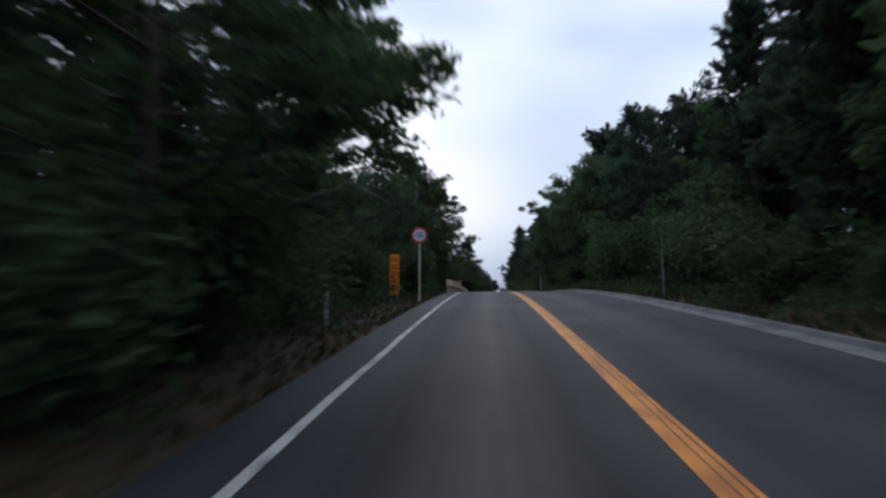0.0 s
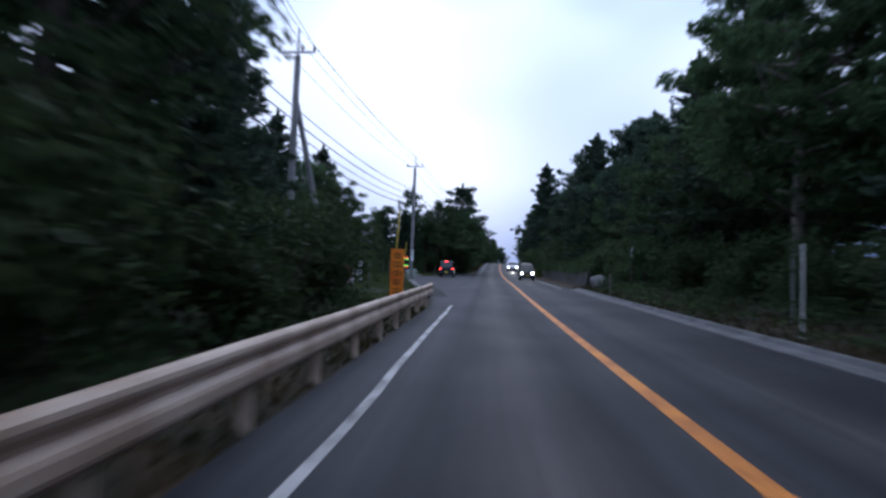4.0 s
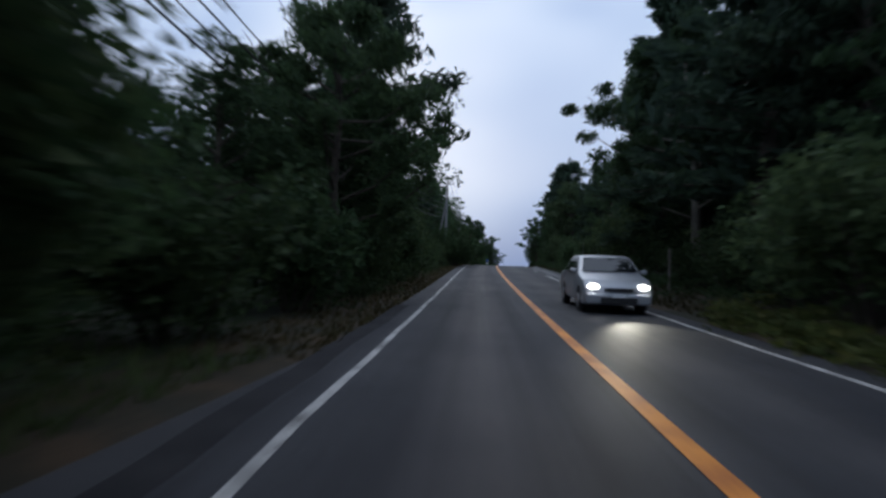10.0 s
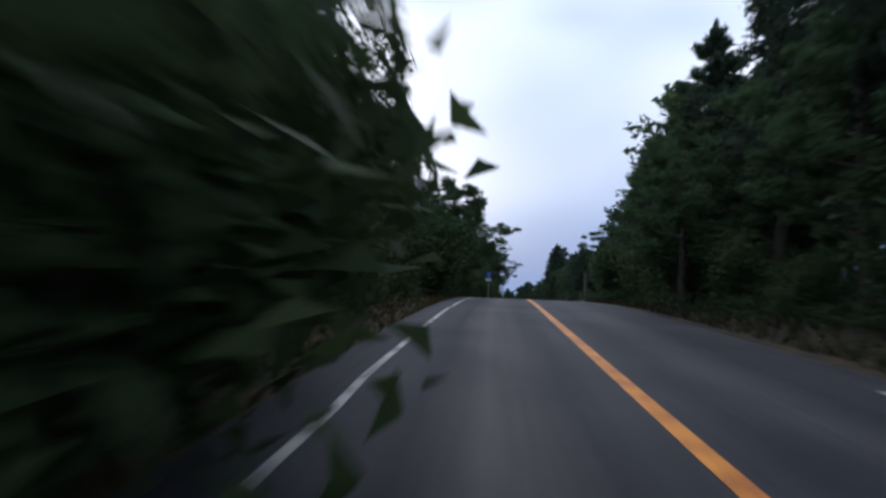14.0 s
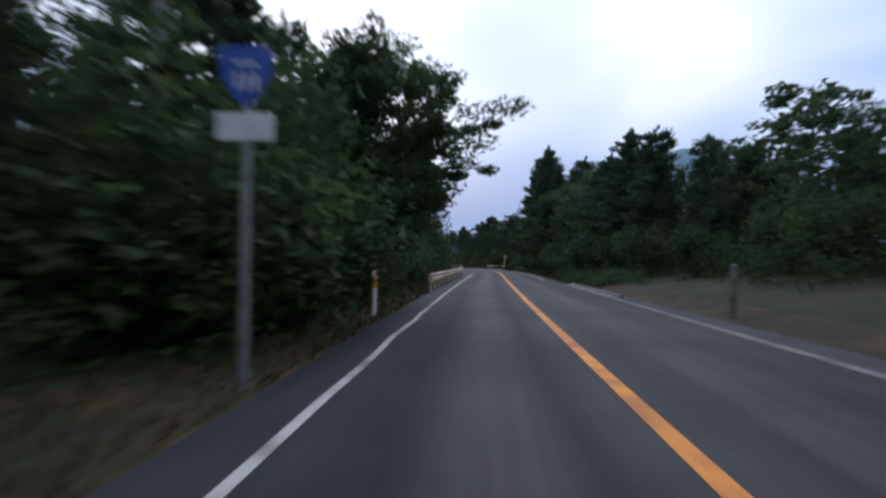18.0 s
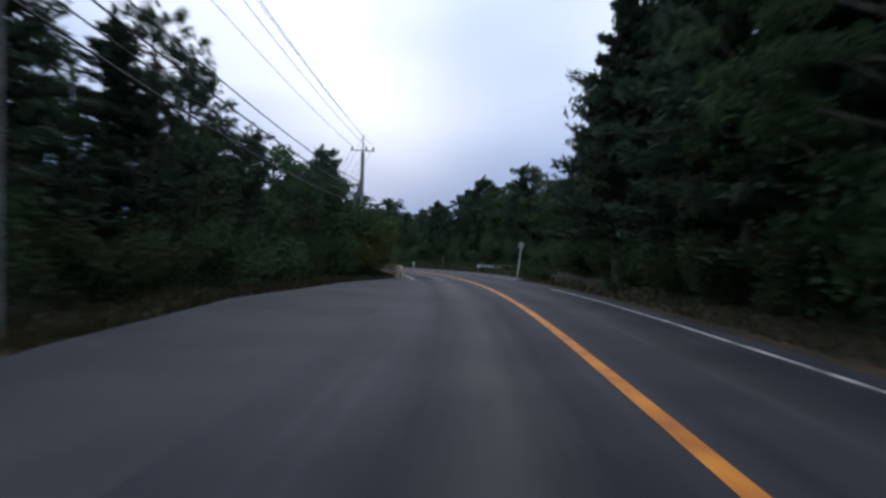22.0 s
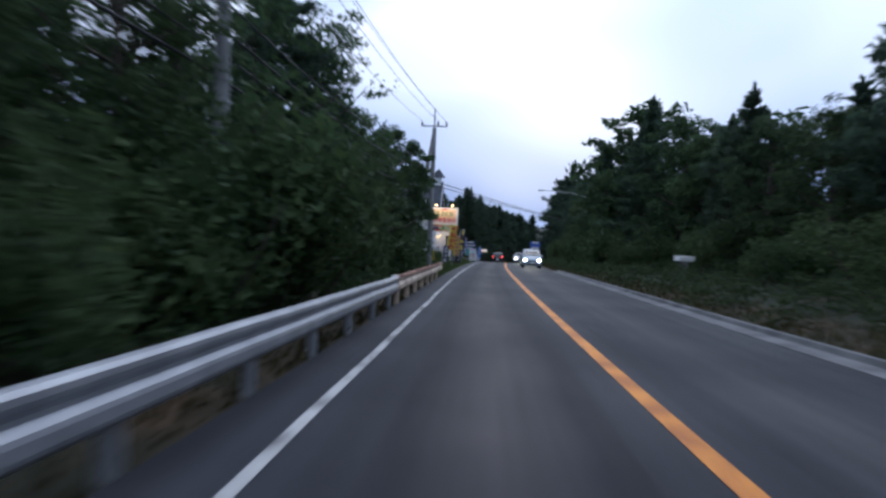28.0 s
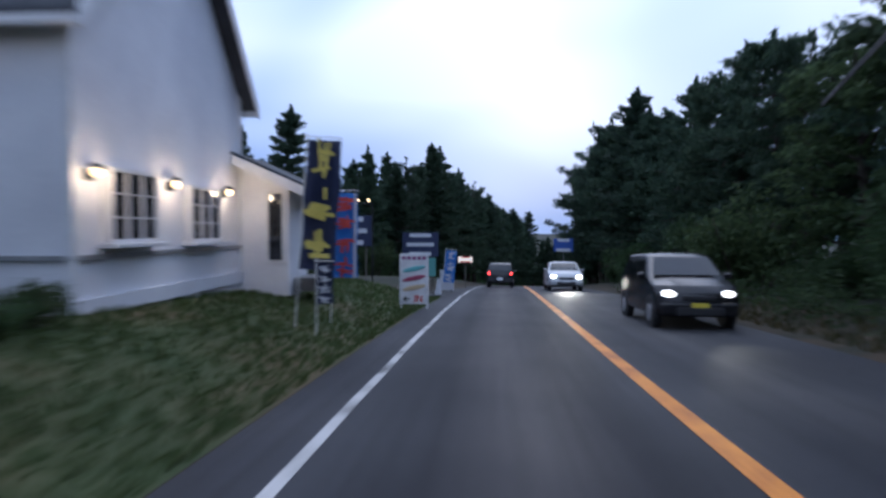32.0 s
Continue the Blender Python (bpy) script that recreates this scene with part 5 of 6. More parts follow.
stand(ob, 80.4, -5.6, 12)


def board_sign(s, d, w, h, z, mat, label, marks=0, mark_mat=None, turn=0, leg=M_WOOD, legs=(-0.35, 0.35)):
    ob = tagged(new("notice_board"), label, "sign board")
    bm = B()
    box(bm, (w, 0.03, h), (0, 0, z + h / 2), bevel=0.008)
    part("panel", bm, mat, ob)
    for x in legs:
        bm = B()
        box(bm, (0.05, 0.05, z + h * 0.8 + 0.3), (x * w, 0.04, (z + h * 0.8 - 0.3) / 2), bevel=0.005)
        part("leg", bm, leg, ob)
    for i in range(marks):
        bm = B()
        ww = w * (0.75 if i % 2 else 0.6)
        box(bm, (ww, 0.006, h * 0.45 / marks), (0, -0.018, z + h * (0.88 - 0.76 * i / max(1, marks - 1) if marks > 1 else 0.5)))
        part("mark", bm, mark_mat or M_BLACK, ob, "bar of writing")
    return stand(ob, s, d, turn)


board_sign(82.5, -8.6, 0.42, 0.5, 0.35, M_SIGNWHITE, "small white notice with red and dark writing", 3, M_RED, 10)
board_sign(91.4, -10.6, 0.28, 1.05, 0.25, M_SIGNWHITE, "narrow pale upright board by the drive", 0, None, 5, legs=(0,))
board_sign(90.8, -10.0, 0.34, 1.25, 0.15, M_SIGNWHITE, "pale upright board with faded writing", 3, M_POLE, 5, legs=(0,))
for s, d in ((83.0, -11.5), (84.2, -9.4), (85.2, -8.2), (107.5, -11), (110, -12), (112.5, -11.5)):
    marker_post(s, d, 1.3, "weathered wooden fence stake in the grass", M_WOOD, r=0.05)
marker_post(86.6, 6.0, 2.7, "dark brown upright pole on the bank", M_BARK, M_STEEL, 0.08)

bm = B()
bmesh.ops.create_icosphere(bm, subdivisions=3, radius=0.55)
for v in bm.verts:
    v.co *= 1 + 0.28 * noise.noise(v.co * 1.6 + Vector((3, 1, 0)))
    v.co.z *= 0.95
ob = tagged(mesh_ob("boulder", bm, M_STONE, True), "pale grey weathered boulder at the roadside", "boulder")
stand(ob, 93.4, 5.5, 0, 0.30)


def pipe_barrier(s, d, turn):
    ob = tagged(new("barrier"), "pale green tube barrier with splayed legs in the lay-by", "barrier", "barriers in the lay-by")
    for z in (0.74, 0.42):
        bm = B()
        rod(bm, (-0.85, 0, z), (0.85, 0, z), 0.022)
        part("rail", bm, M_GREENPIPE, ob)
    for x in (-0.85, 0.85):
        for y in (-0.22, 0.22):
            bm = B()
            rod(bm, (x, 0, 0.76), (x + (0.12 if x > 0 else -0.12), y, 0.0), 0.022)
            part("leg", bm, M_GREENPIPE, ob)
    bm = B()
    box(bm, (0.34, 0.02, 0.22), (-0.3, -0.03, 0.60), bevel=0.005)
    part("plate", bm, M_SIGNWHITE, ob, "small white and red plate")
    return stand(ob, s, d, turn, 0.01)


pipe_barrier(108.6, -9.3, 70)
pipe_barrier(111.2, -9.35, 78)
pipe_barrier(113.6, -9.3, 84)

# small worn mark painted on the lane
for a, b, c, d in ((274.2, 274.4, -1.35, -1.12), (274.4, 275.4, -1.35, -1.27), (275.4, 275.6, -1.35, -1.10)):
    strip("lane_mark", a, b, c, d, 0.006, M_FADED, 0.3, 0.02, label="small worn yellowish paint mark on the lane", category="road marking")

# ---------------- the shop ----------------
M_SIDING = noise_mat("white_siding", (0.66, 0.67, 0.72), (0.78, 0.79, 0.83), 0.7, 0.7, 0.12, 12)
M_ROOF = noise_mat("slate_roof", (0.030, 0.034, 0.042), (0.060, 0.066, 0.078), 1.5, 0.75, 0.4, 20)
M_TRIM = noise_mat("white_trim", (0.62, 0.63, 0.66), (0.74, 0.75, 0.77), 2, 0.5, 0, 20)
M_GLASS = plain_mat("window_glass", (0.018, 0.020, 0.024), 0.06, 0.0, 0.8)
M_WARM = glow_mat("lamp_glow", (1.0, 0.66, 0.30), 4.5)
M_DIMWIN = glow_mat("dim_lit_window", (0.55, 0.30, 0.14), 0.35)
S_A, S_B, D_G, D_W = 448.0, 453.6, -7.25, -19.5   # near and far side, gable towards the road, far end
BASE, EAVE, RIDGE = 0.75, 4.75, 8.15
SHOP = tagged(new("shop_building"), "white weatherboard shop with steep dark roof and little turret", "building")
SHOP.matrix_basis = Matrix.Translation(at(S_A, D_G)) @ pose(0, 0, 0, 0, 0, math.degrees(heading(S_A)) + 2.0)
# its own axes: x to the right of the road, y along it; the near gable corner is the origin
LEN, WID = D_G - D_W, S_B - S_A


def shop_part(name, bm, mat, label="", parent=None, smooth=False):
    return part(name, bm, mat, parent or SHOP, label, smooth)


def slab(bm, pts, thick, axis):
    """A flat polygon given thickness along an axis vector."""
    a = [bm.verts.new(p) for p in pts]
    b = [bm.verts.new(Vector(p) + Vector(axis) * thick) for p in pts]
    bm.faces.new(a)
    bm.faces.new(list(reversed(b)))
    for i in range(len(pts)):
        j = (i + 1) % len(pts)
        bm.faces.new((a[j], a[i], b[i], b[j]))
    bmesh.ops.recalc_face_normals(bm, faces=bm.faces)
    return bm


MID = WID / 2
shop_part("gable_wall", slab(B(), [(0, 0, BASE - 0.6), (0, WID, BASE - 0.6), (0, WID, EAVE), (0, MID, RIDGE - 0.1), (0, 0, EAVE)], 0.18, (-1, 0, 0)), M_SIDING)
shop_part("gable_wall", slab(B(), [(-LEN, 0, BASE - 0.6), (-LEN, WID, BASE - 0.6), (-LEN, WID, EAVE), (-LEN, MID, RIDGE - 0.1), (-LEN, 0, EAVE)], 0.18, (1, 0, 0)), M_SIDING)
for y, ax in ((0, 1), (WID, -1)):
    shop_part("side_wall", slab(B(), [(-LEN + 0.18, y, BASE - 0.6), (-0.18, y, BASE - 0.6), (-0.18, y, EAVE), (-LEN + 0.18, y, EAVE)], 0.18, (0, ax, 0)), M_SIDING)
# roof planes
ov = 0.35
sl = (RIDGE - EAVE) / MID
for sgn in (-1, 1):
    y0 = MID + sgn * (MID + 0.28)
    z0 = EAVE - 0.28 * sl
    shop_part("roof_plane", slab(B(), [(ov, y0, z0), (ov, MID, RIDGE), (-LEN - ov, MID, RIDGE), (-LEN - ov, y0, z0)], 0.14, (0, 0, 1)), M_ROOF, "steep dark slate roof plane")
    shop_part("barge_board", slab(B(), [(ov + 0.03, y0, z0 - 0.12), (ov + 0.03, MID, RIDGE - 0.12), (ov + 0.03, MID, RIDGE + 0.16), (ov + 0.03, y0, z0 + 0.16)], 0.05, (-1, 0, 0)), M_TRIM, "white barge board along the gable")
    bm = B()
    box(bm, (LEN + 2 * ov, 0.10, 0.12), (-LEN / 2, y0, z0 - 0.02))
    shop_part("gutter", bm, M_TRIM)
bm = B()
box(bm, (LEN + 2 * ov, 0.22, 0.10), (-LEN / 2, MID, RIDGE + 0.14), bevel=0.03)
shop_part("ridge_cap", bm, M_ROOF)
# turret
bm = B()
box(bm, (0.72, 0.72, 0.85), (-0.2, MID, RIDGE + 0.20), bevel=0.01)
turret = shop_part("turret", bm, M_TRIM, "white turret box on the ridge")
bm = B()
rod(bm, (-0.2, MID, RIDGE + 0.60), (-0.2, MID, RIDGE + 1.55), 0.78, 0.02, 4)
shop_part("turret_roof", bm, M_ROOF, "pointed dark turret roof", turret)
# dark band, base and corner boards
for nm, sz, ps in (("band", (LEN, 0.04, 0.07), (-LEN / 2, -0.03, 1.34)), ("band", (0.04, WID, 0.07), (0.03, WID / 2, 1.34)), ("plinth", (LEN + 0.1, 0.06, 0.25), (-LEN / 2, -0.04, BASE - 0.1)), ("plinth", (0.06, WID + 0.1, 0.25), (0.04, WID / 2, BASE - 0.1))):
    bm = B()
    box(bm, sz, ps)
    shop_part(nm, bm, M_SIDING if nm == "plinth" else M_STEEL)
for y in (0, WID):
    bm = B()
    box(bm, (0.10, 0.10, EAVE - BASE + 0.3), (0.0, y, (EAVE + BASE - 0.3) / 2))
    shop_part("corner_board", bm, M_TRIM)


def shop_window(pos, w, h, face, cols=2, glass=None, depth=0.16, sill=True, rows=3):
    """A boxed-out window with frame, panes, bars and sill; face 'gable' looks along +x, 'side' along -y."""
    win = new("window")
    win.parent = SHOP
    win.matrix_basis = Matrix.Translation(pos) @ pose(0, 0, 0, 0, 0, 90 if face == "gable" else 0)
    t = 0.06
    for nm, sz, ps in (("frame", (w + t, depth, t), (0, -depth / 2, h / 2)), ("frame", (w + t, depth, t), (0, -depth / 2, -h / 2)), ("frame", (t, depth, h), (-w / 2, -depth / 2, 0)), ("frame", (t, depth, h), (w / 2, -depth / 2, 0))):
        bm = B()
        box(bm, sz, ps)
        shop_part(nm, bm, M_TRIM, "", win)
    for c in range(cols):
        bm = B()
        box(bm, (w / cols - 0.02, 0.012, h - 0.04), (-w / 2 + w * (c + 0.5) / cols, -depth + 0.05, 0))
        shop_part("pane", bm, glass or M_GLASS, "", win)
    for c in range(1, cols):
        bm = B()
        box(bm, (0.05, 0.05, h), (-w / 2 + w * c / cols, -depth + 0.03, 0))
        shop_part("mullion", bm, M_TRIM, "", win)
    for r in range(1, rows):
        bm = B()
        box(bm, (w, 0.02, 0.02), (0, -depth + 0.035, -h / 2 + h * r / rows))
        shop_part("glazing_bar", bm, M_TRIM, "", win)
    if sill:
        bm = B()
        box(bm, (w + 0.24, depth + 0.14, 0.07), (0, -depth / 2 - 0.05, -h / 2 - 0.06), bevel=0.01)
        shop_part("sill", bm, M_TRIM, "", win)
    return win


shop_window((0.0, 1.25, 2.08), 1.2, 1.05, "gable", 3)
shop_window((0.0, 3.65, 2.02), 1.2, 1.0, "gable", 3)
shop_window((-2.0, 0.0, 2.1), 1.25, 1.1, "side", 3)
shop_window((-3.3, 0.0, 2.45), 0.5, 0.42, "side", 1, M_DIMWIN, 0.08, False, 1)
shop_window((-4.9, 0.0, 2.45), 0.5, 0.42, "side", 1, M_DIMWIN, 0.08, False, 1)
shop_window((-6.6, 0.0, 2.1), 1.1, 1.0, "side", 2)
# dormer window lying in the roof
dorm = new("dormer")
dorm.parent = SHOP
zd = EAVE + 1.0
yd = (zd - EAVE) / sl
for nm, sz, ps, m in (("frame", (1.0, 0.5, 0.9), (-1.7, yd + 0.05, zd + 0.2), M_TRIM), ("pane", (0.36, 0.03, 0.66), (-1.92, yd - 0.215, zd + 0.2), M_GLASS), ("pane", (0.36, 0.03, 0.66), (-1.48, yd - 0.215, zd + 0.2), M_GLASS), ("cap", (1.2, 0.7, 0.08), (-1.7, yd + 0.05, zd + 0.69), M_ROOF)):
    bm = B()
    box(bm, sz, ps, bevel=0.01)
    shop_part(nm, bm, m, "", dorm)
# porch on the far side of the gable
porch = new("porch")
porch.parent = SHOP
shop_part("porch_roof", slab(B(), [(-0.02, WID - 0.45, 3.36), (1.62, WID - 0.45, 2.64), (1.62, WID + 1.8, 2.64), (-0.02, WID + 1.8, 3.36)], 0.10, (0, 0, 1)), M_ROOF, "small sloping porch roof", porch)
shop_part("soffit", slab(B(), [(0.0, WID - 0.42, 3.20), (1.58, WID - 0.42, 2.50), (1.58, WID + 1.76, 2.50), (0.0, WID + 1.76, 3.20)], 0.03, (0, 0, 1)), M_TRIM, "white soffit boards", porch)
shop_part("fascia", slab(B(), [(1.60, WID - 0.47, 2.46), (1.60, WID + 1.82, 2.46), (1.60, WID + 1.82, 2.68), (1.60, WID - 0.47, 2.68)], 0.05, (1, 0, 0)), M_TRIM, "white fascia board", porch)
shop_part("fascia", slab(B(), [(0.02, WID - 0.44, 3.16), (1.64, WID - 0.44, 2.45), (1.64, WID - 0.44, 2.67), (0.02, WID - 0.44, 3.38)], 0.05, (0, -1, 0)), M_TRIM, "white fascia board", porch)
shop_part("porch_wall", slab(B(), [(0.0, WID + 0.02, 0.2), (0.62, WID + 0.02, 0.2), (0.62, WID + 0.02, 2.95), (0.0, WID + 0.02, 3.2)], 0.10, (0, 1, 0)), M_SIDING, "white porch wall", porch)
shop_part("porch_wall", slab(B(), [(1.02, WID + 0.02, 0.2), (1.14, WID + 0.02, 0.2), (1.14, WID + 0.02, 2.68), (1.02, WID + 0.02, 2.74)], 0.10, (0, 1, 0)), M_SIDING, "white porch wall", porch)
shop_part("porch_wall", slab(B(), [(0.62, WID + 0.02, 0.2), (1.02, WID + 0.02, 0.2), (1.02, WID + 0.02, 1.0), (0.62, WID + 0.02, 1.0)], 0.10, (0, 1, 0)), M_SIDING, "white porch wall", porch)
shop_part("porch_wall", slab(B(), [(0.62, WID + 0.02, 2.55), (1.02, WID + 0.02, 2.55), (1.02, WID + 0.02, 2.74), (0.62, WID + 0.02, 2.95)], 0.10, (0, 1, 0)), M_SIDING, "white porch wall", porch)
shop_part("porch_wall", slab(B(), [(1.14, WID + 0.12, 0.2), (1.14, WID + 1.5, 0.2), (1.14, WID + 1.5, 2.68), (1.14, WID + 0.12, 2.68)], 0.10, (-1, 0, 0)), M_SIDING, "white porch wall", porch)
bm = B()
box(bm, (0.38, 0.03, 1.52), (0.82, WID + 0.06, 1.775))
shop_part("pane", bm, M_GLASS, "dark upright porch window", porch)
for x in (0.64, 1.0):
    bm = B()
    box(bm, (0.05, 0.06, 1.55), (x, WID + 0.03, 1.775))
    shop_part("window_frame", bm, M_TRIM, "", porch)
bm = B()
box(bm, (0.42, 0.07, 0.05), (0.82, WID + 0.02, 1.0))
shop_part("sill", bm, M_TRIM, "", porch)
bm = B()
box(bm, (0.5, 1.2, 0.3), (1.45, WID + 0.8, 0.45))
shop_part("step", bm, M_CONCRETE, "", porch)


def wall_lamp(x, y, z, nx, ny):
    lamp = new("wall_lamp")
    lamp.parent = SHOP
    bm = B()
    box(bm, (0.10, 0.10, 0.16), (x + nx * 0.04, y + ny * 0.04, z), bevel=0.01)
    shop_part("bracket", bm, M_BLACK, "", lamp)
    bm = B()
    rod(bm, (x + nx * 0.16, y + ny * 0.16, z + 0.10), (x + nx * 0.16, y + ny * 0.16, z + 0.16), 0.11, 0.04, 10)
    shop_part("hood", bm, M_BLACK, "", lamp)
    bm = B()
    bmesh.ops.create_uvsphere(bm, u_segments=12, v_segments=8, radius=0.06, matrix=Matrix.Translation((x + nx * 0.16, y + ny * 0.16, z + 0.03)))
    shop_part("globe", bm, M_WARM, "glowing warm globe", lamp, True)
    li = new("wall_lamp_light", bpy.data.lights.new("wall_lamp_light", "POINT"))
    li.data.energy, li.data.color, li.data.shadow_soft_size = 13.0, (1.0, 0.72, 0.42), 0.08
    li.matrix_basis = SHOP.matrix_basis @ Matrix.Translation((x + nx * 0.34, y + ny * 0.34, z + 0.02))


for y in (0.30, 2.45, 4.65):
    wall_lamp(0, y, 2.48, 1, 0)
wall_lamp(-4.1, 0, 2.5, 0, -1)

# ---------------- the big signboard ----------------
M_CREAM = noise_mat("cream_sign_face", (0.70, 0.62, 0.50), (0.80, 0.74, 0.62), 1.2, 0.5, 0, 20)
M_PEACH = noise_mat("peach_sign_face", (0.74, 0.45, 0.24), (0.80, 0.55, 0.32), 1.2, 0.5, 0, 20)
M_LEAFGREEN = plain_mat("green_print", (0.16, 0.22, 0.06), 0.5)
M_SIGNRED = plain_mat("red_print", (0.52, 0.012, 0.012), 0.5)
board = tagged(new("shop_sign"), "large lit cream signboard with red characters and painted vegetables on posts", "sign")
SW, SH, SZ = 2.50, 2.26, 3.18
bm = B()
box(bm, (SW, 0.16, SH), (0, 0, SZ + SH / 2), bevel=0.02)
part("panel", bm, M_CREAM, board)
for sz, ps in (((SW + 0.08, 0.20, 0.05), (0, 0, SZ)), ((SW + 0.08, 0.20, 0.05), (0, 0, SZ + SH)), ((0.05, 0.20, SH), (-SW / 2, 0, SZ + SH / 2)), ((0.05, 0.20, SH), (SW / 2, 0, SZ + SH / 2))):
    bm = B()
    box(bm, sz, ps)
    part("frame", bm, M_TRIM, board)
bm = B()
box(bm, (SW - 0.34, 0.01, SH * 0.40), (0, -0.086, SZ + SH * 0.75), bevel=0.004)
part("name_field", bm, M_PEACH, board, "peach field behind the shop's name")
# the shop's name: plain brush-like strokes, no letters
for i, (x, w) in enumerate(((-0.64, 0.46), (-0.16, 0.30), (0.16, 0.32), (0.62, 0.46))):
    for k in range(4):
        bm = B()
        box(bm, (w * (0.95 if k % 2 else 0.62), 0.008, 0.075), (x + 0.04 * ((k + i) % 3 - 1), -0.096, SZ + SH * 0.75 + 0.18 - 0.11 * k), pose(0, 0, 0, 0, 12 * ((i + k) % 3 - 1), 0), 0.002)
        part("name_stroke", bm, M_LEAFGREEN, board)
bm = B()
box(bm, (0.55, 0.008, 0.10), (0.05, -0.090, SZ + SH * 0.945), pose(0, 0, 0, 0, -4, 0))
part("name_stroke", bm, M_SIGNRED, board)
bm = B()
box(bm, (SW - 0.34, 0.008, 0.03), (0, -0.092, SZ + SH * 0.555))
part("rule", bm, M_SIGNRED, board)
text_part("writing", "産地直売所", 0.45, M_SIGNRED, board, (0, -0.088, SZ + SH * 0.465), "bold red characters")
COLS = {"red": plain_mat("painted_red", (0.50, 0.06, 0.05), 0.5), "green": plain_mat("painted_green", (0.09, 0.15, 0.05), 0.5), "aubergine": plain_mat("painted_aubergine", (0.07, 0.035, 0.06), 0.45), "carrot": plain_mat("painted_carrot", (0.55, 0.16, 0.08), 0.5), "leaf": plain_mat("painted_leaf", (0.24, 0.32, 0.16), 0.5), "potato": plain_mat("painted_potato", (0.50, 0.30, 0.18), 0.5), "wash": plain_mat("painted_pale_green", (0.42, 0.44, 0.24), 0.5), "shine": plain_mat("painted_highlight", (0.45, 0.38, 0.42), 0.5)}
bm = B()
box(bm, (SW - 0.10, 0.006, 0.66), (0, -0.081, SZ + 0.37), bevel=0.002)
part("painted_ground", bm, COLS["wash"], board)
# painted vegetables: place along the board, height over its foot, half length, half width, turn, taper, colour
for i, (x, z, rx, rz, turn, taper, col) in enumerate((
        (-0.25, 0.52, 0.34, 0.10, -8, 0.2, "carrot"), (-0.62, 0.60, 0.42, 0.08, 4, 0.3, "carrot"), (0.10, 0.50, 0.30, 0.09, -50, 0.7, "leaf"), (-0.22, 0.44, 0.26, 0.06, 40, 0.8, "leaf"), (0.30, 0.36, 0.34, 0.06, 55, 0.8, "leaf"),
        (-0.08, 0.36, 0.24, 0.16, 70, 0.6, "green"), (0.16, 0.26, 0.30, 0.07, 28, 0.8, "leaf"), (-0.78, 0.52, 0.40, 0.09, 8, 0.5, "aubergine"), (-0.80, 0.36, 0.38, 0.11, 6, 0.4, "aubergine"), (-0.62, 0.25, 0.42, 0.09, 12, 0.3, "aubergine"),
        (-0.72, 0.43, 0.34, 0.022, 8, 0.2, "shine"), (-1.02, 0.18, 0.16, 0.13, 0, 0.1, "aubergine"), (-0.30, 0.14, 0.20, 0.12, 30, 0.2, "green"), (0.52, 0.46, 0.30, 0.09, 38, 0.6, "carrot"), (0.72, 0.50, 0.30, 0.10, 78, 0.6, "carrot"),
        (0.78, 0.30, 0.28, 0.15, 12, 0.5, "red"), (0.56, 0.22, 0.30, 0.045, 20, 0.7, "leaf"), (1.00, 0.18, 0.15, 0.13, -10, 0.2, "green"), (0.72, 0.10, 0.30, 0.06, 6, 0.5, "leaf"), (-0.56, 0.12, 0.30, 0.10, 8, 0.2, "red"), (0.14, 0.11, 0.26, 0.085, 0, 0.1, "potato"), (0.44, 0.10, 0.14, 0.07, 0, 0.1, "potato"))):
    bm = B()
    bmesh.ops.create_uvsphere(bm, u_segments=16, v_segments=8, radius=1.0)
    for v in bm.verts:
        v.co.z *= 1.0 - taper * 0.5 * (1.0 + v.co.x) + 0.10 * math.sin(5 * v.co.x + i)
    bmesh.ops.transform(bm, matrix=pose(x, -0.083, SZ + z, 0, turn, 0) @ Matrix.Diagonal((rx * 0.92, 0.006 + 0.0008 * i, rz, 1)), verts=bm.verts)
    part("painted_vegetable", bm, COLS[col], board, "", True)
for x in (-0.85, 0.72):
    bm = B()
    box(bm, (0.10, 0.10, SZ + 1.6), (x, 0.14, (SZ + 0.6) / 2), bevel=0.01)
    part("post", bm, M_TRIM, board)
for x in (-0.75, 0.75):
    bm = B()
    rod(bm, (x, 0.0, SZ + SH), (x, -0.45, SZ + SH + 0.28), 0.015)
    arm = part("lamp_arm", bm, M_BLACK, board)
    bm = B()
    rod(bm, (x, -0.45, SZ + SH + 0.30), (x, -0.38, SZ + SH + 0.20), 0.05, 0.09, 10)
    part("floodlight", bm, M_WARM, board, "small lit floodlight")
stand(board, 443.7, -5.97, 2, -0.6)
for x in (-0.7, 0.7):
    li = new("sign_floodlight", bpy.data.lights.new("sign_floodlight", "SPOT"))
    li.data.energy, li.data.color, li.data.spot_size, li.data.spot_blend, li.data.shadow_soft_size = 58.0, (1.0, 0.86, 0.70), radians(110), 0.6, 0.06
    li.matrix_basis = board.matrix_basis @ look((x, -1.0, SZ + SH + 0.45), (x * 0.8, 0.0, SZ + SH * 0.45))

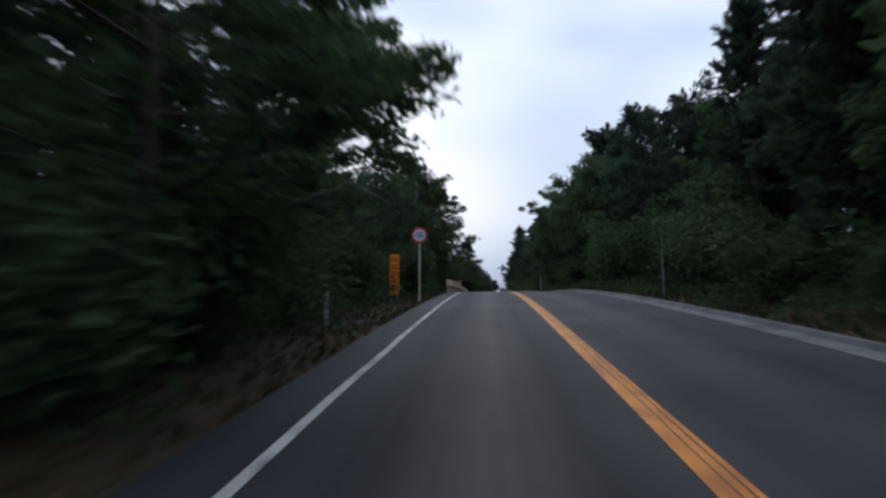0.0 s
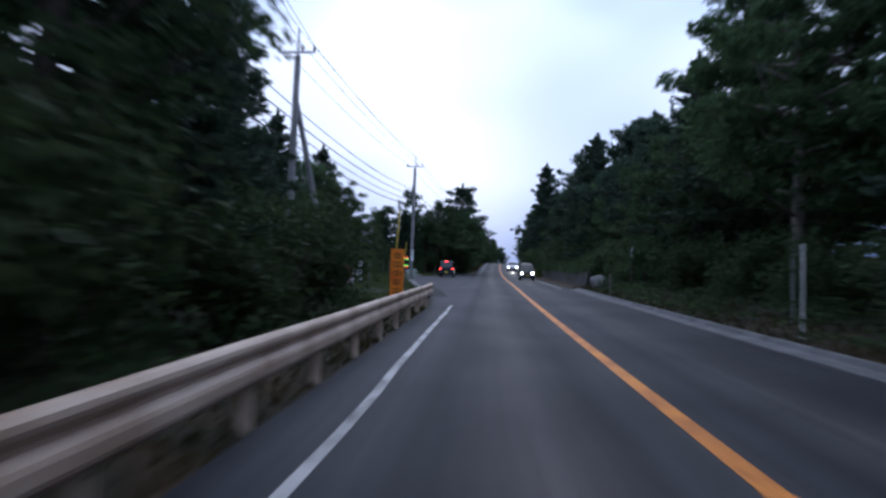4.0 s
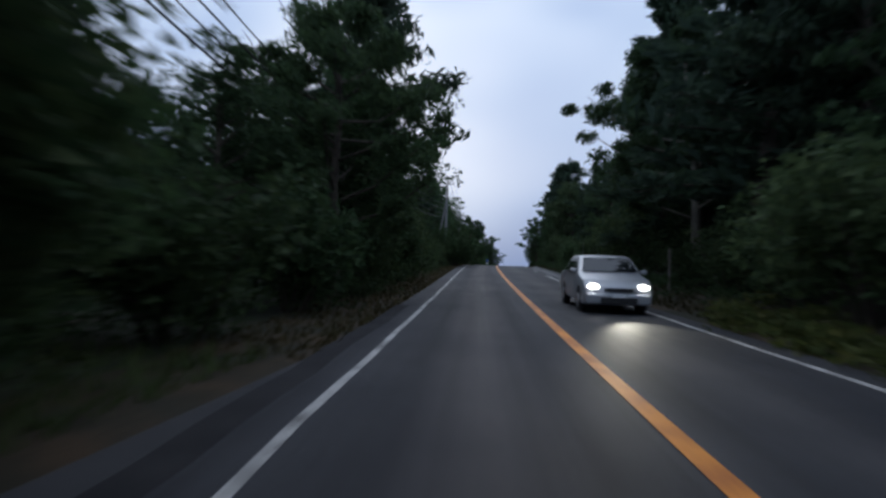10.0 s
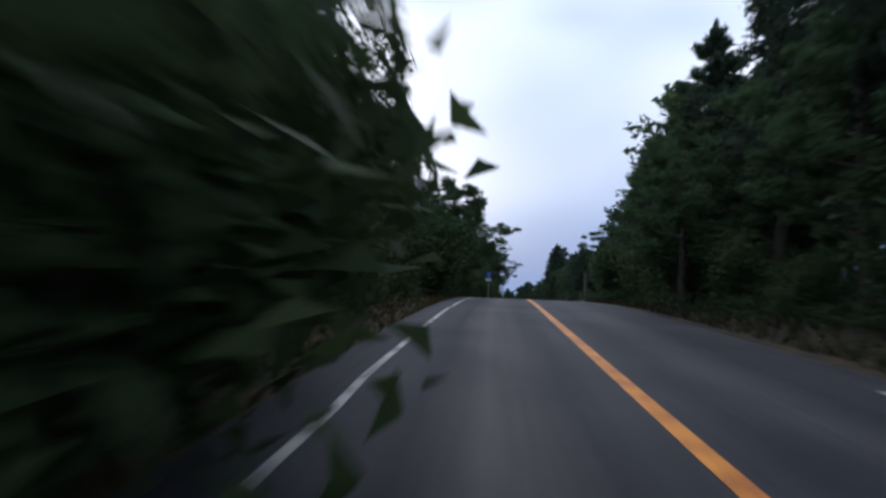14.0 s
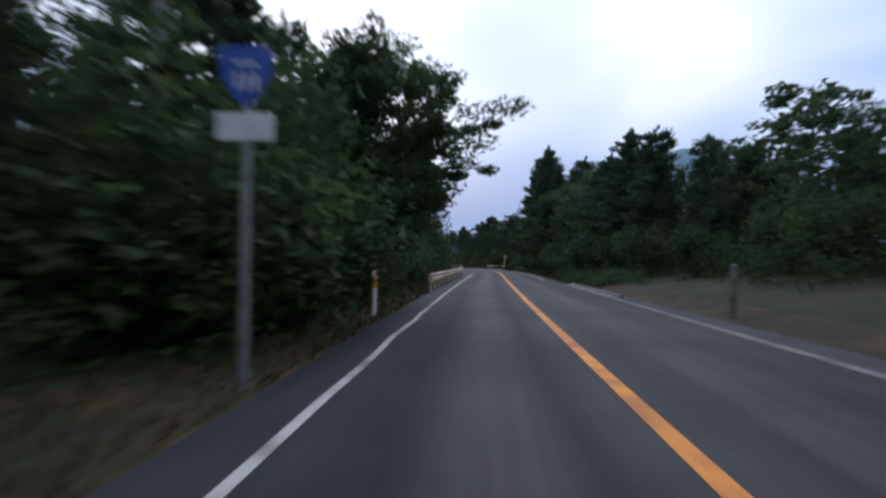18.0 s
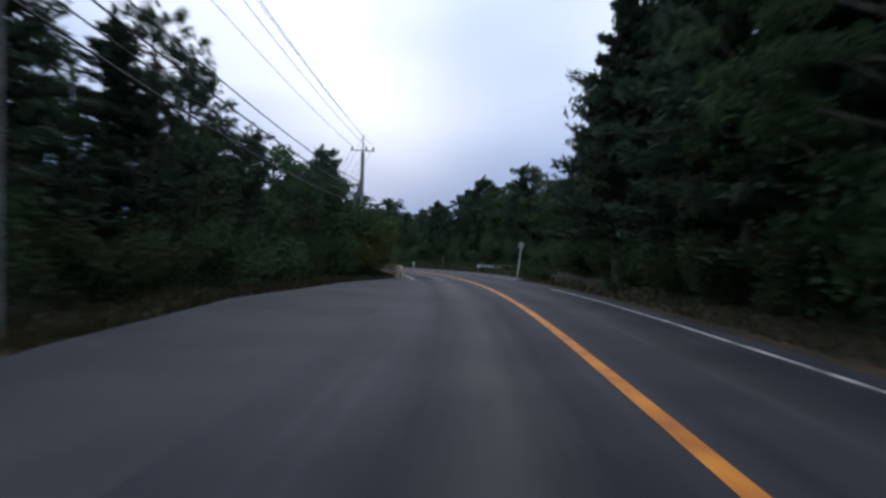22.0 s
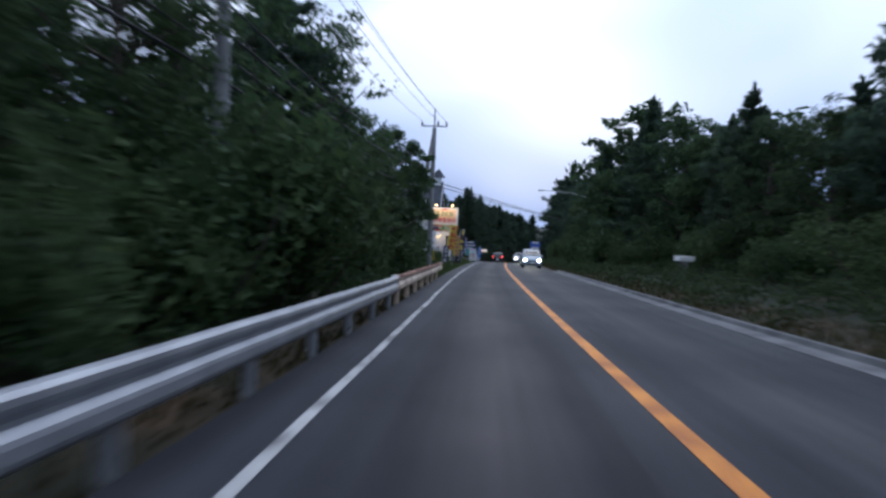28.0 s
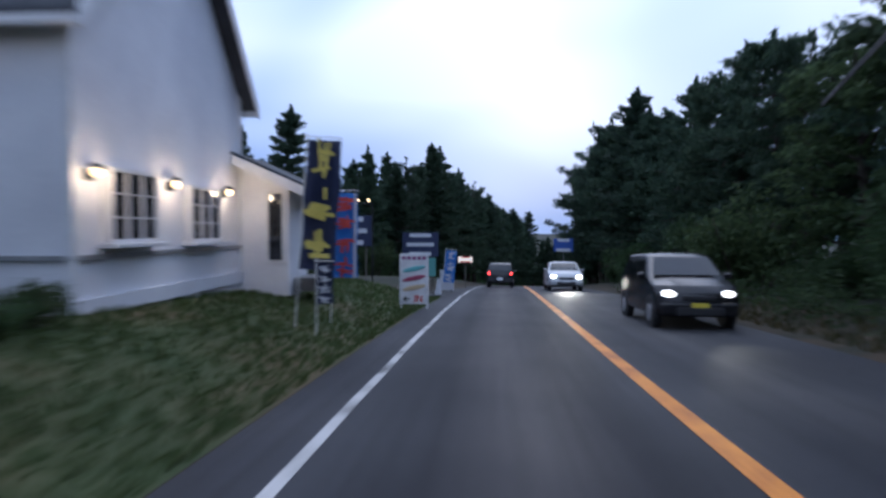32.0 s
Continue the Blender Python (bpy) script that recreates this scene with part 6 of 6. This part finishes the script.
# ---------------- banners and boards by the shop ----------------
M_NYEL = noise_mat("yellow_banner_cloth", (0.50, 0.42, 0.09), (0.62, 0.53, 0.14), 2, 0.8, 0.1, 15)
M_NPUR = plain_mat("purple_print", (0.26, 0.06, 0.20), 0.7)
M_NRED = plain_mat("red_banner_cloth", (0.52, 0.07, 0.06), 0.8)
M_NBLU = plain_mat("blue_banner_cloth", (0.06, 0.22, 0.52), 0.8)
M_NDRK = plain_mat("navy_banner_cloth", (0.025, 0.035, 0.085), 0.8)
M_NWHT = plain_mat("white_banner_cloth", (0.55, 0.57, 0.62), 0.8)


ink = random.Random(21)


def nobori(s, d, h, w, cloth, marks, label, n=4, lean=(0, 0), edge=None, turn=0, low=0.55):
    """A tall narrow banner on a pole with a top arm; the cloth hangs in shallow waves."""
    ob = tagged(new("banner_flag"), label, "banner")
    bm = B()
    rod(bm, (0, 0, -0.2), (0, 0, h + 0.1), 0.014, 0.012, 8)
    part("pole", bm, M_PLASTIC, ob)
    bm = B()
    rod(bm, (-0.03, 0, h + 0.05), (w + 0.03, 0, h + 0.05), 0.010)
    part("arm", bm, M_PLASTIC, ob)
    bm = B()
    rows, colsn = 14, 4
    grid = [[bm.verts.new((w * c / colsn + 0.02, 0.05 * math.sin(r * 0.8 + c) * (1 - r / rows * 0.2), h - (h - low) * r / rows)) for c in range(colsn + 1)] for r in range(rows + 1)]
    for r in range(rows):
        for c in range(colsn):
            bm.faces.new((grid[r][c], grid[r][c + 1], grid[r + 1][c + 1], grid[r + 1][c]))
    bmesh.ops.solidify(bm, geom=bm.faces[:], thickness=0.006)
    part("cloth", bm, cloth, ob, "", True)
    for i in range(n):
        z = h - (h - low) * (i + 0.5) / n
        hh = (h - low) / n
        for q in range(8):
            wide = ink.random() < 0.6
            sx, sz = (w * ink.uniform(0.42, 0.74), hh * ink.uniform(0.07, 0.11)) if wide else (w * ink.uniform(0.07, 0.11), hh * ink.uniform(0.25, 0.6))
            bm = B()
            box(bm, (sx, 0.010, sz), (w / 2 + 0.02 + w * ink.uniform(-0.14, 0.14), -0.058 - 0.001 * q, z + hh * ink.uniform(-0.30, 0.30)), pose(0, 0, 0, 0, ink.uniform(-16, 16), 0))
            part("stroke", bm, marks, ob)
    if edge:
        bm = B()
        box(bm, (w * 0.10, 0.010, h - low), (w * 0.96, -0.055, (h + low) / 2))
        part("edge_band", bm, edge, ob)
    return stand(ob, s, d, turn, 0, lean)


nobori(435.9, -5.25, 1.5, 0.45, M_NDRK, M_NWHT, "navy banner with white writing on the grass verge", 4, (0, 2), low=0.15)
nobori(436.8, -5.25, 3.3, 0.62, M_NYEL, M_NRED, "leaning yellow banner with red edge and writing on the grass verge", 4, (0, 9), M_NRED, 0, 1.2)
nobori(437.5, -4.55, 2.55, 0.52, M_NYEL, M_NPUR, "yellow banner with purple writing beside the road", 6, (0, 2), M_NPUR, 0, 0.85)
nobori(450.8, -5.2, 3.35, 0.62, M_NDRK, M_NYEL, "tall black banner with large yellow characters on the grass verge", 3, (0, 4), None, 0, 1.05)
nobori(452.0, -4.9, 2.62, 0.5, M_NBLU, M_NRED, "light blue banner with red writing beside the road", 4, (0, 1), M_NWHT, 0, 0.95)
nobori(450.6, -4.75, 1.25, 0.28, M_NDRK, M_NWHT, "small navy banner with white writing", 4)

ab = tagged(new("notice_board"), "black wooden board with white brush writing on the grass", "sign board")
bm = B()
box(bm, (0.82, 0.05, 1.18), (0, 0, 0.72), pose(0, 0, 0, -4, 0, 0), 0.01)
part("panel", bm, M_BLACK, ab)
for c in (-0.2, 0.2):
    for r in range(5):
        z = 1.18 - 0.20 * r
        bm = B()
        box(bm, (0.15, 0.01, 0.025), (c, -0.06, z + 0.04))
        box(bm, (0.025, 0.01, 0.12), (c + 0.02 * (r % 3 - 1), -0.06, z))
        box(bm, (0.11, 0.01, 0.022), (c + 0.02, -0.06, z - 0.05), pose(0, 0, 0, 0, 20 * (r % 3 - 1), 0))
        part("mark", bm, M_NWHT, ab, "white bars of a written character")
for x in (-0.3, 0.3):
    bm = B()
    box(bm, (0.05, 0.05, 1.0), (x, 0.06, 0.3))
    part("leg", bm, M_WOOD, ab)
stand(ab, 442.3, -4.55, 6)

ins = tagged(new("entrance_sign"), "white entrance board with coloured oval bands and red letters", "sign board")
bm = B()
box(bm, (0.80, 0.04, 1.40), (0, 0, 0.85), bevel=0.01)
part("panel", bm, M_SIGNWHITE, ins)
for z, m in ((1.13, plain_mat("teal_print", (0.15, 0.45, 0.48), 0.5)), (0.87, plain_mat("maroon_print", (0.30, 0.06, 0.12), 0.5)), (0.61, plain_mat("tan_print", (0.50, 0.40, 0.26), 0.5))):
    bm = B()
    bmesh.ops.create_uvsphere(bm, u_segments=18, v_segments=8, radius=1.0)
    bmesh.ops.transform(bm, matrix=pose(0, -0.02, z, 0, -12, 0) @ Matrix.Diagonal((0.34, 0.012, 0.07, 1)), verts=bm.verts)
    part("oval_band", bm, m, ins, "", True)
bm = B()
for k in range(5):
    box(bm, (0.10, 0.006, 0.08), (-0.28 + 0.14 * k, -0.024, 1.43))
part("mark", bm, M_NPUR, ins, "bars of writing")
text_part("letters", "IN", 0.24, M_SIGNRED, ins, (0.12, -0.024, 0.30), "red letters")
text_part("arrow", "←", 0.24, M_BLACK, ins, (-0.2, -0.024, 0.30), "black arrow")
for x in (-0.36, 0.36):
    bm = B()
    box(bm, (0.05, 0.05, 1.5), (x, 0.045, 0.65))
    part("leg", bm, M_TRIM, ins)
stand(ins, 456.6, -3.88, 3, 0.02)

board_sign(463.0, -7.4, 1.9, 1.2, 1.3, M_NDRK, "dark signboard with rows of white writing", 3, M_NWHT, 0)
bar = tagged(new("sign_lamps"), "row of small lit lamps on a bar over a dark signboard", "sign lamp")
bm = B()
rod(bm, (-0.95, 0, 2.95), (0.95, 0, 2.95), 0.02)
part("bar", bm, M_BLACK, bar)
for x in (-0.95, 0.95):
    bm = B()
    rod(bm, (x, 0, -0.1), (x, 0, 2.97), 0.03)
    part("post", bm, M_BLACK, bar)
for x in (-0.85, -0.45, 0.05, 0.45, 0.85):
    bm = B()
    rod(bm, (x, -0.02, 2.97), (x, -0.22, 3.08), 0.012)
    part("lamp_arm", bm, M_BLACK, bar)
    bm = B()
    bmesh.ops.create_uvsphere(bm, u_segments=10, v_segments=6, radius=0.045, matrix=Matrix.Translation((x, -0.24, 3.06)))
    part("lamp", bm, M_WARM, bar, "small glowing lamp", True)
stand(bar, 462.9, -7.4)
board_sign(464.5, -4.8, 1.5, 1.0, 1.55, M_NDRK, "dark blue signboard with pale writing", 3, M_NWHT, 0)
board_sign(464.4, -4.8, 1.3, 0.75, 0.75, plain_mat("teal_board", (0.10, 0.30, 0.28), 0.6), "teal signboard below a dark one", 0, None, 0)
board_sign(466.5, -3.9, 0.6, 0.9, 0.15, M_SIGNWHITE, "plain white board standing by the entrance", 0, None, 0)
board_sign(474.0, -3.6, 0.8, 0.35, 1.5, glow_mat("lit_panel", (0.9, 0.75, 0.6), 0.7), "small lit sign on a thin post", 2, M_SIGNRED, 0, legs=(0,))
board_sign(500.0, 3.9, 1.9, 1.3, 3.6, M_BLUE, "blue and white direction sign over the verge", 2, M_SIGNWHITE, 0, M_STEEL, (0,))
nobori(465.2, -4.0, 1.9, 0.45, M_NBLU, M_NWHT, "pale blue banner by the entrance", 3, (0, 6))
cone = tagged(new("traffic_cone"), "small pale traffic cone at the entrance", "traffic cone")
bm = B()
rod(bm, (0, 0, 0.03), (0, 0, 0.66), 0.13, 0.03, 14)
part("cone", bm, M_NWHT, cone)
bm = B()
box(bm, (0.36, 0.36, 0.04), (0, 0, 0.02), bevel=0.01)
part("base", bm, M_BLACK, cone)
stand(cone, 463.6, -3.95, 0, 0.05)

# white box on a leg by the right-hand driveway
ob = tagged(new("letter_box"), "white slab-topped box on a pale leg by a driveway", "letter box")
bm = B()
box(bm, (0.85, 0.5, 0.24), (0, 0, 0.95), bevel=0.02)
part("box", bm, M_PLASTIC, ob)
bm = B()
box(bm, (0.34, 0.3, 0.95), (0, 0, 0.37), bevel=0.01)
part("leg", bm, M_POLE, ob)
stand(ob, 418.6, 8.3, 15)

# street lamp leaning out from the right-hand trees
lp = tagged(new("street_lamp"), "grey street lamp with a long arm, unlit, beside the trees", "street lamp")
bm = B()
rod(bm, (0, 0, -0.4), (0, 0, 6.1), 0.09, 0.06, 10)
part("pole", bm, M_STEEL, lp)
bm = B()
rod(bm, (0, 0, 6.0), (-3.2, 0, 6.85), 0.04)
rod(bm, (-3.2, 0, 6.85), (-5.8, 0, 7.0), 0.035)
part("arm", bm, M_STEEL, lp)
bm = B()
box(bm, (0.62, 0.24, 0.14), (-6.1, 0, 6.98), bevel=0.05)
part("head", bm, M_STEEL, lp, "grey lamp head")
stand(lp, 446.7, 9.2)

# ---------------- vehicles ----------------
M_TYRE = plain_mat("tyre_rubber", (0.012, 0.012, 0.013), 0.85)
M_RIM = plain_mat("alloy_rim", (0.42, 0.43, 0.45), 0.35, 0.8)
M_CARGLASS = plain_mat("tinted_glass", (0.010, 0.011, 0.013), 0.05, 0.0, 0.8)
M_TAIL = glow_mat("tail_lamp", (1.0, 0.05, 0.04), 5.0)
M_BRAKE = glow_mat("brake_lamp", (1.0, 0.035, 0.03), 8.0)
M_HEAD = glow_mat("head_lamp", (1.0, 0.97, 0.88), 22.0)
M_HEADDIM = glow_mat("dipped_head_lamp", (1.0, 0.97, 0.88), 4.0)
M_LENSCLEAR = plain_mat("clear_lamp", (0.55, 0.57, 0.6), 0.15)
M_PLATEW, M_PLATEY = plain_mat("white_plate", (0.70, 0.72, 0.74), 0.4), plain_mat("yellow_plate", (0.62, 0.50, 0.05), 0.4)
M_BUMPER = plain_mat("dark_plastic", (0.02, 0.02, 0.022), 0.6)
P_BLACK, P_NAVY = plain_mat("black_car_paint", (0.012, 0.012, 0.014), 0.25), plain_mat("dark_car_paint", (0.020, 0.022, 0.028), 0.25)
P_SILVER, P_BLUE = plain_mat("silver_car_paint", (0.40, 0.42, 0.45), 0.3, 0.4), plain_mat("grey_blue_car_paint", (0.26, 0.31, 0.36), 0.3, 0.4)
SHAPES = {  # side outlines: y forward, z up; then width, belt height, front and rear glass segments, wheel positions and radius
    "kei_wagon": ([(-1.64, 0.26), (-1.69, 0.45), (-1.68, 0.95), (-1.58, 1.52), (-1.42, 1.66), (0.30, 1.67), (0.62, 1.57), (1.08, 1.03), (1.56, 0.93), (1.68, 0.78), (1.70, 0.42), (1.62, 0.24)], 1.475, 0.96, 6, 2, (-1.15, 1.17, 0.27)),
    "hatchback": ([(-1.70, 0.28), (-1.77, 0.50), (-1.72, 0.95), (-1.48, 1.38), (-1.20, 1.50), (0.15, 1.51), (0.48, 1.43), (1.05, 0.98), (1.58, 0.86), (1.75, 0.70), (1.78, 0.42), (1.70, 0.24)], 1.60, 0.94, 6, 2, (-1.18, 1.18, 0.29)),
    "sedan": ([(-2.10, 0.30), (-2.19, 0.55), (-2.14, 0.95), (-1.42, 1.04), (-0.95, 1.38), (-0.55, 1.46), (0.25, 1.47), (0.50, 1.41), (1.15, 0.99), (1.95, 0.87), (2.17, 0.70), (2.20, 0.42), (2.10, 0.24)], 1.70, 0.96, 7, 3, (-1.30, 1.32, 0.31)),
    "minivan": ([(-2.20, 0.30), (-2.29, 0.55), (-2.24, 1.05), (-1.95, 1.52), (-1.65, 1.64), (0.05, 1.66), (0.42, 1.56), (1.25, 1.06), (2.00, 0.88), (2.24, 0.70), (2.30, 0.42), (2.18, 0.24)], 1.70, 1.02, 6, 2, (-1.35, 1.40, 0.32)),
}


def make_car(shape, paint, label, lit="off", rear="tail", plate=None):
    prof, W, belt, gf, gr, (wr, wf, rad) = SHAPES[shape]
    H = max(z for _, z in prof)
    car = tagged(new("car"), label, "car")

    def half(z):
        return W / 2 - (0.17 * max(0, z - belt) / (H - belt)) - 0.03 * max(0, 0.5 - z)

    bm = B()
    cols = []
    for f in (-1, -0.55, 0.55, 1):
        cols.append([bm.verts.new((f * half(z), y * (1 - (0.05 if abs(f) == 1 else 0.0) * min(1, abs(y) / 1.2) ** 3), z + (0.025 if abs(f) < 1 and z > 0.9 else 0))) for y, z in prof])
    n = len(prof)
    for a, b in zip(cols, cols[1:]):
        for i in range(n):
            j = (i + 1) % n
            bm.faces.new((a[i], a[j], b[j], b[i]))
    bm.faces.new(cols[0])
    bm.faces.new(list(reversed(cols[-1])))
    bmesh.ops.recalc_face_normals(bm, faces=bm.faces)
    es = [e for e in bm.edges if len(e.link_faces) == 2 and e.calc_face_angle(0) > 0.5]
    bmesh.ops.bevel(bm, geom=es, offset=0.045, segments=2, affect="EDGES", profile=0.6)
    part("body", bm, paint, car, "", True)

    def glass(name, seg, inset):
        (y0, z0), (y1, z1) = prof[seg], prof[(seg + 1) % n]
        nrm = Vector((0, z1 - z0, -(y1 - y0))).normalized()
        if nrm.y * (y0 + y1) < 0:
            nrm = -nrm
        pts = []
        for q, (fa, fb) in ((0.08, (-1, 1)), (0.92, (1, -1))):
            y, z = y0 + (y1 - y0) * q, z0 + (z1 - z0) * q
            for f in (fa, fb):
                pts.append(Vector((f * (half(z) - inset), y, z + 0.02)) + nrm * 0.02)
        part(name, slab(B(), pts, 0.012, nrm), M_CARGLASS, car)

    glass("windscreen", gf, 0.10)
    glass("rear_window", gr, 0.12)
    top = H - 0.16
    back, front = prof[gr][0] + 0.30, prof[gf + 1][0] - 0.12
    tb, tf = prof[gr + 1][0] + 0.22, prof[gf][0] - 0.06
    for f in (-1, 1):
        cuts = ((0.0, 0.46), (0.50, 1.0))
        for c0, c1 in cuts:
            pts = [Vector((f * (half(z) + 0.008), lo + (hi - lo) * c, z)) for c, z, lo, hi in ((c0, belt + 0.06, back, front), (c1, belt + 0.06, back, front), (c1, top, tb, tf), (c0, top, tb, tf))]
            part("side_window", slab(B(), pts, 0.01, (f, 0, 0)), M_CARGLASS, car)
        for y in (wr, wf):
            wheel = new("wheel")
            wheel.parent = car
            bm = B()
            rod(bm, (f * (W / 2 - 0.17), y, rad), (f * (W / 2 + 0.01), y, rad), rad, rad, 20)
            part("tyre", bm, M_TYRE, wheel)
            bm = B()
            rod(bm, (f * (W / 2 - 0.02), y, rad), (f * (W / 2 + 0.022), y, rad), rad * 0.66, rad * 0.60, 16)
            part("rim", bm, M_RIM, wheel)
            bm = B()
            rod(bm, (f * (W / 2 - 0.10), y, rad + 0.01), (f * (W / 2 + 0.004), y, rad + 0.01), rad + 0.06, rad + 0.06, 20)
            part("wheel_arch", bm, M_BUMPER, car)
        bm = B()
        box(bm, (0.16, 0.10, 0.12), (f * (W / 2 + 0.09), prof[gf + 1][0] - 0.22, belt + 0.10), bevel=0.03)
        part("mirror", bm, paint, car)
        yf, yr = max(y for y, _ in prof), min(y for y, _ in prof)
        bm = B()
        bmesh.ops.create_uvsphere(bm, u_segments=16, v_segments=10, radius=1.0, matrix=pose(f * (W / 2 - 0.23), yf - 0.09, 0.70, 0, 0, -f * 22) @ Matrix.Diagonal((0.14, 0.09, 0.065, 1)))
        part("headlight", bm, M_HEAD if lit == "on" else M_HEADDIM if lit == "dim" else M_LENSCLEAR, car, "rounded headlight", True)
        bm = B()
        box(bm, (0.13, 0.10, 0.17), (f * (W / 2 - 0.12), yr + 0.06, 0.86), None, 0.045)
        part("tail_light", bm, M_BRAKE if rear == "brake" else M_TAIL if rear == "tail" else M_RED, car, "red tail light")
    bm = B()
    box(bm, (W - 0.1, 0.14, 0.26), (0, yr + 0.02, 0.42), bevel=0.05)
    part("rear_bumper", bm, paint, car)
    bm = B()
    box(bm, (W - 0.1, 0.14, 0.26), (0, yf - 0.03, 0.40), bevel=0.05)
    part("front_bumper", bm, paint, car)
    bm = B()
    box(bm, (W * 0.42, 0.04, 0.10), (0, yf - 0.0, 0.62), bevel=0.02)
    part("grille", bm, M_BUMPER, car)
    bm = B()
    box(bm, (0.9, 0.10, 0.16), (0, yf + 0.02, 0.36), bevel=0.02)
    part("air_intake", bm, M_BUMPER, car)
    for y, sg in ((yr - 0.06, -1), (yf + 0.05, 1)):
        bm = B()
        box(bm, (0.33, 0.02, 0.165), (0, y, 0.52 if sg < 0 else 0.44), bevel=0.005)
        part("number_plate", bm, plate or M_PLATEW, car, "blank plate without characters")
    if rear == "brake":
        bm = B()
        box(bm, (0.42, 0.06, 0.05), (0, prof[gr + 1][0] - 0.02, H - 0.06), bevel=0.015)
        part("high_brake_light", bm, M_BRAKE, car, "lit high-level brake light")
    return car


def park(car, s, d, facing=1, turn=0.0, beam=0.0):
    car.matrix_basis = Matrix.Translation(at(s, d, 0.0)) @ pose(0, 0, 0, math.degrees(math.atan((at(s + 1, 0).z - at(s - 1, 0).z) / 2)), 0, 0)
    car.matrix_basis = Matrix.Translation(at(s, d, 0.0)) @ pose(0, 0, 0, 0, 0, math.degrees(heading(s)) + turn) @ pose(0, 0, 0, math.degrees(math.atan((at(s + 1, 0).z - at(s - 1, 0).z) / 2)), 0, 0) @ pose(0, 0, 0, 0, 0, 0 if facing > 0 else 180)
    if beam:
        li = new("headlight_beam", bpy.data.lights.new("headlight_beam", "SPOT"))
        li.data.energy, li.data.color, li.data.spot_size, li.data.spot_blend, li.data.shadow_soft_size = beam, (1.0, 0.93, 0.74), radians(50), 0.8, 0.1
        li.matrix_basis = car.matrix_basis @ look((0, 2.5, 0.7), (0, 12, -0.35))
    return car


park(make_car("hatchback", P_BLACK, "black hatchback with red tail lights in the lane ahead"), 478.0, -1.65, 1)
park(make_car("kei_wagon", P_NAVY, "black box-shaped small van braking in the lay-by", "off", "brake", M_PLATEY), 115.7, -6.15, 1, 1)
park(make_car("kei_wagon", P_BLACK, "dark small wagon with lit headlights in the oncoming lane", "on", "off", M_PLATEY), 114.2, 2.05, -1, 0, 60)
park(make_car("sedan", P_SILVER, "silver sedan with bright headlights in the oncoming lane", "on", "off"), 151.4, 1.95, -1, 0, 450)
park(make_car("minivan", P_BLUE, "silver-blue family car with lit headlights in the oncoming lane", "on", "off"), 443.0, 2.3, -1, 0, 140)
park(make_car("hatchback", P_BLACK, "black small hatchback with yellow plate in the oncoming lane", "dim", "off", M_PLATEY), 454.2, 2.35, -1, 0, 60)
park(make_car("sedan", P_SILVER, "pale car with dazzling headlights in the oncoming lane", "on", "off"), 472.0, 1.7, -1, 0, 900)

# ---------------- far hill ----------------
# the haze of distance is put into the hill's pale blue base colour
M_HILL = noise_mat("haze_tinted_hill", (0.10, 0.16, 0.20), (0.14, 0.21, 0.26), 0.004, 1.0, 0, 0.05)
bm = B()
bmesh.ops.create_grid(bm, x_segments=40, y_segments=30, size=1.0)
for v in bm.verts:
    r = math.hypot(v.co.x, v.co.y)
    h = 0.92 * max(0, 1 - r * r) ** 1.5
    v.co = Vector((v.co.x * 300, v.co.y * 300, h * 285 * (1 + 0.12 * noise.noise(Vector((v.co.x * 3, v.co.y * 3, 0)))) - 4))
ob = tagged(mesh_ob("distant_hill", bm, M_HILL, True), "distant wooded hill with blue haze painted into its colour", "hill", kind="structure")
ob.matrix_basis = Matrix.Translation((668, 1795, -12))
